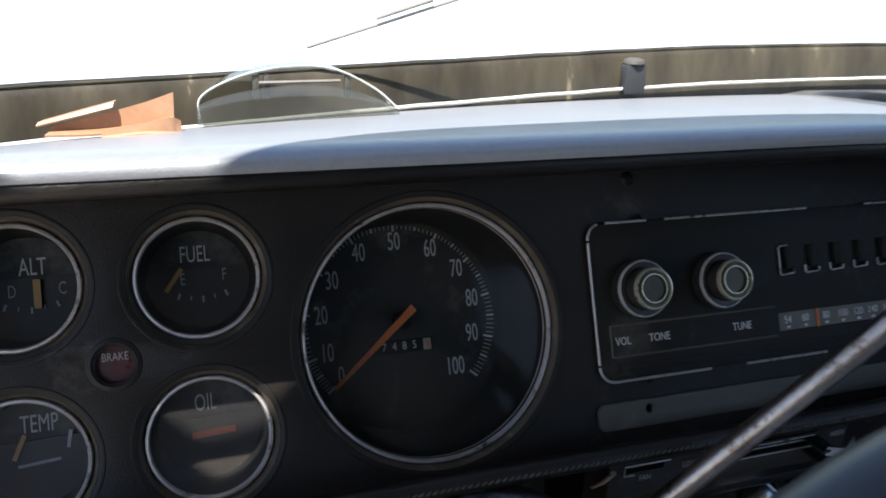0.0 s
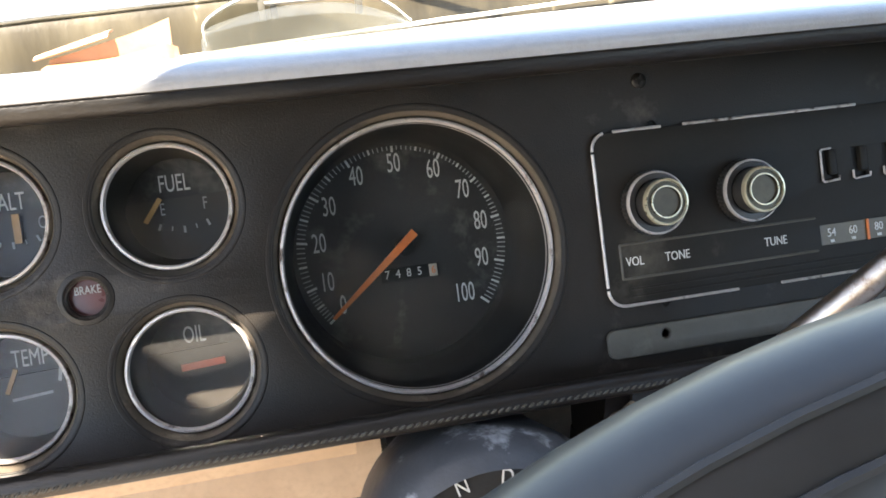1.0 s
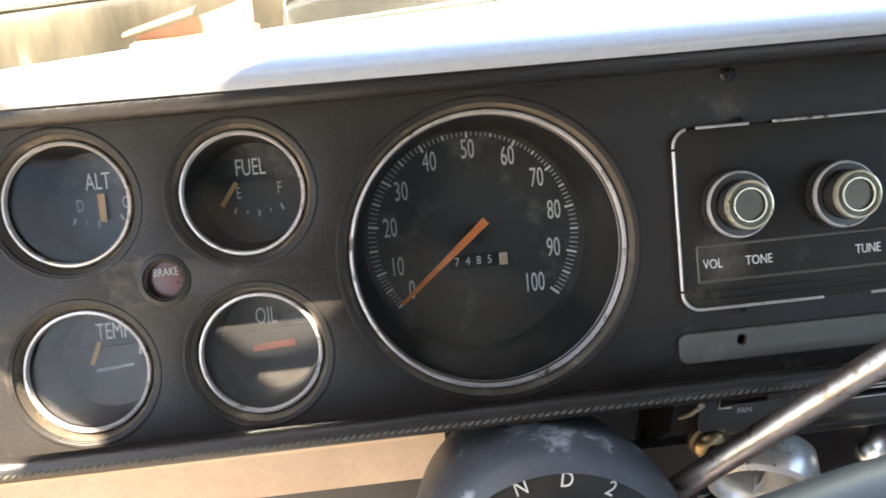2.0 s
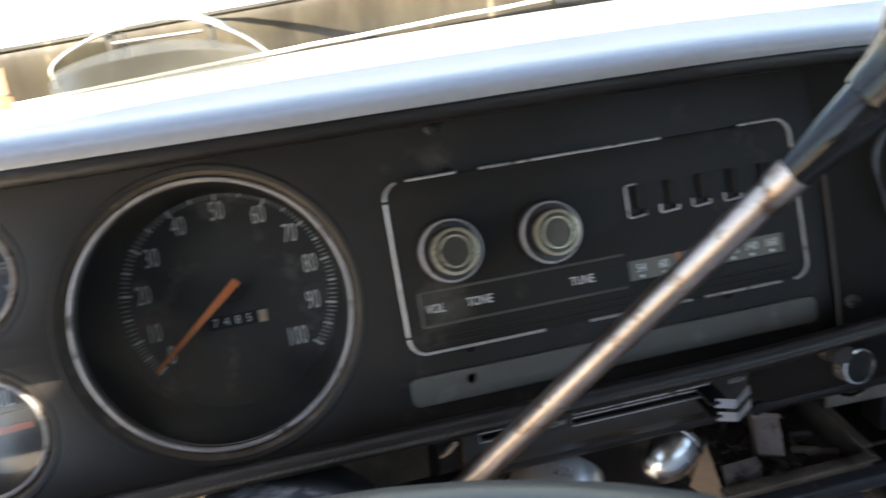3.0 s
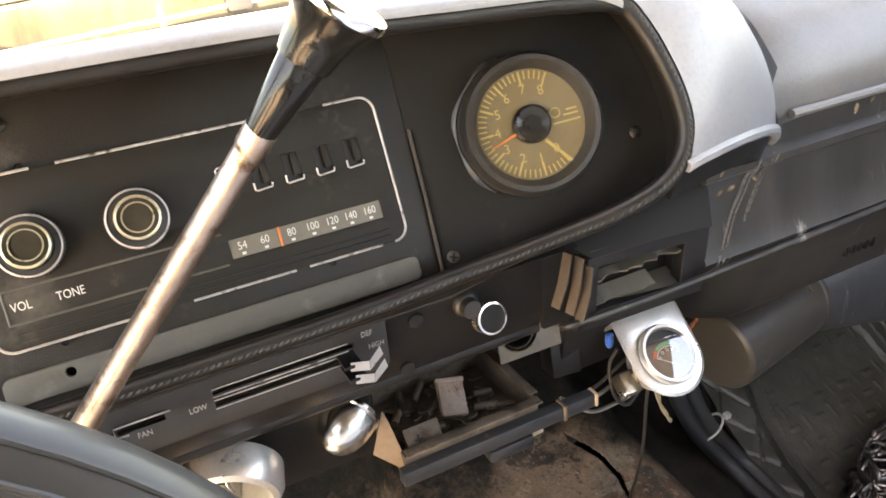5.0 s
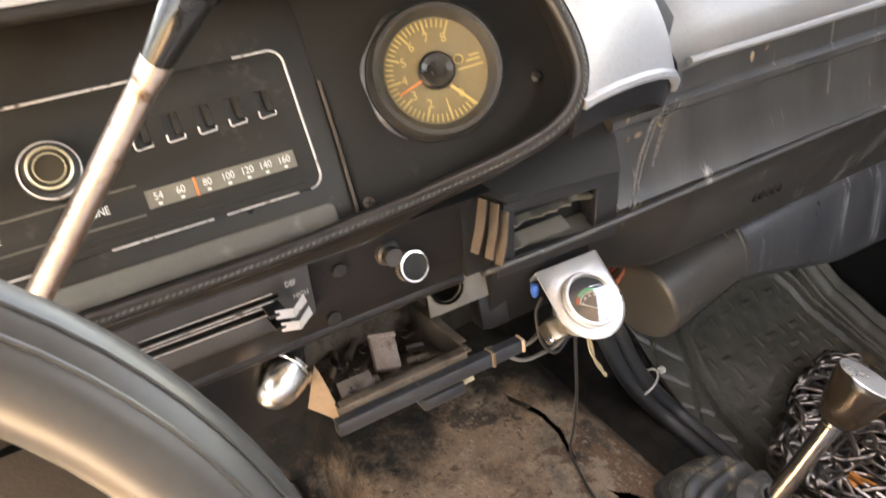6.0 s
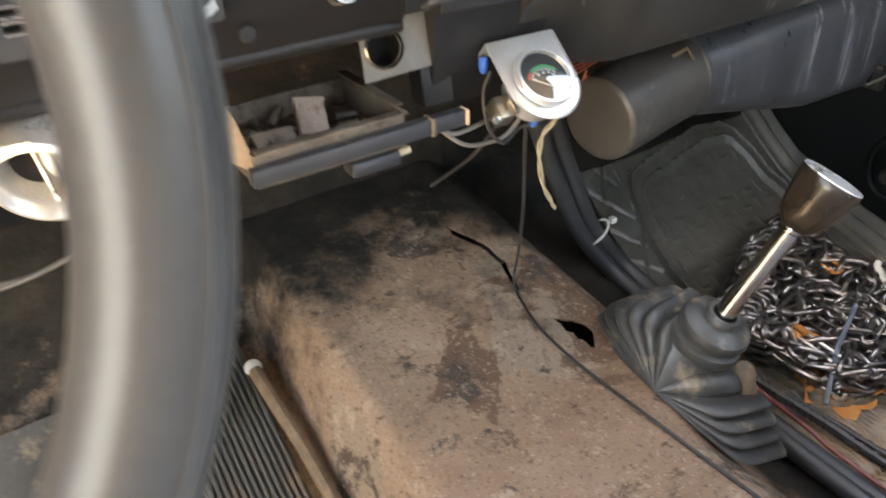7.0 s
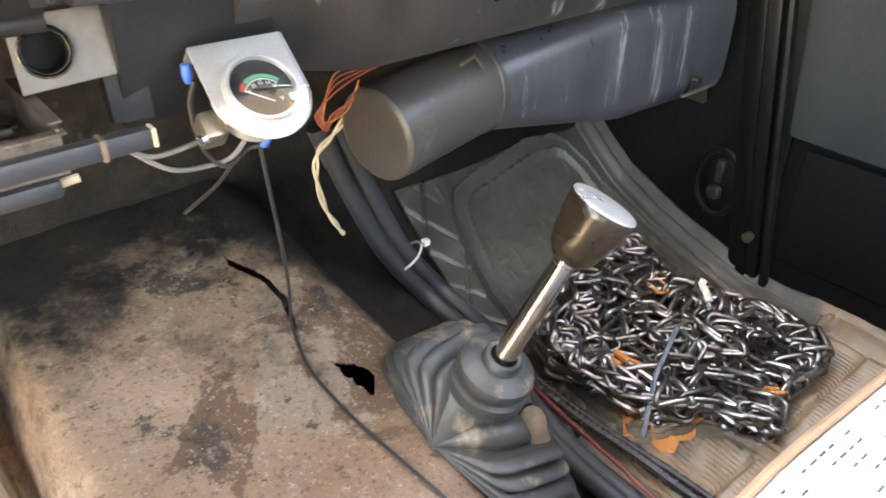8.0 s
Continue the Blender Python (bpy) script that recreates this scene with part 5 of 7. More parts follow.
# tachometer on the end panel
TM = WM @ PODM @ at(0.0690, 0, 0.7258) @ Matrix.Scale(0.905, 4)
tac = thing("tachometer", "round tachometer with a gold face in a black housing", "gauge", TM)
bm = B()
lathe(bm, [(0.0455, -0.001), (0.0460, 0.010), (0.0452, 0.020), (0.0425, 0.0245), (0.0395, 0.0245), (0.0350, 0.0150)], FACE, 64)
part("housing", bm, M_KNOB, tac, "chipped black housing")
bm = B()
lathe(bm, [(0.0352, 0.0150), (0, 0.0150)], FACE, 64)
part("face", bm, M_TACHF, tac, "gold dial face")
for v in range(0, 81, 2):
    a = radians(-57 - (v / 80) * 243)
    major = v % 10 == 0
    r0 = 0.0248 if major else 0.0285
    bar("tick", M_TACHM, tac, (r0 * math.cos(a), r0 * math.sin(a)), (0.0338 * math.cos(a), 0.0338 * math.sin(a)), 0.0013 if major else 0.0009, -0.0153)
for v in range(0, 9):
    a = radians(-57 - (v / 8) * 243)
    lettering("numeral", str(v), 0.0086, M_TACHM, tac, at(0.0222 * math.cos(a), -0.0156, 0.0222 * math.sin(a)), 0.95)
for dz, x0, x1 in ((0.0005, 0.0215, 0.031), (-0.0035, 0.014, 0.032), (0.0035, 0.024, 0.031)):
    bar("marking_bar", M_TACHM, tac, (x0, dz), (x1, dz), 0.0012, -0.0153)
bm = B()
tube(bm, [(0.0165 + 0.0032 * math.cos(a), -0.0155, 0.0032 + 0.0030 * math.sin(a)) for a in (2 * math.pi * k / 16 for k in range(16))], 0.0005, 5, closed=True)
part("marking_ring", bm, M_TACHM, tac)
bar("needle", M_ORANGE, tac, (-0.010, -0.0035), (-0.0285, -0.0090), 0.0016, -0.0180, 0.0008)
bar("stop_needle", M_TACHM, tac, (0.006, -0.012), (0.0195, -0.0285), 0.0022, -0.0180, 0.0016)
bm = B()
lathe(bm, [(0.0125, 0.015), (0.0122, 0.020), (0.0105, 0.0215), (0.0060, 0.0200), (0.0055, 0.0222), (0, 0.0226)], FACE, 40)
part("hub_cap", bm, M_KNOBG, tac, "glossy black hub cap")
glass_disc(tac, 0.0392, 0.0225)
bm = B()
tube(bm, [(0.047 * math.cos(a), 0.0 - 0.004 + 0.003 * math.sin(5 * a), 0.047 * math.sin(a)) for a in (radians(100 + 130 * k / 24) for k in range(25))], lambda f: 0.0018 + 0.0012 * math.sin(17 * f), 6)
part("sealant", bm, M_HOSE, tac, "ragged black sealant")
# ---- steering wheel, column and shift lever ----
WC = Vector((-0.014, -0.230, 0.547))
RIM_R, RIM_T = 0.145, 0.0138
wa, wb = 0.3097, 0.004
wn_ = Vector((math.sin(wb) * math.cos(wa), -math.cos(wb) * math.cos(wa), math.sin(wa)))
whM = Matrix.Translation((0.0091, -0.2862, 0.6599)) @ wn_.to_track_quat("Z", "Y").to_matrix().to_4x4()
whl = thing("steering_wheel", "black plastic steering wheel with a thick glossy rim", "steering wheel", whM)
bm = B()
tube(bm, [(RIM_R * math.cos(a), RIM_R * math.sin(a), 0) for a in (2 * math.pi * k / 96 for k in range(96))], RIM_T, 20, closed=True)
part("rim", bm, M_RIM, whl, "glossy worn black rim")
# moulding lines round the driver's side of the rim
for phi in (38, 66):
    rr_, zz_ = RIM_R + RIM_T * math.cos(radians(phi)), RIM_T * math.sin(radians(phi))
    bm = B()
    tube(bm, [(rr_ * math.cos(a), rr_ * math.sin(a), zz_) for a in (2 * math.pi * k / 96 for k in range(96))], 0.0007, 6, closed=True)
    part("rim_moulding", bm, M_RIM, whl)
for a in (195, 272):
    bm = B()
    d = Vector((math.cos(radians(a)), math.sin(radians(a)), 0))
    tube(bm, [d * 0.03 + Vector((0, 0, -0.035)), d * 0.09 + Vector((0, 0, -0.028)), d * (RIM_R - 0.004)], 0.010, 12, flat=0.5)
    part("spoke", bm, M_RIM, whl)
bm = B()
lathe(bm, [(0, -0.012), (0.025, -0.014), (0.040, -0.022), (0.044, -0.05), (0.036, -0.07), (0, -0.07)], None, 40)
part("horn_pad", bm, M_RIM, whl)

ax0 = WM @ WC
ax1 = Vector((-0.012, 0.20, 0.506))
col = thing("steering_column", "blue-grey painted steering column with a gear indicator window", "steering column")
dirv = (ax1 - ax0).normalized()
bm = B()
cyl(bm, ax0 + dirv * 0.06, ax1 + dirv * 0.1, 0.030, 0.030, 32)
part("tube", bm, M_SHROUD, col)
cm = axis_m(ax0 + dirv * 0.10, ax1)
bm = B()
lathe(bm, [(0.055, 0.092), (0.0585, 0.096), (0.0645, 0.104), (0.0645, 0.122), (0.056, 0.160), (0.042, 0.195), (0.030, 0.205)], cm, 56)
part("shroud", bm, M_SHROUD, col, "scuffed blue-grey column shroud")
bm = B()
lathe(bm, [(0.030, 0.098), (0.056, 0.098), (0.056, 0.1), (0.03, 0.1)], cm, 48)
fc = part("indicator_face", bm, M_KNOB, col)
for k, ch in enumerate("RND21"):
    a = radians(128 - 23 * k)
    up = Vector((0, 0, 1))
    upp = (up - dirv * up.dot(dirv)).normalized()
    sd = dirv.cross(upp)
    p = (ax0 + dirv * 0.197) + (sd * math.cos(a) + upp * math.sin(a)) * 0.049
    m = Matrix.Translation(p) @ Matrix((sd, dirv, upp)).transposed().to_4x4()
    lettering("gear_letter", ch, 0.010, M_MARK, fc, m @ Matrix.Rotation(-(a - radians(90)), 4, "Y"), 0.8)

lev = thing("shift_lever", "pitted chrome column shift lever with a black mushroom knob", "lever", WM)
r0, rj = Vector((0.040, -0.003, 0.591)), Vector((0.186, -0.1325, 0.7425))
dl = (rj - r0).normalized()
bm = B()
tube(bm, [r0 - dl * 0.01, r0 + (rj - r0) * 0.5, rj], 0.0058, 20)
part("rod", bm, M_ROD, lev, "pitted chrome rod")
bm = B()
lathe(bm, [(0.0058, -0.004), (0.0065, -0.001), (0.0066, 0.006), (0.0062, 0.0065), (0.0056, 0.006)], axis_m(rj - dl * 0.005, rj), 24)
part("rod_ferrule", bm, M_ROD, lev)


def mushroom(parent, m):
    """A tapered neck, a bell-shaped head above a step, and a flat bright cap."""
    bm = B()
    lathe(bm, [(0.0058, -0.002), (0.0063, 0.003), (0.0076, 0.018), (0.0091, 0.0345), (0.0088, 0.0352)], m, 40)
    k = part("neck", bm, M_KNOBG, parent, "glossy black tapered neck")
    bm = B()
    lathe(bm, [(0.0085, 0.0350), (0.0104, 0.0352), (0.0110, 0.0380), (0.0116, 0.0430), (0.0132, 0.0485), (0.0158, 0.0535), (0.0178, 0.0565), (0.0184, 0.0585), (0.0182, 0.0600)], m, 48)
    part("knob", bm, M_KNOBG, k, "glossy black bell-shaped knob")
    bm = B()
    lathe(bm, [(0.0185, 0.0578), (0.0188, 0.0600), (0.0182, 0.0614), (0.0168, 0.0618), (0.0100, 0.0624), (0, 0.0626)], m, 48)
    part("cap", bm, M_CHROMEB, k, "bright chrome cap")
    return k


kd = Vector((0.030, -0.040, 0.031)).normalized()
mushroom(lev, Matrix.Translation(rj - dl * 0.003) @ (dl * 0.7 + kd * 0.3).to_track_quat("Z", "Y").to_matrix().to_4x4())

# ---- lower dash fittings ----
htr = thing("heater_control", "black heater control panel with two chrome-tipped slide levers", "control panel")
HY = 0.0165
plate("control_face", [rounded(0.088, 0.262, 0.570, 0.610, 0.003), rounded(0.152, 0.240, 0.5915, 0.5955, 0.0008, 2), rounded(0.152, 0.240, 0.583, 0.588, 0.0008, 2), rounded(0.098, 0.125, 0.5865, 0.5915, 0.0008, 2)],
      0.003, M_KNOB, htr, HY - 0.004, 0.0004)
for x0, x1, z0, z1 in ((0.152, 0.236, 0.5908, 0.5962), (0.152, 0.236, 0.5826, 0.5884)):
    bm = B()
    tube(bm, [(x1, HY - 0.0046, z1), (x0, HY - 0.0046, z1), (x0, HY - 0.0046, z0), (x1, HY - 0.0046, z0)], 0.0004, 6)
    part("slot_trim", bm, M_BEZEL, htr, "thin silver slot outline")
bm = B()
tube(bm, [(0.128, HY - 0.0046, 0.5925), (0.097, HY - 0.0046, 0.5925), (0.097, HY - 0.0046, 0.5860), (0.104, HY - 0.0046, 0.5858)], 0.0006, 6)
part("slot_trim", bm, M_BEZEL, htr)
for tx, x, z in (("FAN", 0.112, 0.5825), ("LOW", 0.1425, 0.5865), ("DEF", 0.2490, 0.5985), ("HIGH", 0.2545, 0.5885)):
    lettering("caption", tx, 0.0055, M_MARKD, htr, at(x, HY - 0.0043, z), 0.8)
for x, z in ((0.241, 0.5895), (0.243, 0.5795)):
    lv = part("slide_lever", box(B(), x - 0.0135, x - 0.002, -0.004, 0.016, z - 0.0012, z + 0.0012, 0.0005), M_STEEL, htr)
    for nm, mt, q in (("tip_front", M_BRACKET, ((x - 0.0100, -0.0035, z - 0.0030), (x + 0.0012, -0.0070, z - 0.0040), (x + 0.0016, -0.0062, z + 0.0020), (x - 0.0092, -0.0030, z + 0.0030))),
                      ("tip_side", M_BRACKET, ((x + 0.0014, -0.0070, z - 0.0040), (x + 0.0118, -0.0035, z + 0.0016), (x + 0.0105, -0.0030, z + 0.0078), (x + 0.0018, -0.0062, z + 0.0020)))):
        bm = B()
        bm.faces.new([bm.verts.new(p) for p in q])
        bmesh.ops.solidify(bm, geom=list(bm.faces), thickness=0.0012)
        part(nm, bm, mt, lv, "bent chrome lever tip", smooth=False)
fanl = thing("fan_lever", "tan broken fan lever stub", "lever", at(0.076, 0.005, 0.589))
bm = B()
tube(bm, [(-0.001, 0.004, -0.003), (0.001, -0.003, 0.005), (0.004, -0.007, 0.013)], 0.0024, 8, flat=0.6)
part("stub", bm, M_TAN, fanl)
ign = thing("ignition_switch", "brassy ignition lock in the lower dash", "switch", at(0.098, 0.022, 0.556))
bm = B()
lathe(bm, [(0.0115, 0.0), (0.0115, 0.003), (0.0092, 0.004), (0.0092, 0.0055), (0.0096, 0.0060), (0.0092, 0.0068), (0.0096, 0.0074), (0.0088, 0.0084), (0.0070, 0.0105), (0.0050, 0.0110), (0.0046, 0.007), (0, 0.007)], FACE, 32)
part("barrel", bm, surf("dull_lock_brass", (0.20, 0.135, 0.07), (0.33, 0.23, 0.12), 0.34, 0.9, scale=40, fine=300, dirt=(0.05, 0.03, 0.018), dirt_at=0.54, dirt_scale=60), ign)
bm = B()
box(bm, -0.001, 0.001, -0.016, -0.006, -0.010, 0.004, 0.0005)
part("key_tab", bm, M_GALV, ign)

# wiper pull knob
wk = thing("wiper_switch", "chrome-ringed black wiper pull knob on the lower dash", "knob", at(0.322, 0.018, 0.592))
kdir = Vector((0.06, -0.90, 0.26)).normalized()
km0 = Vector((0.0165, -0.006, -0.0145)) - kdir * 0.033
bm = B()
lathe(bm, [(0.0095, -0.004), (0.0095, 0.0), (0.0085, 0.003), (0.0070, 0.004), (0.0066, 0.010), (0, 0.010)], FACE, 32)
part("escutcheon", bm, M_KNOB, wk)
bm = B()
tube(bm, [(0, 0.0, 0), km0 + kdir * 0.012, km0 + kdir * 0.024], 0.0055, 14)
part("shaft", bm, M_KNOB, wk)
bm = B()
lathe(bm, [(0.006, 0.014), (0.0108, 0.017), (0.0110, 0.0205), (0.0112, 0.0300), (0.0108, 0.0312), (0.0088, 0.0312)], axis_m(km0, km0 + kdir), 40)
part("barrel", bm, M_CHROME, wk, "knurled chrome barrel")
bm = B()
for k in range(28):
    a = 2 * math.pi * k / 28
    box(bm, 0.0106, 0.0117, -0.0006, 0.0006, 0.0185, 0.0292, 0, axis_m(km0, km0 + kdir) @ Matrix.Rotation(a, 4, "Z"))
part("knurling", bm, M_SOCK, wk, kind="stuff")
bm = B()
lathe(bm, [(0.0112, 0.0295), (0.0118, 0.0310), (0.0114, 0.0332), (0.0100, 0.0335), (0.0094, 0.0312)], axis_m(km0, km0 + kdir), 40)
part("ring", bm, M_CHROME, wk, "chrome knob ring")
bm = B()
lathe(bm, [(0.0096, 0.0316), (0.0080, 0.0318), (0.004, 0.0316), (0, 0.0315)], axis_m(km0, km0 + kdir), 40)
part("cap", bm, M_CUP, wk)
for k, ch in enumerate(("WASH", "WIPER")):
    lettering("caption", ch, 0.0042, M_MARKD, wk, at(-0.006 + 0.012 * k, -0.0006, 0.016 + 0.001 * k), 0.7)

# broken air vent
ven = thing("dash_vent", "broken black dash air vent with snapped louvres", "vent")
vm = at(0.455, 0.0, 0.583)
plate("vent_frame", [[(-0.057, -0.030), (0.056, -0.034), (0.060, 0.024), (-0.047, 0.030)], [(-0.043, -0.020), (0.036, -0.023), (0.039, 0.012), (-0.041, 0.018)]], 0.012, M_STEEL, ven, -0.004, 0.0012, m=vm)
bm = B()
box(bm, -0.048, 0.050, 0.040, 0.044, -0.035, 0.025, 0, vm)
box(bm, -0.072, 0.060, 0.018, 0.022, -0.034, 0.072, 0, vm)
part("vent_back", bm, M_CUP, ven)
for x0, x1 in ((-0.045, -0.042), (0.040, 0.043)):
    part("vent_side", box(B(), x0, x1, 0.008, 0.040, -0.024, 0.018, 0, vm), M_STEEL, ven)
bm = B()
loft(bm, [[vm @ Vector(p) for p in ((-0.066, 0.018, 0.046), (-0.02, 0.016, 0.050), (0.03, 0.014, 0.054), (0.062, 0.012, 0.057))],
          [vm @ Vector(p) for p in ((-0.062, 0.004, 0.037), (-0.02, 0.003, 0.040), (0.03, 0.001, 0.043), (0.060, 0.0, 0.045))],
          [vm @ Vector(p) for p in ((-0.048, -0.007, 0.027), (-0.01, -0.008, 0.026), (0.03, -0.009, 0.024), (0.056, -0.010, 0.022))]], 0.003)
part("vent_hood", bm, M_POD, ven, "dusty black vent hood")
for z, x0, x1, tilt, jag in ((0.003, -0.041, 0.038, 1, 1.0), (-0.010, -0.041, 0.012, -1, 0.7)):
    bm = B()
    n_ = 26
    rows = []
    for i in range(n_ + 1):
        x = x0 + (x1 - x0) * i / n_
        j = jag * (0.010 * abs(noise.noise(Vector((x * 60, z * 90, 0)))) + 0.004 * noise.noise(Vector((x * 30, z, 5))))
        rows.append([vm @ Vector((x, -0.004 + j * 1.6, z + 0.003 * tilt - j * 0.6)), vm @ Vector((x, 0.009, z + 0.003))])
    loft(bm, rows, 0.0018)
    part("louvre", bm, M_GREY, ven, "snapped dusty louvre")
bm = B()
loft(bm, [[vm @ Vector((x, 0.016, -0.016)) for x in (-0.042, 0.0, 0.038)], [vm @ Vector((x, -0.004, -0.022)) for x in (-0.043, 0.0, 0.037)]], 0.002)
part("sill", bm, M_GREY, ven, "dusty vent sill")
for k, (xa, za, xb, zb) in enumerate(((0.408, 0.603, 0.3995, 0.563), (0.400, 0.612, 0.3915, 0.571), (0.3905, 0.618, 0.3800, 0.580))):
    bm = B()
    loft(bm, [[(xa, -0.008, za), ((xa + xb) / 2 - 0.001, -0.011, (za + zb) / 2), (xb, -0.008, zb)], [(xa - 0.0026, -0.002, za + 0.001), ((xa + xb) / 2 - 0.0034, -0.004, (za + zb) / 2), (xb - 0.0026, -0.002, zb + 0.001)]], 0.0016)
    part("side_fin", bm, M_FIN, ven, "worn brown-edged fin")

# chrome domes under the dash
dm = thing("chrome_dome_knob", "satin chrome egg-shaped knob under the dash", "knob", at(0.243, 0.060, 0.506))
ddir = Vector((-0.72, -0.62, -0.30))
bm = B()
lathe(bm, [(0.0200, 0.0), (0.0210, 0.003), (0.0204, 0.009), (0.0184, 0.0165), (0.0150, 0.0235), (0.0102, 0.0290), (0.0050, 0.0318), (0, 0.0325)], axis_m((0, 0, 0), ddir), 40)
part("dome", bm, M_SATIN, dm)
bm = B()
lathe(bm, [(0.0200, -0.003), (0.0218, -0.0015), (0.0220, 0.0015), (0.0205, 0.0030)], axis_m((0, 0, 0), ddir), 40)
part("rim", bm, M_CHROME, dm)
bm = B()
lathe(bm, [(0.0198, -0.002), (0.0100, -0.006), (0.0080, -0.026), (0, -0.026)], axis_m((0, 0, 0), ddir), 24)
part("stem", bm, M_STEEL, dm)
ls = thing("chrome_vent_ring", "round chrome air outlet ring with a flap under the dash", "vent", at(0.152, 0.050, 0.496))
ldir = Vector((-0.30, -0.80, -0.30))
lm = axis_m((0, 0, 0), ldir)
bm = B()
lathe(bm, [(0.034, -0.01), (0.035, 0.006), (0.032, 0.014), (0.028, 0.016), (0.025, 0.013), (0.0235, 0.004), (0.022, -0.012), (0, -0.014)], lm, 48)
part("ring", bm, M_BRACKET, ls)
bm = B()
box(bm, -0.0018, 0.0018, -0.022, 0.022, -0.012, 0.008, 0.001, lm)
part("flap", bm, M_CHROME, ls)

# ashtray, pulled out
ash = thing("ashtray", "dirty pulled-out steel ashtray with ash and rusty scraps", "ashtray")
TZ = 0.476
bm = B()
x0, x1, y0, y1 = 0.268, 0.382, 0.028, 0.125
th = 0.0022
box(bm, x0, x1, y0, y1, TZ - 0.024, TZ - 0.021)
part("tray_floor", bm, M_TRAY, ash)
for q in ((x0, x0 + th, y0, y1, TZ - 0.021, TZ), (x1 - th, x1, y0, y1, TZ - 0.021, TZ + 0.004), (x0 + th, x1 - th, y0, y0 + th, TZ - 0.021, TZ), (x0 + th, x1 - th, y1 - th, y1, TZ - 0.021, TZ)):
    part("tray_side", box(B(), *q), M_TRAY, ash)
bm = B()
box(bm, x0 + 0.002, x1 + 0.003, y0 - 0.003, y0 + 0.006, TZ + 0.0002, TZ + 0.0022, 0.0008)
part("rolled_edge", bm, M_TRAY, ash, "pale worn flange")
bm = B()
box(bm, x1 - 0.004, x1 + 0.004, y0 + 0.0062, y1, TZ + 0.0042, TZ + 0.0058, 0.0006)
part("side_edge", bm, M_TRAY, ash)
bm = B()
vs = [bm.verts.new(p) for p in ((0.2715, 0.0265, TZ - 0.0150), (0.2500, 0.0440, TZ - 0.0005), (0.2640, 0.0520, TZ + 0.0285), (0.2670, 0.0480, TZ + 0.0180))]
bm.faces.new(vs)
bmesh.ops.solidify(bm, geom=list(bm.faces), thickness=0.0018)
part("side_flap", bm, M_TAN, ash, "tan primed side flap")
bm = B()
box(bm, -0.011, 0.011, -0.004, 0.004, -0.016, 0.016, 0.002, at(0.332, 0.078, TZ - 0.006) @ Matrix.Rotation(radians(-52), 4, "X") @ Matrix.Rotation(radians(14), 4, "Y"))
box(bm, -0.012, 0.012, -0.003, 0.003, 0.012, 0.016, 0.001, at(0.332, 0.077, TZ - 0.005) @ Matrix.Rotation(radians(-52), 4, "X") @ Matrix.Rotation(radians(14), 4, "Y"))
part("snuffer", bm, surf("pinkish_rusted_plate", (0.20, 0.14, 0.115), (0.36, 0.29, 0.25), 0.6, scale=60, fine=300, bump=0.2, dirt=(0.12, 0.05, 0.03), dirt_at=0.58, dirt_scale=60), ash, "pinkish rusted snuffer plate")
random.seed(8)
for k in range(8):
    x, y = random.uniform(x0 + 0.012, x1 - 0.018), random.uniform(y0 + 0.012, y1 - 0.012)
    l_, a = random.uniform(0.006, 0.014), random.uniform(0, 6.28)
    bm = B()
    cyl(bm, (x - l_ * math.cos(a), y - l_ * math.sin(a), TZ - 0.013 + random.uniform(-0.003, 0.006)), (x + l_ * math.cos(a), y + l_ * math.sin(a), TZ - 0.013 + random.uniform(-0.003, 0.006)), 0.0032, 0.0030, 10)
    part("cigarette_end", bm, (M_STUB, M_TRAY, M_KNEE, M_TRAY)[k % 4], ash)
bm = B()
random.seed(5)
for k in range(110):
    p = Vector((random.uniform(x0 + 0.008, x1 - 0.012), random.uniform(y0 + 0.008, y1 - 0.01), TZ - 0.0205 + random.uniform(0, 0.006)))
    r_ = bmesh.ops.create_icosphere(bm, subdivisions=1, radius=random.uniform(0.0015, 0.0042))
    bmesh.ops.transform(bm, matrix=Matrix.Translation(p) @ Matrix.Rotation(random.random() * 6, 4, "Z") @ Matrix.Diagonal((1.8, 0.8, 0.6, 1)), verts=r_["verts"])
part("ash_debris", bm, M_TRAY, ash, "charred crumbs and ash", kind="stuff")
for k, (x, y, a) in enumerate(((0.288, 0.045, 20), (0.312, 0.050, 70))):
    bm = B()
    tube(bm, [(x + 0.009 * math.cos(radians(a + t_)), y + 0.009 * math.sin(radians(a + t_)), TZ - 0.012) for t_ in range(0, 300, 30)], 0.003, 8)
    part("bent_clip", bm, M_GALV, ash, "bent pale metal clip")
bm = B()
tab = at(0.290, 0.043, TZ - 0.004) @ Matrix.Rotation(radians(-40), 4, "X") @ Matrix.Rotation(radians(6), 4, "Z")
box(bm, -0.014, 0.016, -0.0012, 0.0012, -0.013, 0.012, 0.001, tab)
st_ = part("stamped_tab", bm, M_TRAY, ash, "dull steel tab with a stamped cross")
bm = B()
box(bm, -0.0075, -0.0005, -0.0018, -0.0011, 0.0005, 0.0020, 0, tab)
box(bm, -0.0047, -0.0033, -0.0018, -0.0011, -0.0025, 0.0050, 0, tab)
part("cross_mark", bm, M_CUP, st_)
pb = thing("tray_pull_bar", "chipped blue-black pull bar in front of the ashtray", "bar")
bm = B()
box(bm, 0.262, 0.430, 0.018, 0.028, 0.4575, 0.4705, 0.002, None)
part("bar", bm, M_BARP, pb)
bm = B()
box(bm, 0.4296, 0.4325, 0.0175, 0.0285, 0.4578, 0.4702, 0.001)
part("rusty_end", bm, M_TAN, pb, "rusty bare end")
bm = B()
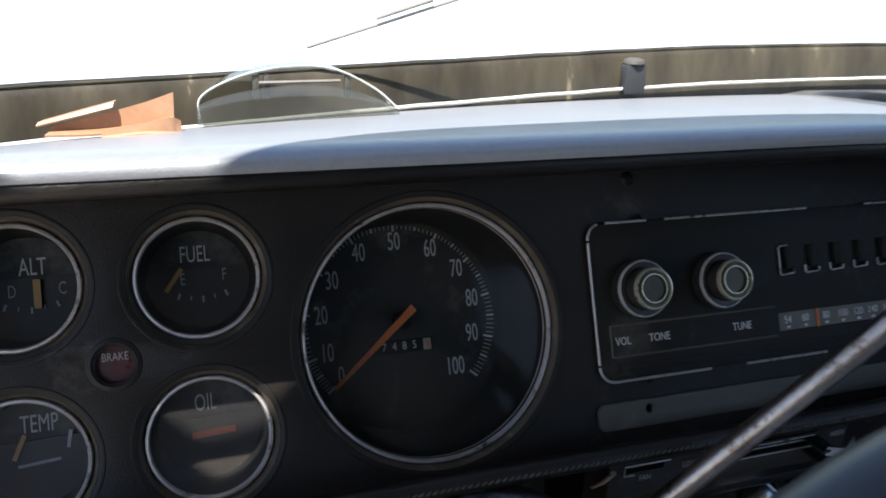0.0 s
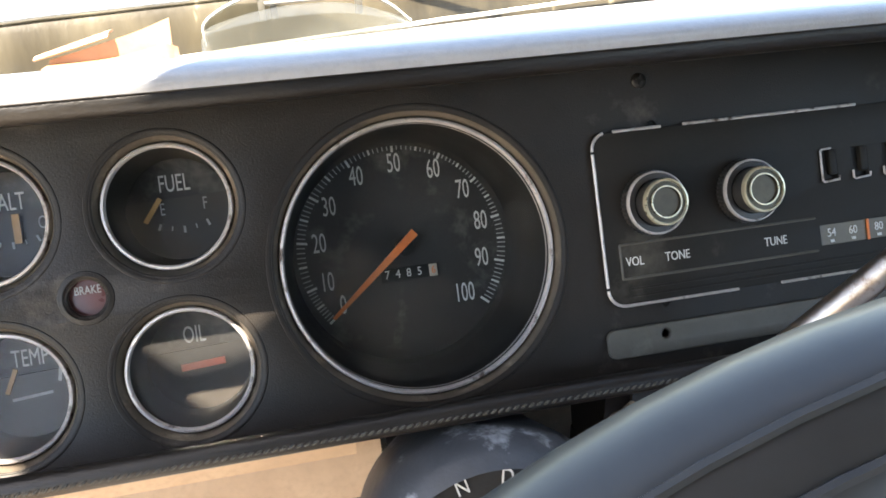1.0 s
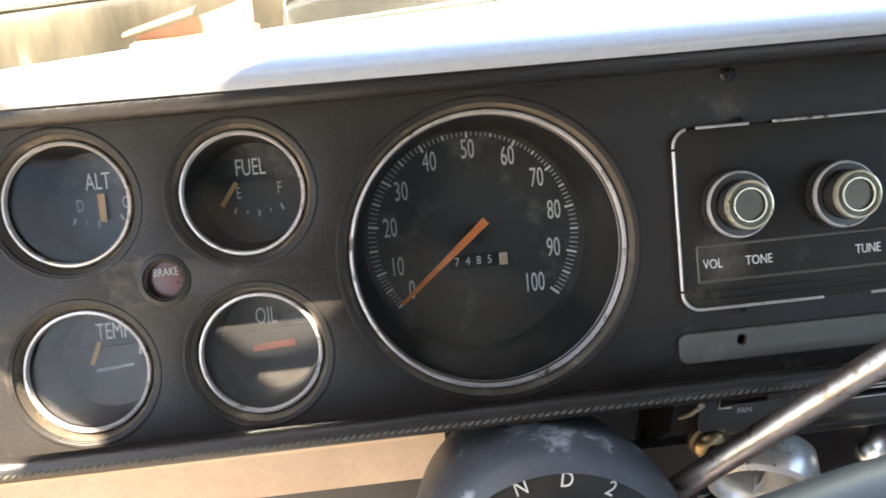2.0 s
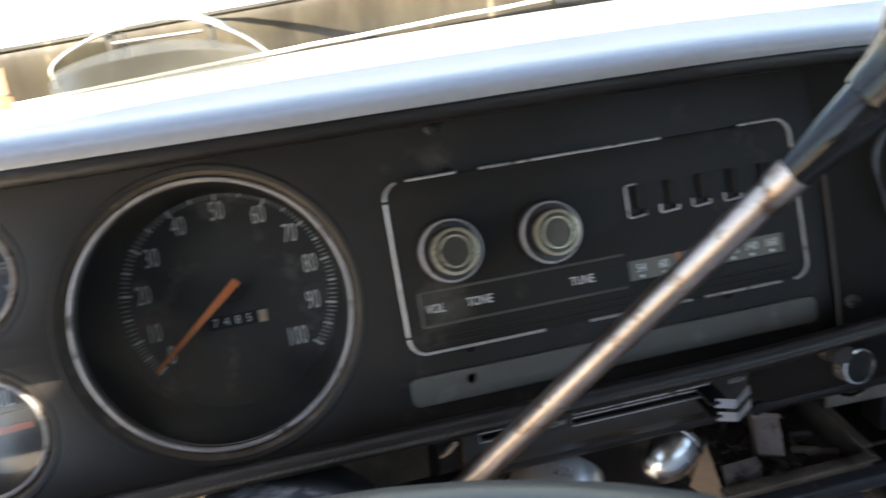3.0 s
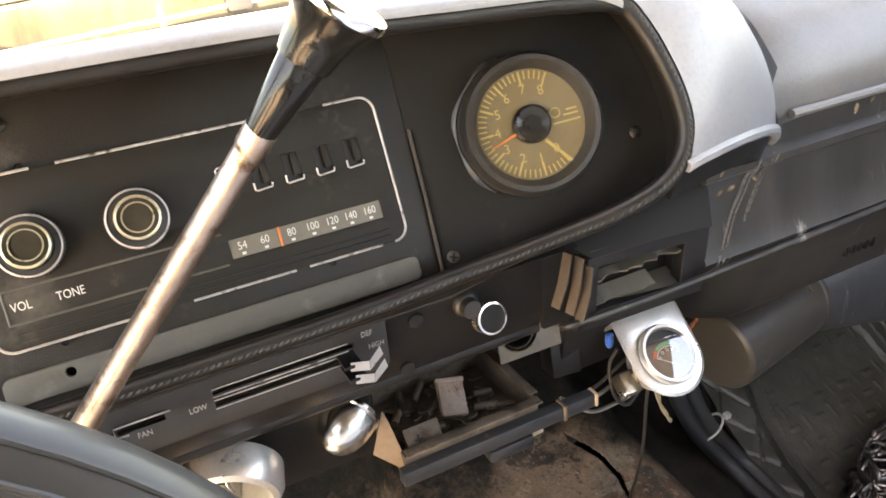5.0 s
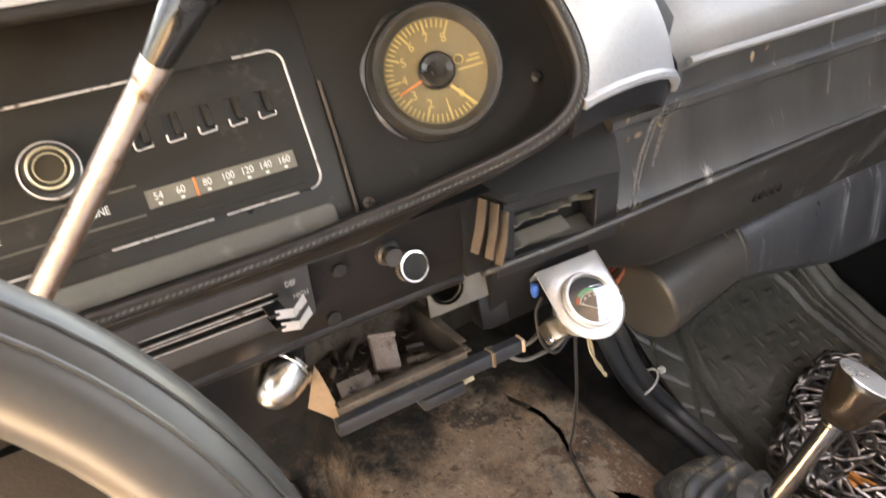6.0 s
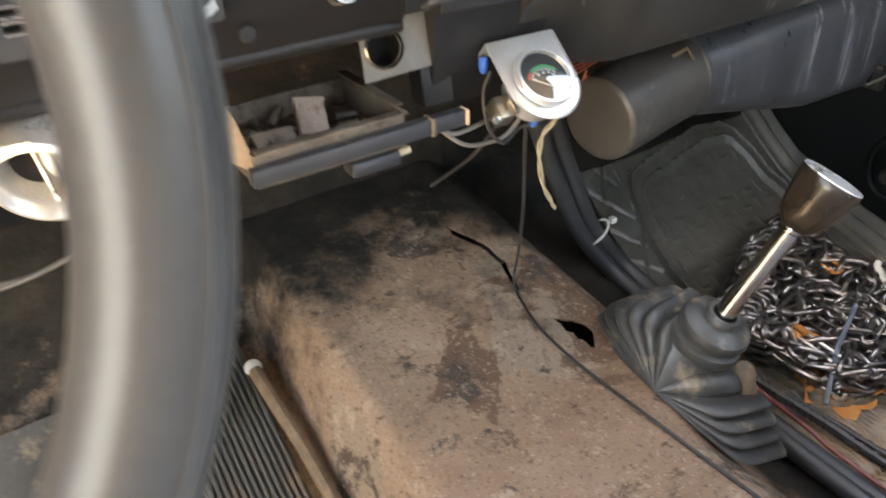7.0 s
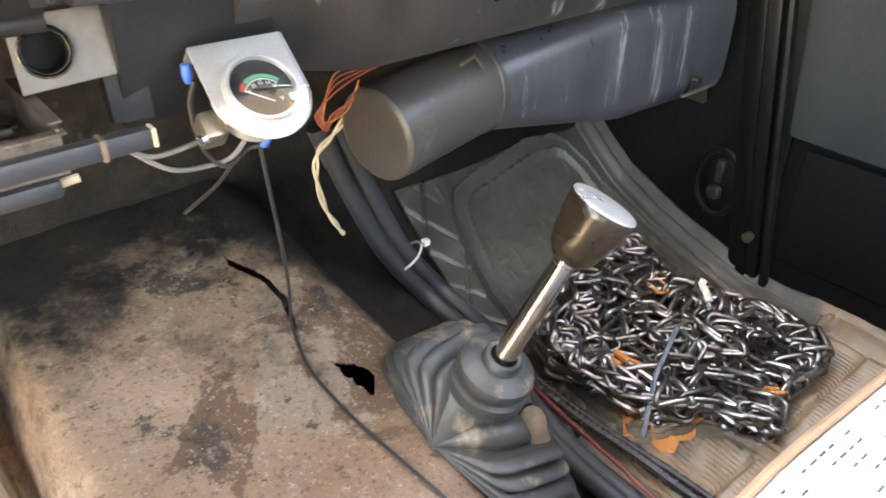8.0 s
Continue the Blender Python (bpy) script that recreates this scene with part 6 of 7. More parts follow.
box(bm, 0.399, 0.4025, 0.0170, 0.0290, 0.4570, 0.4710, 0.0008)
part("clip", bm, M_STUB, pb, "rusty clip")
bm = B()
box(bm, 0.335, 0.375, 0.022, 0.040, 0.440, 0.452, 0.003)
part("catch", bm, M_BARP, pb)
bm = B()
box(bm, 0.275, 0.385, 0.045, 0.120, 0.444, 0.4515, 0.003)
part("carrier", bm, M_STEEL, pb)
# cigar lighter bracket
lig = thing("lighter_socket", "bare metal bracket with a round empty lighter socket", "socket")
lgm = at(0.404, 0.075, 0.508) @ Matrix.Rotation(radians(-8), 4, "Z") @ Matrix.Rotation(radians(-12), 4, "X")
plate("bracket", [[(-0.026, -0.022), (0.050, -0.016), (0.046, 0.024), (-0.026, 0.022)], circle(-0.008, 0.001, 0.0135, 32)], 0.0025, M_SOCK, lig, 0.0, 0.0004, m=lgm)
bm = B()
lathe(bm, [(0.0155, 0.0), (0.0160, 0.0025), (0.0145, 0.004), (0.0135, 0.002), (0.0132, -0.004)], lgm @ at(-0.008, 0, 0.001) @ FACE, 32)
part("socket_rim", bm, M_SATIN, lig)
# the bore is coloured near-black to give the shade inside it
bm = B()
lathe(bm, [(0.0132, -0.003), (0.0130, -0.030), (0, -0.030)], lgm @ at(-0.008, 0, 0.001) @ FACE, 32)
part("socket_tube", bm, M_CUP, lig, "socket bore, its shade put into a near-black colour")
bm = B()
box(bm, 0.020, 0.046, 0.004, 0.03, -0.05, -0.015, 0.001, lgm)
part("rear_plate", bm, M_STEEL, lig)

# ---- voltmeter on its bracket ----
vt = Vector((0.507, 0.054, 0.5005))
vd = Vector((-0.02, -0.76, -0.65)).normalized()
vx = Vector((1, -0.02, -0.03))
vx = (vx - vd * vx.dot(vd)).normalized()
vnor = vx.cross(-vd).normalized()
if vnor.z < 0:
    vnor = -vnor
VM = Matrix((vx, -vnor, -vd)).transposed().to_4x4()
VM.translation = vt
vol = thing("voltmeter", "chrome two-inch voltmeter hung in a shiny steel bracket", "gauge", VM)
cz_ = -0.040
hoodpts = [(-0.033, 0.0), (0.033, 0.0), (0.0335, cz_)]
hoodpts += [(0.0335 * math.cos(radians(a)), cz_ + 0.0335 * math.sin(radians(a))) for a in range(-5, -180, -10)] + [(-0.0335, cz_)]
plate("bracket", [hoodpts, circle(0, cz_, 0.0232, 48)], 0.0022, M_BRACKET, vol, 0.0, 0.0006, "shiny steel bracket")
bm = B()
box(bm, -0.033, 0.033, 0.0, 0.018, -0.0012, 0.0008)
part("bracket_flange", bm, M_BRACKET, vol)
bm = B()
tube(bm, [Vector((x * 1.0, 0.001, z)) for x, z in hoodpts[1:]] , 0.0016, 6)
part("bracket_edge", bm, M_BRACKET, vol)
bm = B()
lathe(bm, [(0.0262, -0.030), (0.0262, 0.001), (0.0295, 0.002), (0.0298, 0.005), (0.0280, 0.0085), (0.0255, 0.0085), (0.0240, 0.0050)], at(0, 0, cz_) @ FACE, 56)
part("bezel", bm, M_BRACKET, vol, "stepped chrome bezel")
bm = B()
lathe(bm, [(0.0255, -0.002), (0.0255, -0.032), (0.020, -0.034), (0, -0.034)], at(0, 0, cz_) @ FACE, 40)
part("can", bm, M_GALV, vol, "brass-toned steel can")
bm = B()
lathe(bm, [(0.0242, 0.0045), (0, 0.0045)], at(0, 0, cz_) @ FACE, 40)
vf = part("dial", bm, M_VFACE, vol)


def arc(name, mat, parent, c, r, a0, a1, w, y):
    bm = B()
    n = 12
    rows = [[(c[0] + rr * math.cos(radians(a0 + (a1 - a0) * k / n)), y, c[1] + rr * math.sin(radians(a0 + (a1 - a0) * k / n))) for k in range(n + 1)] for rr in (r - w / 2, r + w / 2)]
    loft(bm, rows)
    return part(name, bm, mat, parent, smooth=False)


cc = (0.0, cz_ - 0.009)
arc("red_band", M_ARCR, vf, cc, 0.0190, 128, 152, 0.0034, -0.0050)
arc("green_band", M_ARCG, vf, cc, 0.0190, 40, 126, 0.0034, -0.0050)
arc("scale_line", M_WHITE, vf, cc, 0.0163, 38, 152, 0.0008, -0.0050)
for tx, a in (("8", 146), ("10", 118), ("12", 90), ("14", 64), ("16", 42)):
    lettering("numeral", tx, 0.0048, M_WHITE, vf, at(cc[0] + 0.0130 * math.cos(radians(a)), -0.0052, cc[1] + 0.0130 * math.sin(radians(a))), 0.8)
bar("needle", M_WHITE, vf, (0.004, cz_ - 0.0135), (-0.015, cz_ - 0.0005), 0.0008, -0.0060)
lettering("unit", "V", 0.0055, M_WHITE, vf, at(0.011, -0.0052, cz_ - 0.012), 0.9)
bm = B()
lathe(bm, [(0.0250, 0.0080), (0.016, 0.0092), (0, 0.0098)], at(0, 0, cz_) @ FACE, 40)
vgls = part("glass", bm, M_VGLASS, vol)
vgls.visible_shadow = False
for ob_ in vol.children:
    if ob_.name.split(".")[0] in ("bezel", "can", "dial", "glass"):
        ob_.matrix_local = at(0, 0, cz_) @ Matrix.Scale(0.88, 4) @ at(0, 0, -cz_)
bm = B()
box(bm, -0.042, -0.026, 0.012, 0.030, cz_ - 0.018, cz_ + 0.002, 0.003)
part("lamp_holder", bm, M_GALV, vol)
bm = B()
cyl(bm, (-0.045, 0.018, cz_ - 0.016), (-0.030, 0.018, cz_ - 0.010), 0.004, 0.004, 12)
part("terminal", bm, M_SATIN, vol)


def wire(name, label, pts, r, mat, cat="wire", n=8):
    t = thing(name, label, cat)
    part("strand", tube(B(), spline(pts, n), r, 7), mat, t)
    return t


def crimp(parent_pt, d, label="blue crimp connector on a black wire"):
    t = thing("crimp_connector", label, "connector", group="blue connectors")
    a = Vector(parent_pt)
    part("sleeve", lathe(B(), [(0.001, 0.0), (0.0035, 0.001), (0.0038, 0.008), (0.0030, 0.012), (0.0015, 0.014)], axis_m(a, a + Vector(d)), 12), M_BLUE, t)
    return t


vb = VM @ Vector((0, 0.034, cz_))
crimp(VM @ Vector((-0.036, 0.006, -0.006)), (0, 0.0, -1))
crimp(vb + Vector((0.012, -0.006, -0.010)), (-0.5, 0.2, -1))
wire("wire", "thin black wire from the voltmeter to the terminal", [VM @ Vector((-0.036, 0.006, -0.020)), (0.467, 0.048, 0.465), (0.470, 0.045, 0.435), (0.485, 0.045, 0.418), (0.505, 0.05, 0.424), vb + Vector((0.010, -0.006, -0.022))], 0.0016, M_WIRE)
wire("wire", "looped grey wires behind the voltmeter", [(0.418, 0.040, 0.452), (0.435, 0.045, 0.440), (0.460, 0.05, 0.438), (0.485, 0.055, 0.440), vb + Vector((-0.01, 0.0, 0.0))], 0.0018, M_WIREG)
wire("wire", "looped grey wires behind the voltmeter", [(0.415, 0.045, 0.455), (0.445, 0.045, 0.428), (0.475, 0.05, 0.420), (0.492, 0.05, 0.422), vb + Vector((0.0, 0.0, -0.01))], 0.0018, M_WIREG)
down = [(0.556, 0.118), (0.545, 0.086), (0.538, 0.055), (0.538, 0.005), (0.542, -0.045), (0.546, -0.10), (0.552, -0.16), (0.556, -0.24)]
wire("hanging_wire", "thin black wire hanging down onto the tunnel", [vb + Vector((0.004, 0.0, 0.0)), (0.520, 0.06, 0.40), (0.536, 0.08, 0.32), (0.551, 0.105, 0.25)] + [(x, y, floor_z(x, y) + 0.003) for x, y in down], 0.0017, M_WIRE)
wire("hanging_wire", "dark wire hanging from the voltmeter's back", [vb + Vector((0.02, 0.01, 0.01)), (0.535, 0.10, 0.42), (0.52, 0.14, 0.36), (0.50, 0.19, 0.31)], 0.0018, M_WIRE)
tw = thing("twisted_wire", "two pale twisted tan wires hanging below the duct", "wire")
for s_ in (0, 1):
    pts = []
    for k, p in enumerate(spline([(0.665, 0.150, 0.392), (0.643, 0.155, 0.363), (0.624, 0.157, 0.347), (0.619, 0.157, 0.324), (0.626, 0.157, 0.286), (0.640, 0.157, 0.258), (0.646, 0.157, 0.248)], 6)):
        a = k * 0.55 + math.pi * s_
        w_ = 0.0026 * math.exp(-k / 60)
        pts.append(p + Vector((math.cos(a) * w_, math.sin(a) * w_, 0)))
    part("strand", tube(B(), pts, 0.0016, 6), M_WIRET, tw)
for k, (mt, dz) in enumerate(((M_WIRER, 0.0), (M_WIRER, 0.005), (M_WIRER, -0.006), (M_WIREO, 0.010))):
    wire("harness_wire", "loose red and orange harness wires beside the duct", [(0.690, 0.120, 0.436 + dz * 0.3), (0.655, 0.125, 0.428 + dz * 0.5), (0.628, 0.128, 0.419 + dz), (0.611 + dz * 0.5, 0.13, 0.396), (0.618, 0.13, 0.382 + dz * 0.5), (0.632 + dz, 0.132, 0.392), (0.655, 0.130, 0.408 + dz)], 0.0008, mt)
stub = thing("wire_stub", "pale ragged wire stub below the pull bar", "wire")
part("strand", tube(B(), spline([(0.372, 0.030, 0.4455), (0.378, 0.030, 0.4465), (0.386, 0.03, 0.447)], 6), 0.0028, 7), M_WIRET, stub)
# ---- heater duct under the passenger dash ----
du = thing("heater_duct", "grey-black plastic heater duct under the passenger dash", "duct")
c0, c1 = Vector((0.654, 0.108, 0.371)), Vector((0.80, 0.135, 0.378))
bm = B()
dm_ = axis_m(c0, c1)
lathe(bm, [(0.0, 0.0008), (0.038, 0.0004), (0.042, 0.0012), (0.0445, 0.004), (0.0455, 0.02), (0.0465, (c1 - c0).length)], dm_, 48)
part("round_barrel", bm, M_DUCT, du)
bm = B()
rows = []
for k in range(17):
    f = k / 16
    x = 0.795 + (WALL_X - 0.05 - 0.795) * f
    row = []
    for j in range(33):
        a = 2 * math.pi * j / 32
        ca, sa = math.cos(a), math.sin(a)
        e = 1.0 - 0.55 * min(1, f * 2.2)
        rr_ = 0.047 + 0.012 * min(1, f * 2)
        row.append((x, 0.137 + rr_ * (abs(ca) ** e) * (1 if ca > 0 else -1), 0.378 - 0.012 * f + (rr_ + 0.012 * min(1, 2 * f)) * (abs(sa) ** e) * (1 if sa > 0 else -1)))
    rows.append(row)
loft(bm, rows)
part("box_section", bm, M_BOXS, du, "scratched black box section")
bm = B()
tube(bm, [(0.797, 0.137 + 0.0485 * math.cos(a), 0.378 + 0.0485 * math.sin(a)) for a in (2 * math.pi * k / 32 for k in range(32))], 0.0022, 6, closed=True)
part("joint_ring", bm, M_DUCT, du)
bm = B()
tube(bm, [(0.752, 0.105, 0.418), (0.765, 0.098, 0.426), (0.772, 0.094, 0.414)], 0.004, 6, flat=0.4)
part("tab", bm, M_STUB, du, "brown torn tab")
bm = B()
box(bm, 1.08, 1.15, 0.066, 0.070, 0.318, 0.3215, 0.001)
part("scratch_strip", bm, M_GREY, du)
bm = B()
cyl(bm, (1.112, 0.074, 0.333), (1.112, 0.066, 0.333), 0.006, 0.004, 12)
part("bolt", bm, M_LIP, du)
# embossed mark on the lower panel, too worn to read
em = thing("embossed_mark", "worn embossed mark on the lower panel", "mark")
for k in range(5):
    part("bar", box(B(), 0.722 + 0.009 * k, 0.727 + 0.009 * k, 0.028, 0.034, 0.497, 0.516, 0.001), M_STEEL, em)

# ---- floor shifter ----
fs = thing("floor_shifter", "floor shift lever with a chrome rod and a ribbed rubber boot", "lever")
HN, HF = Vector((0.572, -0.076, 0.182)), Vector((0.700, -0.062, 0.120))


def hoop(n, f, groove, r_in):
    """One rib: up the near side from the hinge, across the top and down the far side, with round shoulders."""
    n = Vector(n) + (HN - Vector(n)) * groove + Vector((groove * 0.030, 0, 0))
    f = Vector(f) + (HF - Vector(f)) * groove
    legs = [HN, HN.lerp(n, 0.35), HN.lerp(n, 1 - r_in)]
    for k in range(1, 7):
        t = k / 6
        p0, p2 = HN.lerp(n, 1 - r_in), n.lerp(f, r_in * 1.3)
        legs.append(p0 * (1 - t) ** 2 + n * 2 * t * (1 - t) + p2 * t * t)
    legs.append(n.lerp(f, 0.5))
    for k in range(7):
        t = k / 6
        p0, p2 = n.lerp(f, 1 - r_in * 0.9), f.lerp(HF, r_in)
        legs.append(p0 * (1 - t) ** 2 + f * 2 * t * (1 - t) + p2 * t * t)
    return legs + [HF]


def bellows(name, a0, a1, folds, depth, near, far, r_in=0.26, label="dusty grey-black ribbed rubber bellows"):
    """Ribs fanned about a hinge line across the tunnel, like a pram's hood."""
    rows = []
    count_ = max(8, folds * 10)
    for k in range(count_ + 1):
        f = k / count_
        a = radians(a0 + (a1 - a0) * f)
        groove = depth * (1 - abs(math.sin(math.pi * folds * f)) ** 0.7) * (0.88 + 0.24 * noise.noise(Vector((f * 9, folds, 2.0))))
        rows.append(hoop(near(a, f), far(a, f), groove, r_in))
    bm = B()
    loft(bm, rows)
    return part(name, bm, M_RUBBER, fs, label)


bellows("boot_front", -4, 88, 7, 0.30,
        lambda a, f: (0.590, -0.076 + 0.114 * math.cos(a), 0.178 + 0.068 * math.sin(a)),
        lambda a, f: (0.684, -0.062 + 0.108 * math.cos(a), 0.150 + 0.086 * math.sin(a)))
bellows("boot_saddle", 84, 122, 1, 0.05,
        lambda a, f: (0.600 + 0.012 * f, -0.076 + 0.056 * math.cos(a), 0.178 + (0.064 - 0.022 * f) * math.sin(a)),
        lambda a, f: (0.680 - 0.012 * f, -0.062 + 0.070 * math.cos(a), 0.150 + (0.080 - 0.030 * f) * math.sin(a)), 0.2)
bellows("boot_middle_fold", 122, 178, 1, 0.30,
        lambda a, f: (0.606, -0.078 + 0.042 * math.cos(a), 0.176 + 0.044 * math.sin(a)),
        lambda a, f: (0.652, -0.076 + 0.050 * math.cos(a), 0.160 + 0.050 * math.sin(a)), 0.4)
bellows("boot_rear", 0, 40, 4, 0.22,
        lambda a, f: (0.592 + 0.004 * f, -0.131 - 0.040 * f, 0.190 - 0.050 * f),
        lambda a, f: (0.668 + 0.004 * f, -0.139 - 0.034 * f, 0.172 - 0.062 * f), 0.22)
# the flat top of the rear lobe, on which the stub stands
bm = B()
loft(bm, [hoop((0.592, -0.131, 0.190), (0.668, -0.139, 0.172), 0.115 + 0.11 * k, 0.22) for k in range(6)])
part("boot_rear_top", bm, M_RUBBER, fs)
fr0, fr1 = Vector((0.630, -0.090, 0.248)), Vector((0.666, -0.118, 0.352))
bm = B()
lathe(bm, [(0.046, -0.062), (0.041, -0.050), (0.034, -0.040), (0.027, -0.034)], axis_m(fr0 + Vector((0.006, 0.004, -0.002)), fr0 + Vector((0.0195, -0.032, 0.099))), 32)
part("boot_neck", bm, M_RUBBER, fs)
bm = B()
lathe(bm, [(0.026, -0.037), (0.0330, -0.031), (0.0350, -0.025), (0.0335, -0.0195), (0.0288, -0.0170), (0.0284, -0.0155), (0.0325, -0.0125), (0.0338, -0.0070), (0.0322, -0.0018), (0.0270, 0.0015), (0.0185, 0.0028), (0.0166, 0.0035), (0.0166, 0.0095), (0.0146, 0.0122), (0.0118, 0.0118), (0.011, 0.002)], axis_m(fr0, fr0 + Vector((0.016, -0.034, 0.101))), 36)
part("boot_collar", bm, M_RUBBER, fs)
bm = B()
cyl(bm, fr0, fr1, 0.0098, 0.0092, 24)
part("rod", bm, M_CHROME, fs, "bright worn chrome rod")
bm = B()
fd = (fr1 - fr0).normalized()
lathe(bm, [(0.0092, -0.003), (0.0100, -0.001), (0.0092, 0.003), (0.006, 0.005)], axis_m(fr1 - fd * 0.004, fr1), 20)
part("collar_nut", bm, M_CHROME, fs)
kdirf = Vector((0.0205, -0.0110, 0.0410)).normalized()
km_ = axis_m(fr1 - fd * 0.004, fr1 - fd * 0.004 + kdirf)
bm = B()
lathe(bm, [(0.0075, 0.0), (0.0135, 0.002), (0.0190, 0.009), (0.0222, 0.020), (0.0248, 0.033), (0.0268, 0.044), (0.0273, 0.049), (0.0266, 0.0508)], km_, 40)
kb = part("knob", bm, surf("brown_black_knob", (0.018, 0.012, 0.008), (0.032, 0.021, 0.014), 0.24, scale=20, fine=300), fs, "brown-black tapered knob")
bm = B()
lathe(bm, [(0.0264, 0.0504), (0.0260, 0.0520), (0.013, 0.0534), (0, 0.0538)], km_, 40)
part("cap", bm, M_BRACKET, kb, "silver knob cap")
bm = B()
lathe(bm, [(0.0130, 0.0), (0.0112, 0.018), (0.0118, 0.026), (0.0100, 0.034), (0.0065, 0.038), (0, 0.039)], axis_m((0.660, -0.112, 0.160), (0.652, -0.110, 0.200)), 20)
part("tan_plug", bm, M_STUB, fs, "tan exposed lever stub")

# ---- hoses down the firewall ----
for k, dx in enumerate((-0.004, 0.019)):
    hs = thing("hose", "black rubber hose running down beside the tunnel", "hose", group="hoses")
    pts = [(0.662 + dx, 0.215, 0.345), (0.700 + dx, 0.215, 0.25), (0.748 + dx, 0.215, 0.150), (0.795 + dx, 0.190, 0.078), (0.808 + dx, 0.10, 0.045), (0.779 + dx * 0.6, -0.02, 0.028), (0.770 + dx * 0.6, -0.14, 0.022), (0.768 + dx * 0.6, -0.5, 0.02)]
    part("pipe", tube(B(), spline(pts, 10), 0.0112, 14), M_HOSE, hs)
    part("end_cuff", tube(B(), spline(pts, 10)[:6], 0.0126, 14), M_HOSE, hs)
zt = thing("zip_tie", "pale plastic zip tie round two hoses", "tie")
zc, zd = Vector((0.764, 0.213, 0.141)), Vector((0.55, 0.0, -0.83)).normalized()
zs = zd.cross(Vector((0, 1, 0))).normalized()
part("strap", tube(B(), [zc + (zs * 0.0235 * math.cos(a)) + Vector((0.006, 0, 0)) + Vector((0, 1, 0)) * 0.0138 * math.sin(a) for a in (2 * math.pi * k / 24 for k in range(24))], 0.0018, 6, closed=True), M_TIE, zt)
part("head", box(B(), zc.x + 0.024, zc.x + 0.033, zc.y - 0.012, zc.y - 0.004, zc.z + 0.012, zc.z + 0.02, 0.001), M_TIE, zt)
for k, (mt, path, r_) in enumerate(((M_WIRE, [(0.820, 0.085, 0.050), (0.817, 0.040, 0.036), (0.820, -0.043, 0.030), (0.826, -0.122, 0.028), (0.830, -0.2, 0.024), (0.84, -0.6, 0.02)], 0.0055),
                                   (M_CABLER, [(0.808, 0.085, 0.055), (0.804, 0.015, 0.044), (0.798, -0.055, 0.040), (0.793, -0.120, 0.038), (0.792, -0.2, 0.03), (0.79, -0.6, 0.02)], 0.0026),
                                   (M_WIRE, [(0.83, 0.085, 0.048), (0.829, 0.040, 0.032), (0.833, -0.043, 0.024), (0.840, -0.122, 0.022), (0.846, -0.2, 0.02), (0.855, -0.6, 0.02)], 0.004))):
    cb = thing("floor_cable", "dark red insulated cable on the floor" if mt is M_CABLER else "black ribbed cable on the floor", "cable", group="floor cables")
    pts = spline(path, 10)
    part("core", tube(B(), pts, r_, 8), mt, cb)
    if mt is M_WIRE:
        for a, b in zip(pts, pts[1:]):
            if a.y > -0.30:
                part("rib", tube(B(), [a, a + (b - a).normalized() * 0.004], r_ * 1.22, 8), M_WIRE, cb)

# ---- passenger floor mat ----
TRAY = [(0.868, -0.085), (0.868, 0.06), (0.876, 0.150), (0.890, 0.215), (0.905, 0.262), (0.916, 0.280), (0.940, 0.289), (1.076, 0.306), (1.128, 0.304), (1.146, 0.292), (1.158, 0.262), (1.168, 0.160), (1.174, 0.060), (1.174, -0.020), (1.168, -0.118)]
BAR = [(1.168, -0.118), (1.190, -0.120), (1.222, -0.142), (1.224, -0.45)]
HEEL = [(0.868, -0.085), (0.878, -0.106), (0.922, -0.124), (0.950, -0.150), (0.958, -0.190), (0.962, -0.45)]


def off_line(line, x, y):
    """Distance of a place from a broken line."""
    best = 9.0
    for (x0, y0), (x1, y1) in zip(line, line[1:]):
        dx, dy = x1 - x0, y1 - y0
        t = max(0.0, min(1.0, ((x - x0) * dx + (y - y0) * dy) / (dx * dx + dy * dy)))
        best = min(best, math.hypot(x - x0 - t * dx, y - y0 - t * dy))
    return best


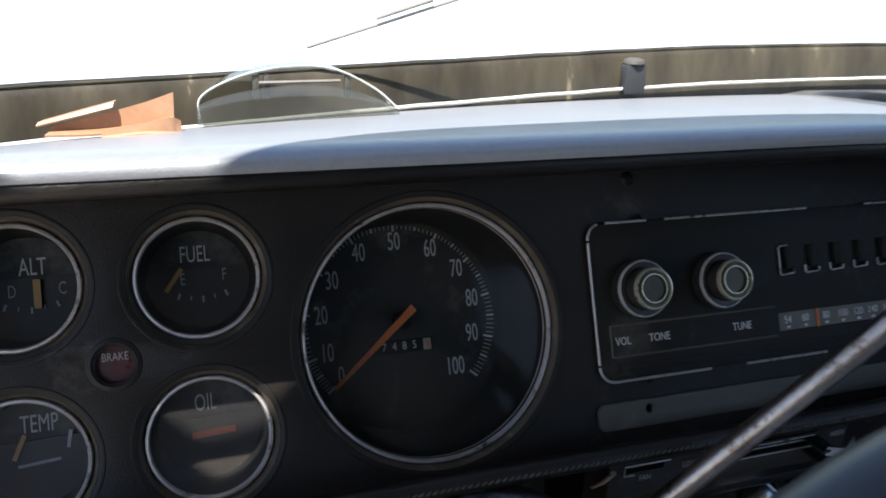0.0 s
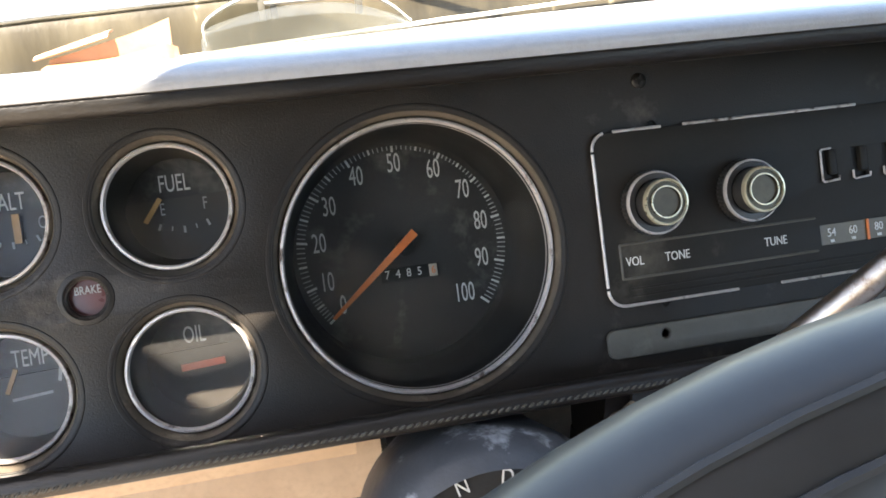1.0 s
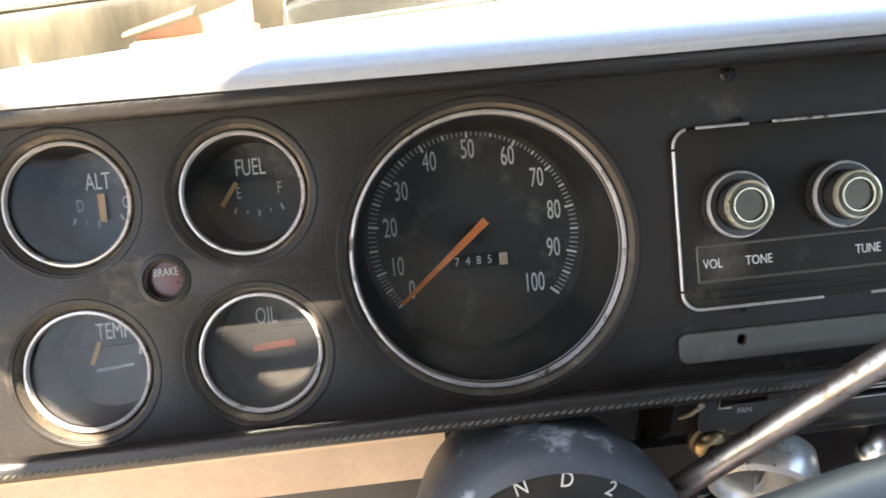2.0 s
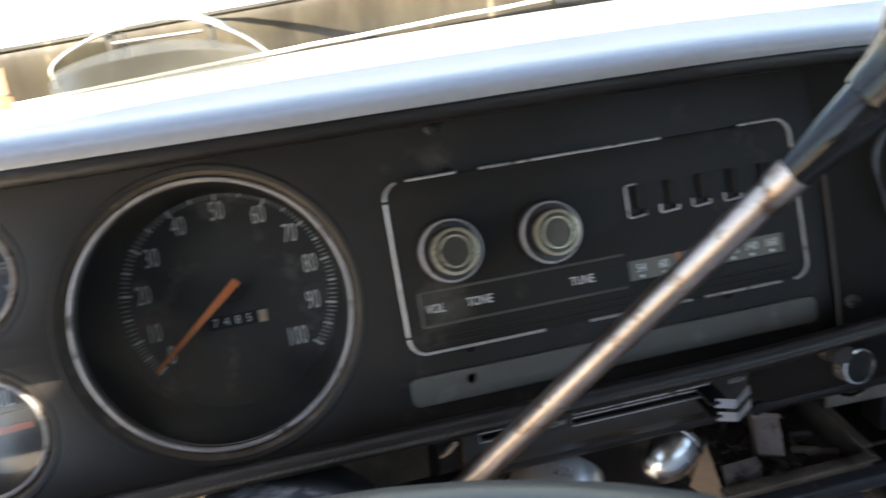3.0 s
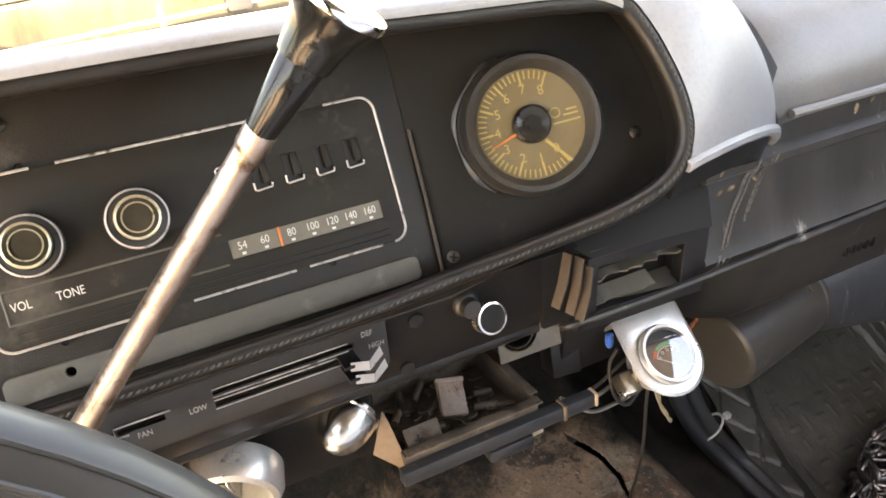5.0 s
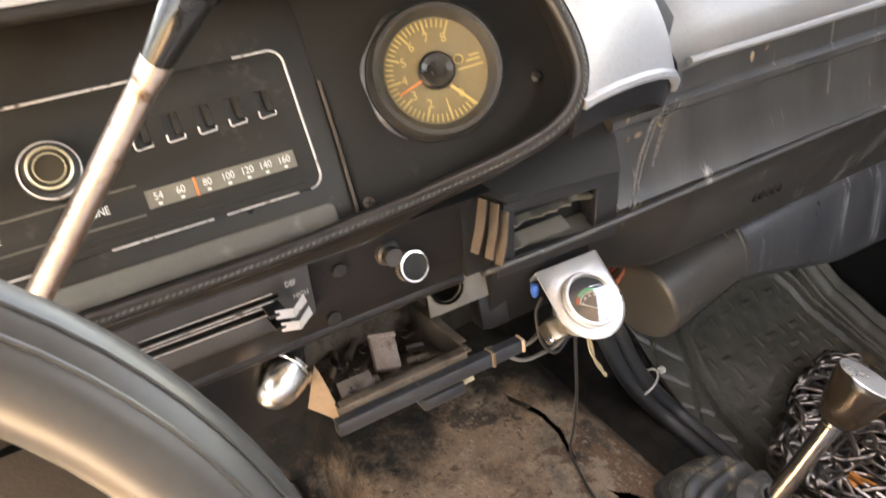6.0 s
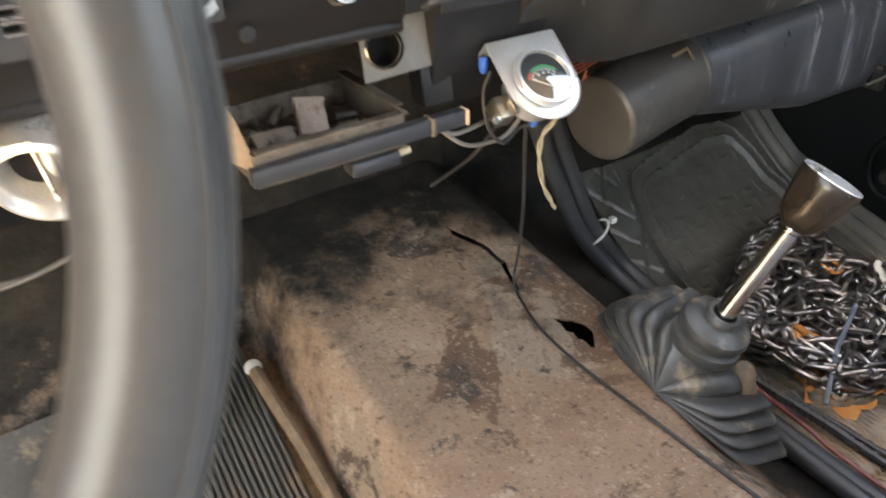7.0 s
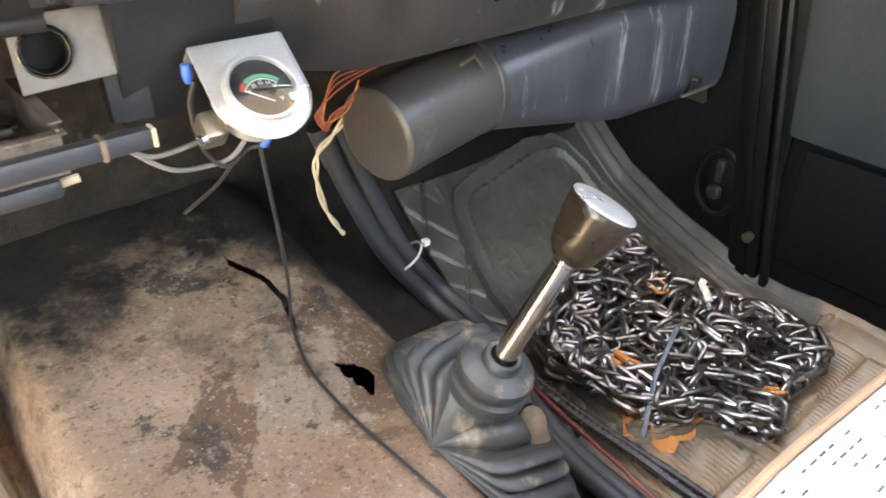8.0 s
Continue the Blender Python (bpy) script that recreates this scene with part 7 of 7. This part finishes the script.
def mat_top(x, y):
    z = floor_z(x, y) + 0.010
    # the edge curls up against the kick panel
    z += 0.030 * max(0.0, (x - 1.190) / 0.042) ** 2

    def band(d, w, hh):
        """A flat-topped rail with a thin bead along each side."""
        return hh * max(0.0, min(1.0, (w - d) / 0.003 + 0.5)) + 0.0035 * max(0.0, 1 - ((d - w + 0.002) / 0.003) ** 2)
    dt, db, dh = off_line(TRAY, x, y), off_line(BAR, x, y), off_line(HEEL, x, y)
    h = max(band(dt, 0.012, 0.0075), band(db, 0.007, 0.006), band(dh, 0.007, 0.006))
    h += 0.007 * max(0.0, 1 - ((x - 1.214) / 0.006) ** 2) + 0.004 * max(0.0, 1 - ((x - 1.197) / 0.003) ** 2)
    clear = min(dt, db, dh) > 0.016
    if clear and y < -0.10:
        # fine ribs of the heel blocks
        h += 0.0016 * math.cos(x * 2 * math.pi / 0.0078 + 0.5 * math.sin(y * 60)) - 0.004 * max(0.0, 1 - abs((y + 0.195) / 0.004))
    elif clear and 0.885 < x < 1.165:
        gu, gv = (x / 0.026) % 1, (y / 0.026) % 1
        flip = (int(x / 0.026) + int(y / 0.026)) % 2
        if (0.35 < gu < 0.55 and 0.15 < gv < 0.85) if flip else (0.35 < gv < 0.55 and 0.15 < gu < 0.85):
            h += 0.0020 * max(0.0, 0.5 + 1.6 * noise.noise(Vector((x * 22, y * 22, 6.0))))
    elif clear and x < 0.885 and y > -0.05:
        d1 = abs(((x + y) * 20) % 1 - 0.5)
        d2 = abs(((x - y * 0.7) * 16) % 1 - 0.5)
        h -= 0.005 * max(0.0, 1 - d1 / 0.06) + 0.005 * max(0.0, 1 - d2 / 0.06)
    return z + h


xs = np.arange(0.80, 1.2325, 0.0024)
ys = np.arange(-0.45, 0.318, 0.0024)
nx = len(xs)


def mat_x(x, y):
    return x + (1.2325 - x) / 0.43 * 0.03 * math.sin(y * 6)


vs = [(float(mat_x(x, y)), float(y), mat_top(mat_x(x, y), y)) for y in ys for x in xs]
fs_ = [(j * nx + i, j * nx + i + 1, (j + 1) * nx + i + 1, (j + 1) * nx + i) for j in range(len(ys) - 1) for i in range(nx - 1)]
me = bpy.data.meshes.new("floor_mat")
me.from_pydata(vs, [], fs_)
finish(me, M_MAT, angle=50)
mt_ = new("floor_mat", me)
so = mt_.modifiers.new("thickness", "SOLIDIFY")
so.thickness, so.offset = 0.005, -1
tagged(mt_, "worn black ribbed rubber floor mat on the passenger floor", "floor mat")
# rust stain flakes on the mat
ru = thing("rust_scab", "orange rust scab on the floor mat", "rust")
bm = B()
pts = [(0.908 + 0.074 * math.cos(a) * (0.7 + 0.3 * noise.noise(Vector((math.cos(a) * 2, math.sin(a) * 2, 1)))), -0.092 + 0.066 * math.sin(a) * (0.7 + 0.4 * noise.noise(Vector((math.cos(a) * 2, math.sin(a) * 2, 5))))) for a in (2 * math.pi * k / 30 for k in range(30))]
cv = bm.verts.new((0.905, -0.085, mat_top(0.905, -0.085) + 0.004))
vv = [bm.verts.new((x, y, mat_top(x, y) + 0.0022)) for x, y in pts]
for i in range(30):
    bm.faces.new((cv, vv[i], vv[(i + 1) % 30]))
part("flake", bm, M_RUST, ru)

# ---- chain pile ----
chain = thing("chain", "heap of bare steel chain with rusty links on the floor mat", "chain")


def link_mesh(name, mat, L=0.040, Wd=0.0180, r=0.0033):
    pts = []
    n = 5
    for cx, a0 in ((L / 2 - Wd / 2, -90), (-(L / 2 - Wd / 2), 90)):
        for k in range(n + 1):
            a = radians(a0 + 180 * k / n)
            pts.append((cx + (Wd / 2 - r / 2) * math.cos(a), (Wd / 2 - r / 2) * math.sin(a), 0))
    bm = tube(B(), pts, r, 6, closed=True)
    me = bpy.data.meshes.new(name)
    bm.to_mesh(me)
    bm.free()
    return finish(me, mat, angle=80)


LINK, LINKR = link_mesh("link", M_CHAIN), link_mesh("rusty_link", M_RUST)
LINKL = link_mesh("long_link", M_CHAIN, 0.050, 0.017, 0.0031)
PILE = [(1.078, 0.135), (1.093, 0.09), (1.085, 0.047), (1.109, -0.005), (1.14, -0.06), (1.143, -0.146), (1.114, -0.18), (1.055, -0.172), (1.01, -0.175), (0.972, -0.208), (0.945, -0.195), (0.941, -0.155), (0.921, -0.131), (0.872, -0.085), (0.864, -0.041), (0.842, 0.029), (0.851, 0.06), (0.914, 0.083), (0.973, 0.115)]
random.seed(11)
heap, low = {}, []
pos, head = Vector((1.02, 0.02)), -1.6
step = 0.0305
for i in range(560):
    best = None
    for tries in range(14):
        hd = head + random.uniform(-1.0, 1.0) * (1 + tries / 5)
        cand = pos + Vector((math.cos(hd), math.sin(hd))) * step
        if not inside(PILE, cand.x, cand.y):
            continue
        far = pos + Vector((math.cos(hd), math.sin(hd))) * step * 2.5
        cost = sum(heap.get((round(q.x / 0.016) + a, round(q.y / 0.016) + b), 0.0) for q in (cand, far) for a in (-1, 0, 1) for b in (-1, 0, 1)) + random.uniform(0, 0.03)
        if best is None or cost < best[0]:
            best = (cost, hd, cand)
    if best is None:
        head += 2.2
        nxt = pos.lerp(Vector((0.98, -0.06)), 0.2)
    else:
        head, nxt = best[1], best[2]
    d = nxt - pos
    c = (pos + nxt) / 2
    pos = nxt
    cell = (round(c.x / 0.016), round(c.y / 0.016))
    near = max(heap.get((cell[0] + a, cell[1] + b), 0.0) for a in (-1, 0, 1) for b in (-1, 0, 1))
    h = min(0.042, near + 0.0030 if near else 0.004)
    heap[cell] = h
    z = mat_top(c.x, c.y) + h
    roll = (0 if i % 2 else 90) + random.uniform(-28, 28)
    m = Matrix.Translation((c.x, c.y, z)) @ Matrix.Rotation(math.atan2(d.y, d.x), 4, "Z") @ Matrix.Rotation(random.uniform(-0.28, 0.28), 4, "Y") @ Matrix.Rotation(radians(roll), 4, "X")
    me_ = LINKR if (noise.noise(Vector((c.x * 16, c.y * 16, 4))) > 0.46 and random.random() < 0.6) else (LINKL if random.random() < 0.25 else LINK)
    if i >= 262:
        shared("link", me_, chain, m)
    else:
        low.append((me_, m))
bm = B()
for me_, m in low:
    tmp = bmesh.new()
    tmp.from_mesh(me_)
    bmesh.ops.transform(tmp, matrix=m, verts=tmp.verts)
    t2 = bpy.data.meshes.new("t")
    tmp.to_mesh(t2)
    tmp.free()
    bm.from_mesh(t2)
    bpy.data.meshes.remove(t2)
part("buried_chain", bm, M_CHAIN, chain, kind="stuff")
hk = thing("chain_hook", "rusty steel hook at the chain's end", "hook")
hz = mat_top(0.89, -0.06) + 0.045
part("shank", tube(B(), spline([(0.892, -0.015, hz + 0.004), (0.892, -0.05, hz), (0.893, -0.085, hz - 0.006), (0.901, -0.096, hz - 0.008), (0.909, -0.085, hz - 0.006), (0.907, -0.05, hz), (0.907, -0.020, hz + 0.004)], 6), 0.0036, 8), M_CHAIN, hk)
part("rusty_tip", tube(B(), [(0.892, -0.012, hz + 0.005), (0.892, -0.034, hz + 0.003)], 0.0045, 8), M_RUST, hk, "orange rusty tip")
part("rusty_tip", tube(B(), [(0.907, -0.016, hz + 0.005), (0.907, -0.036, hz + 0.003)], 0.0045, 8), M_RUST, hk, "orange rusty tip")
st = thing("thin_rod", "thin blue-grey metal rod lying across the chain", "rod")
part("rod", tube(B(), [(0.852, -0.105, 0.030), (0.905, -0.075, 0.070), (0.985, -0.045, 0.080)], 0.0030, 8), M_STICK, st)
wtag = thing("white_tag", "small white plastic scrap on the chain", "scrap", at(1.085, -0.02, mat_top(1.085, -0.02) + 0.055))
part("scrap", tube(B(), [(-0.008, -0.012, 0), (0.0, 0.0, 0.006), (0.004, 0.010, 0.010), (0.012, 0.012, 0.012)], 0.005, 6, flat=0.4), M_TIE, wtag)

# ---- driver's pedals and mat ----
pm = Matrix.Translation((0.238, 0.20, floor_z(0.2, 0.20) + 0.05)) @ Matrix.Rotation(radians(-2), 4, "Z") @ Matrix.Rotation(radians(18), 4, "X")
acc_ = thing("accelerator_pedal", "long ribbed black rubber accelerator pedal with a tan worn edge", "pedal", pm)
bm = B()
box(bm, -0.045, 0.045, -0.17, 0.13, -0.008, 0.0, 0.003)
part("pad", bm, M_RUBBER, acc_)
for k in range(13):
    x = -0.040 + 0.0066 * k
    bm = B()
    box(bm, x - 0.0018, x + 0.0018, -0.165, 0.125, 0.0, 0.0045, 0.001)
    part("rib", bm, M_MAT, acc_)
bm = B()
tube(bm, spline([(0.047, 0.030, 0.006), (0.052, -0.02, 0.005), (0.058, -0.08, 0.005), (0.062, -0.168, 0.006)], 6), 0.0078, 8)
part("edge_strip", bm, M_STUB, acc_, "tan worn edge strip")
for xr, y in ((0.047, 0.034), (0.062, -0.170)):
    bm = B()
    lathe(bm, [(0.0095, 0), (0.0095, 0.004), (0.006, 0.007), (0, 0.0075)], at(xr, y, 0.004), 16)
    part("rivet", bm, M_TIE, acc_, "pale rivet")
bp_ = thing("brake_pedal", "steel brake pedal arm with a bright worn pad edge", "pedal")
part("arm", tube(B(), spline([(0.155, 0.20, 0.46), (0.168, 0.175, 0.36), (0.176, 0.155, 0.27), (0.180, 0.145, 0.20)], 6), 0.008, 8, flat=0.5), M_STEEL, bp_)
bm = B()
box(bm, 0.172, 0.186, 0.132, 0.152, 0.168, 0.215, 0.003)
part("pad_edge", bm, M_CHROME, bp_, "bright worn pad edge")
bm = B()
box(bm, 0.105, 0.180, 0.130, 0.146, 0.150, 0.215, 0.004)
part("pad", bm, M_RUBBER, bp_)
dmx = thing("driver_mat", "grey driver's floor mat", "floor mat")
bm = B()
rows = [[(x, y, floor_z(x, y) + 0.012 + 0.004 * noise.noise(Vector((x * 20, y * 20, 0)))) for x in np.linspace(-0.35, 0.19 + 0.12 * (0.3 - y) * 0.3, 24)] for y in np.linspace(-0.3, 0.28, 24)]
loft(bm, [[tuple(map(float, p)) for p in r] for r in rows], 0.004)
part("sheet", bm, M_RUBBER, dmx)
for k, pts in enumerate(([(0.03, 0.10, 0.43), (0.09, 0.11, 0.395), (0.16, 0.12, 0.40), (0.21, 0.13, 0.43)], [(-0.02, 0.12, 0.46), (0.04, 0.12, 0.41), (0.12, 0.13, 0.385), (0.19, 0.14, 0.40)])):
    wire("loose_wire", "pale loose wire hanging under the dash", pts, 0.0016, M_WIREG)
sd = thing("screwdriver", "screwdriver with an amber plastic handle hanging by the column", "screwdriver")
part("handle", tube(B(), [(0.012, 0.03, 0.46), (0.022, 0.03, 0.435), (0.030, 0.03, 0.400), (0.034, 0.03, 0.375)], lambda f: 0.016 - 0.006 * f, 12), M_AMBER, sd, "amber plastic handle")
part("shaft", tube(B(), [(0.034, 0.03, 0.375), (0.048, 0.03, 0.30)], 0.003, 8), M_SATIN, sd)

# ---- seat ----
def seat_sag(x):
    """Rise and fall of the cushion's front edge."""
    return float(np.interp(x, (-0.34, 0.45, 0.52, 0.58, 0.61, 0.68, 0.74, 0.85, 1.2), (0.0, 0.0, 0.006, 0.012, 0.010, 0.0, -0.009, -0.012, -0.008)))


seat = thing("bench_seat", "white patterned fabric bench seat with tan piping", "seat")
bm = B()
rows = []
for k in range(81):
    x = -0.34 + 1.54 * k / 80
    sag = seat_sag(x)
    rows.append([(x, -0.335, 0.06), (x, -0.322, 0.20), (x, -0.318, 0.30), (x, -0.322, 0.345 + sag), (x, -0.332, 0.358 + sag), (x, -0.36, 0.368 + sag), (x, -0.50, 0.375 + sag), (x, -0.75, 0.35), (x, -0.95, 0.33), (x, -0.95, 0.06)])
loft(bm, rows)
part("cushion", bm, M_SEAT, seat)
bm = B()
tube(bm, [(x, -0.3265, 0.357 + seat_sag(x)) for x in np.linspace(-0.34, 1.2, 80)], 0.0028, 8)
part("piping", bm, M_PIPING, seat, "tan leather piping")
bm = B()
rows = [[(x, -0.88, 0.30), (x, -0.90, 0.42), (x, -0.97, 0.80), (x, -1.02, 0.86), (x, -1.10, 0.80), (x, -1.10, 0.3)] for x in np.linspace(-0.34, 1.2, 12)]
loft(bm, [[tuple(map(float, p)) for p in r] for r in rows])
part("backrest", bm, M_SEAT, seat)
# woven dashes in staggered rows on the cushion
bm = B()
random.seed(3)
for j in range(26):
    y = -0.338 - 0.0075 * j
    z0 = float(np.interp(-y, (0.332, 0.36, 0.50, 0.75), (0.358, 0.368, 0.375, 0.35)))
    for i in range(62):
        x = 0.55 + 0.0095 * i + (0.00475 if j % 2 else 0.0)
        if noise.noise(Vector((x * 30, y * 60, 2.0))) < -0.18 or random.random() < 0.2:
            continue
        z = z0 + seat_sag(x)
        w_ = random.uniform(0.0012, 0.0028)
        box(bm, x - w_, x + w_, y - 0.0006, y + 0.0006, z - 0.001, z + 0.0008)
part("weave", bm, surf("dark_weave", (0.05, 0.05, 0.055), (0.09, 0.09, 0.095), 0.8, scale=40, fine=300), seat, "dark dashed weave", kind="stuff")

# ---- loose things on the dash top ----
ln = thing("gauge_lens", "clear plastic instrument lens cover lying on the dash", "lens cover", at(-0.052, 0.262, 0.7515))
bm = B()
arcpts = spline([(-0.073, 0.0, 0.004), (-0.071, 0.0, 0.020), (-0.045, 0.004, 0.033), (-0.01, 0.006, 0.040), (0.025, 0.006, 0.038), (0.055, 0.003, 0.024), (0.072, 0.0, 0.010)], 8)
rows = [[p + Vector((0, 0, 0)) for p in arcpts], [p + Vector((0, 0.030, -0.001)) for p in arcpts]]
loft(bm, rows, 0.0016)
part("hood", bm, M_CLEAR, ln)
bm = B()
loft(bm, [[(p.x, -0.012, 0.002) for p in arcpts], [(p.x, -0.008, p.z * 0.45 + 0.002) for p in arcpts], [(p.x, 0.0, p.z * 0.62 + 0.001) for p in arcpts]], 0.0014)
part("window", bm, M_CLEAR, ln)
bm = B()
tube(bm, arcpts, 0.0007, 6)
part("edge", bm, M_TIE, ln, "pale plastic edge")
for x, z in ((-0.032, 0.010), (-0.024, 0.012), (0.036, 0.012)):
    bm = B()
    box(bm, x - 0.0025, x + 0.0025, 0.006, 0.012, 0.016, 0.034, 0.001)
    part("clip", bm, M_GREY, ln)
bm = B()
tube(bm, [(-0.030, 0.004, 0.0285), (0.030, 0.006, 0.0290)], 0.0014, 6)
part("crossbar", bm, M_WIREG, ln)
bm = B()
tube(bm, [(0.066, -0.01, 0.002), (0.105, -0.012, 0.0015), (0.15, -0.012, 0.001)], 0.0014, 6)
part("tail", bm, M_WIRE, ln)
def shard(rows, label):
    """A thin broken strip of bent plastic, given as rows of places across it."""
    cp = thing("plastic_shard", label, "plastic shard", group="shards on the dash")
    bm = B()
    lanes = [spline(lane, 5) for lane in zip(*rows)]
    loft(bm, [[tuple(p) for p in r] for r in zip(*lanes)], 0.0014)
    part("shard", bm, M_CLIP, cp)


shard([[(-0.221, 0.204, 0.7655), (-0.220, 0.206, 0.7672), (-0.218, 0.214, 0.7672)], [(-0.200, 0.206, 0.7700), (-0.199, 0.208, 0.7722), (-0.198, 0.217, 0.7722)],
       [(-0.177, 0.208, 0.7752), (-0.176, 0.210, 0.7781), (-0.175, 0.218, 0.7781)]], "narrow broken orange-tan plastic strip on the dash")
shard([[(-0.216, 0.198, 0.7595), (-0.214, 0.210, 0.7600), (-0.2135, 0.212, 0.7630)], [(-0.188, 0.200, 0.7590), (-0.186, 0.213, 0.7600), (-0.1855, 0.215, 0.7695)],
       [(-0.162, 0.202, 0.7610), (-0.160, 0.215, 0.7620), (-0.1595, 0.217, 0.7760)], [(-0.143, 0.204, 0.7650), (-0.141, 0.216, 0.7660), (-0.1405, 0.218, 0.7823)]], "broken curved orange-tan plastic channel on the dash")
shard([[(-0.184, 0.196, 0.7585), (-0.184, 0.199, 0.7590), (-0.184, 0.200, 0.7625)], [(-0.160, 0.197, 0.7600), (-0.160, 0.200, 0.7610), (-0.160, 0.201, 0.7660)],
       [(-0.145, 0.199, 0.7590), (-0.144, 0.202, 0.7600), (-0.144, 0.203, 0.7690)], [(-0.138, 0.204, 0.7580), (-0.137, 0.206, 0.7590), (-0.137, 0.207, 0.7660)]], "curled end piece of orange-tan plastic on the dash")
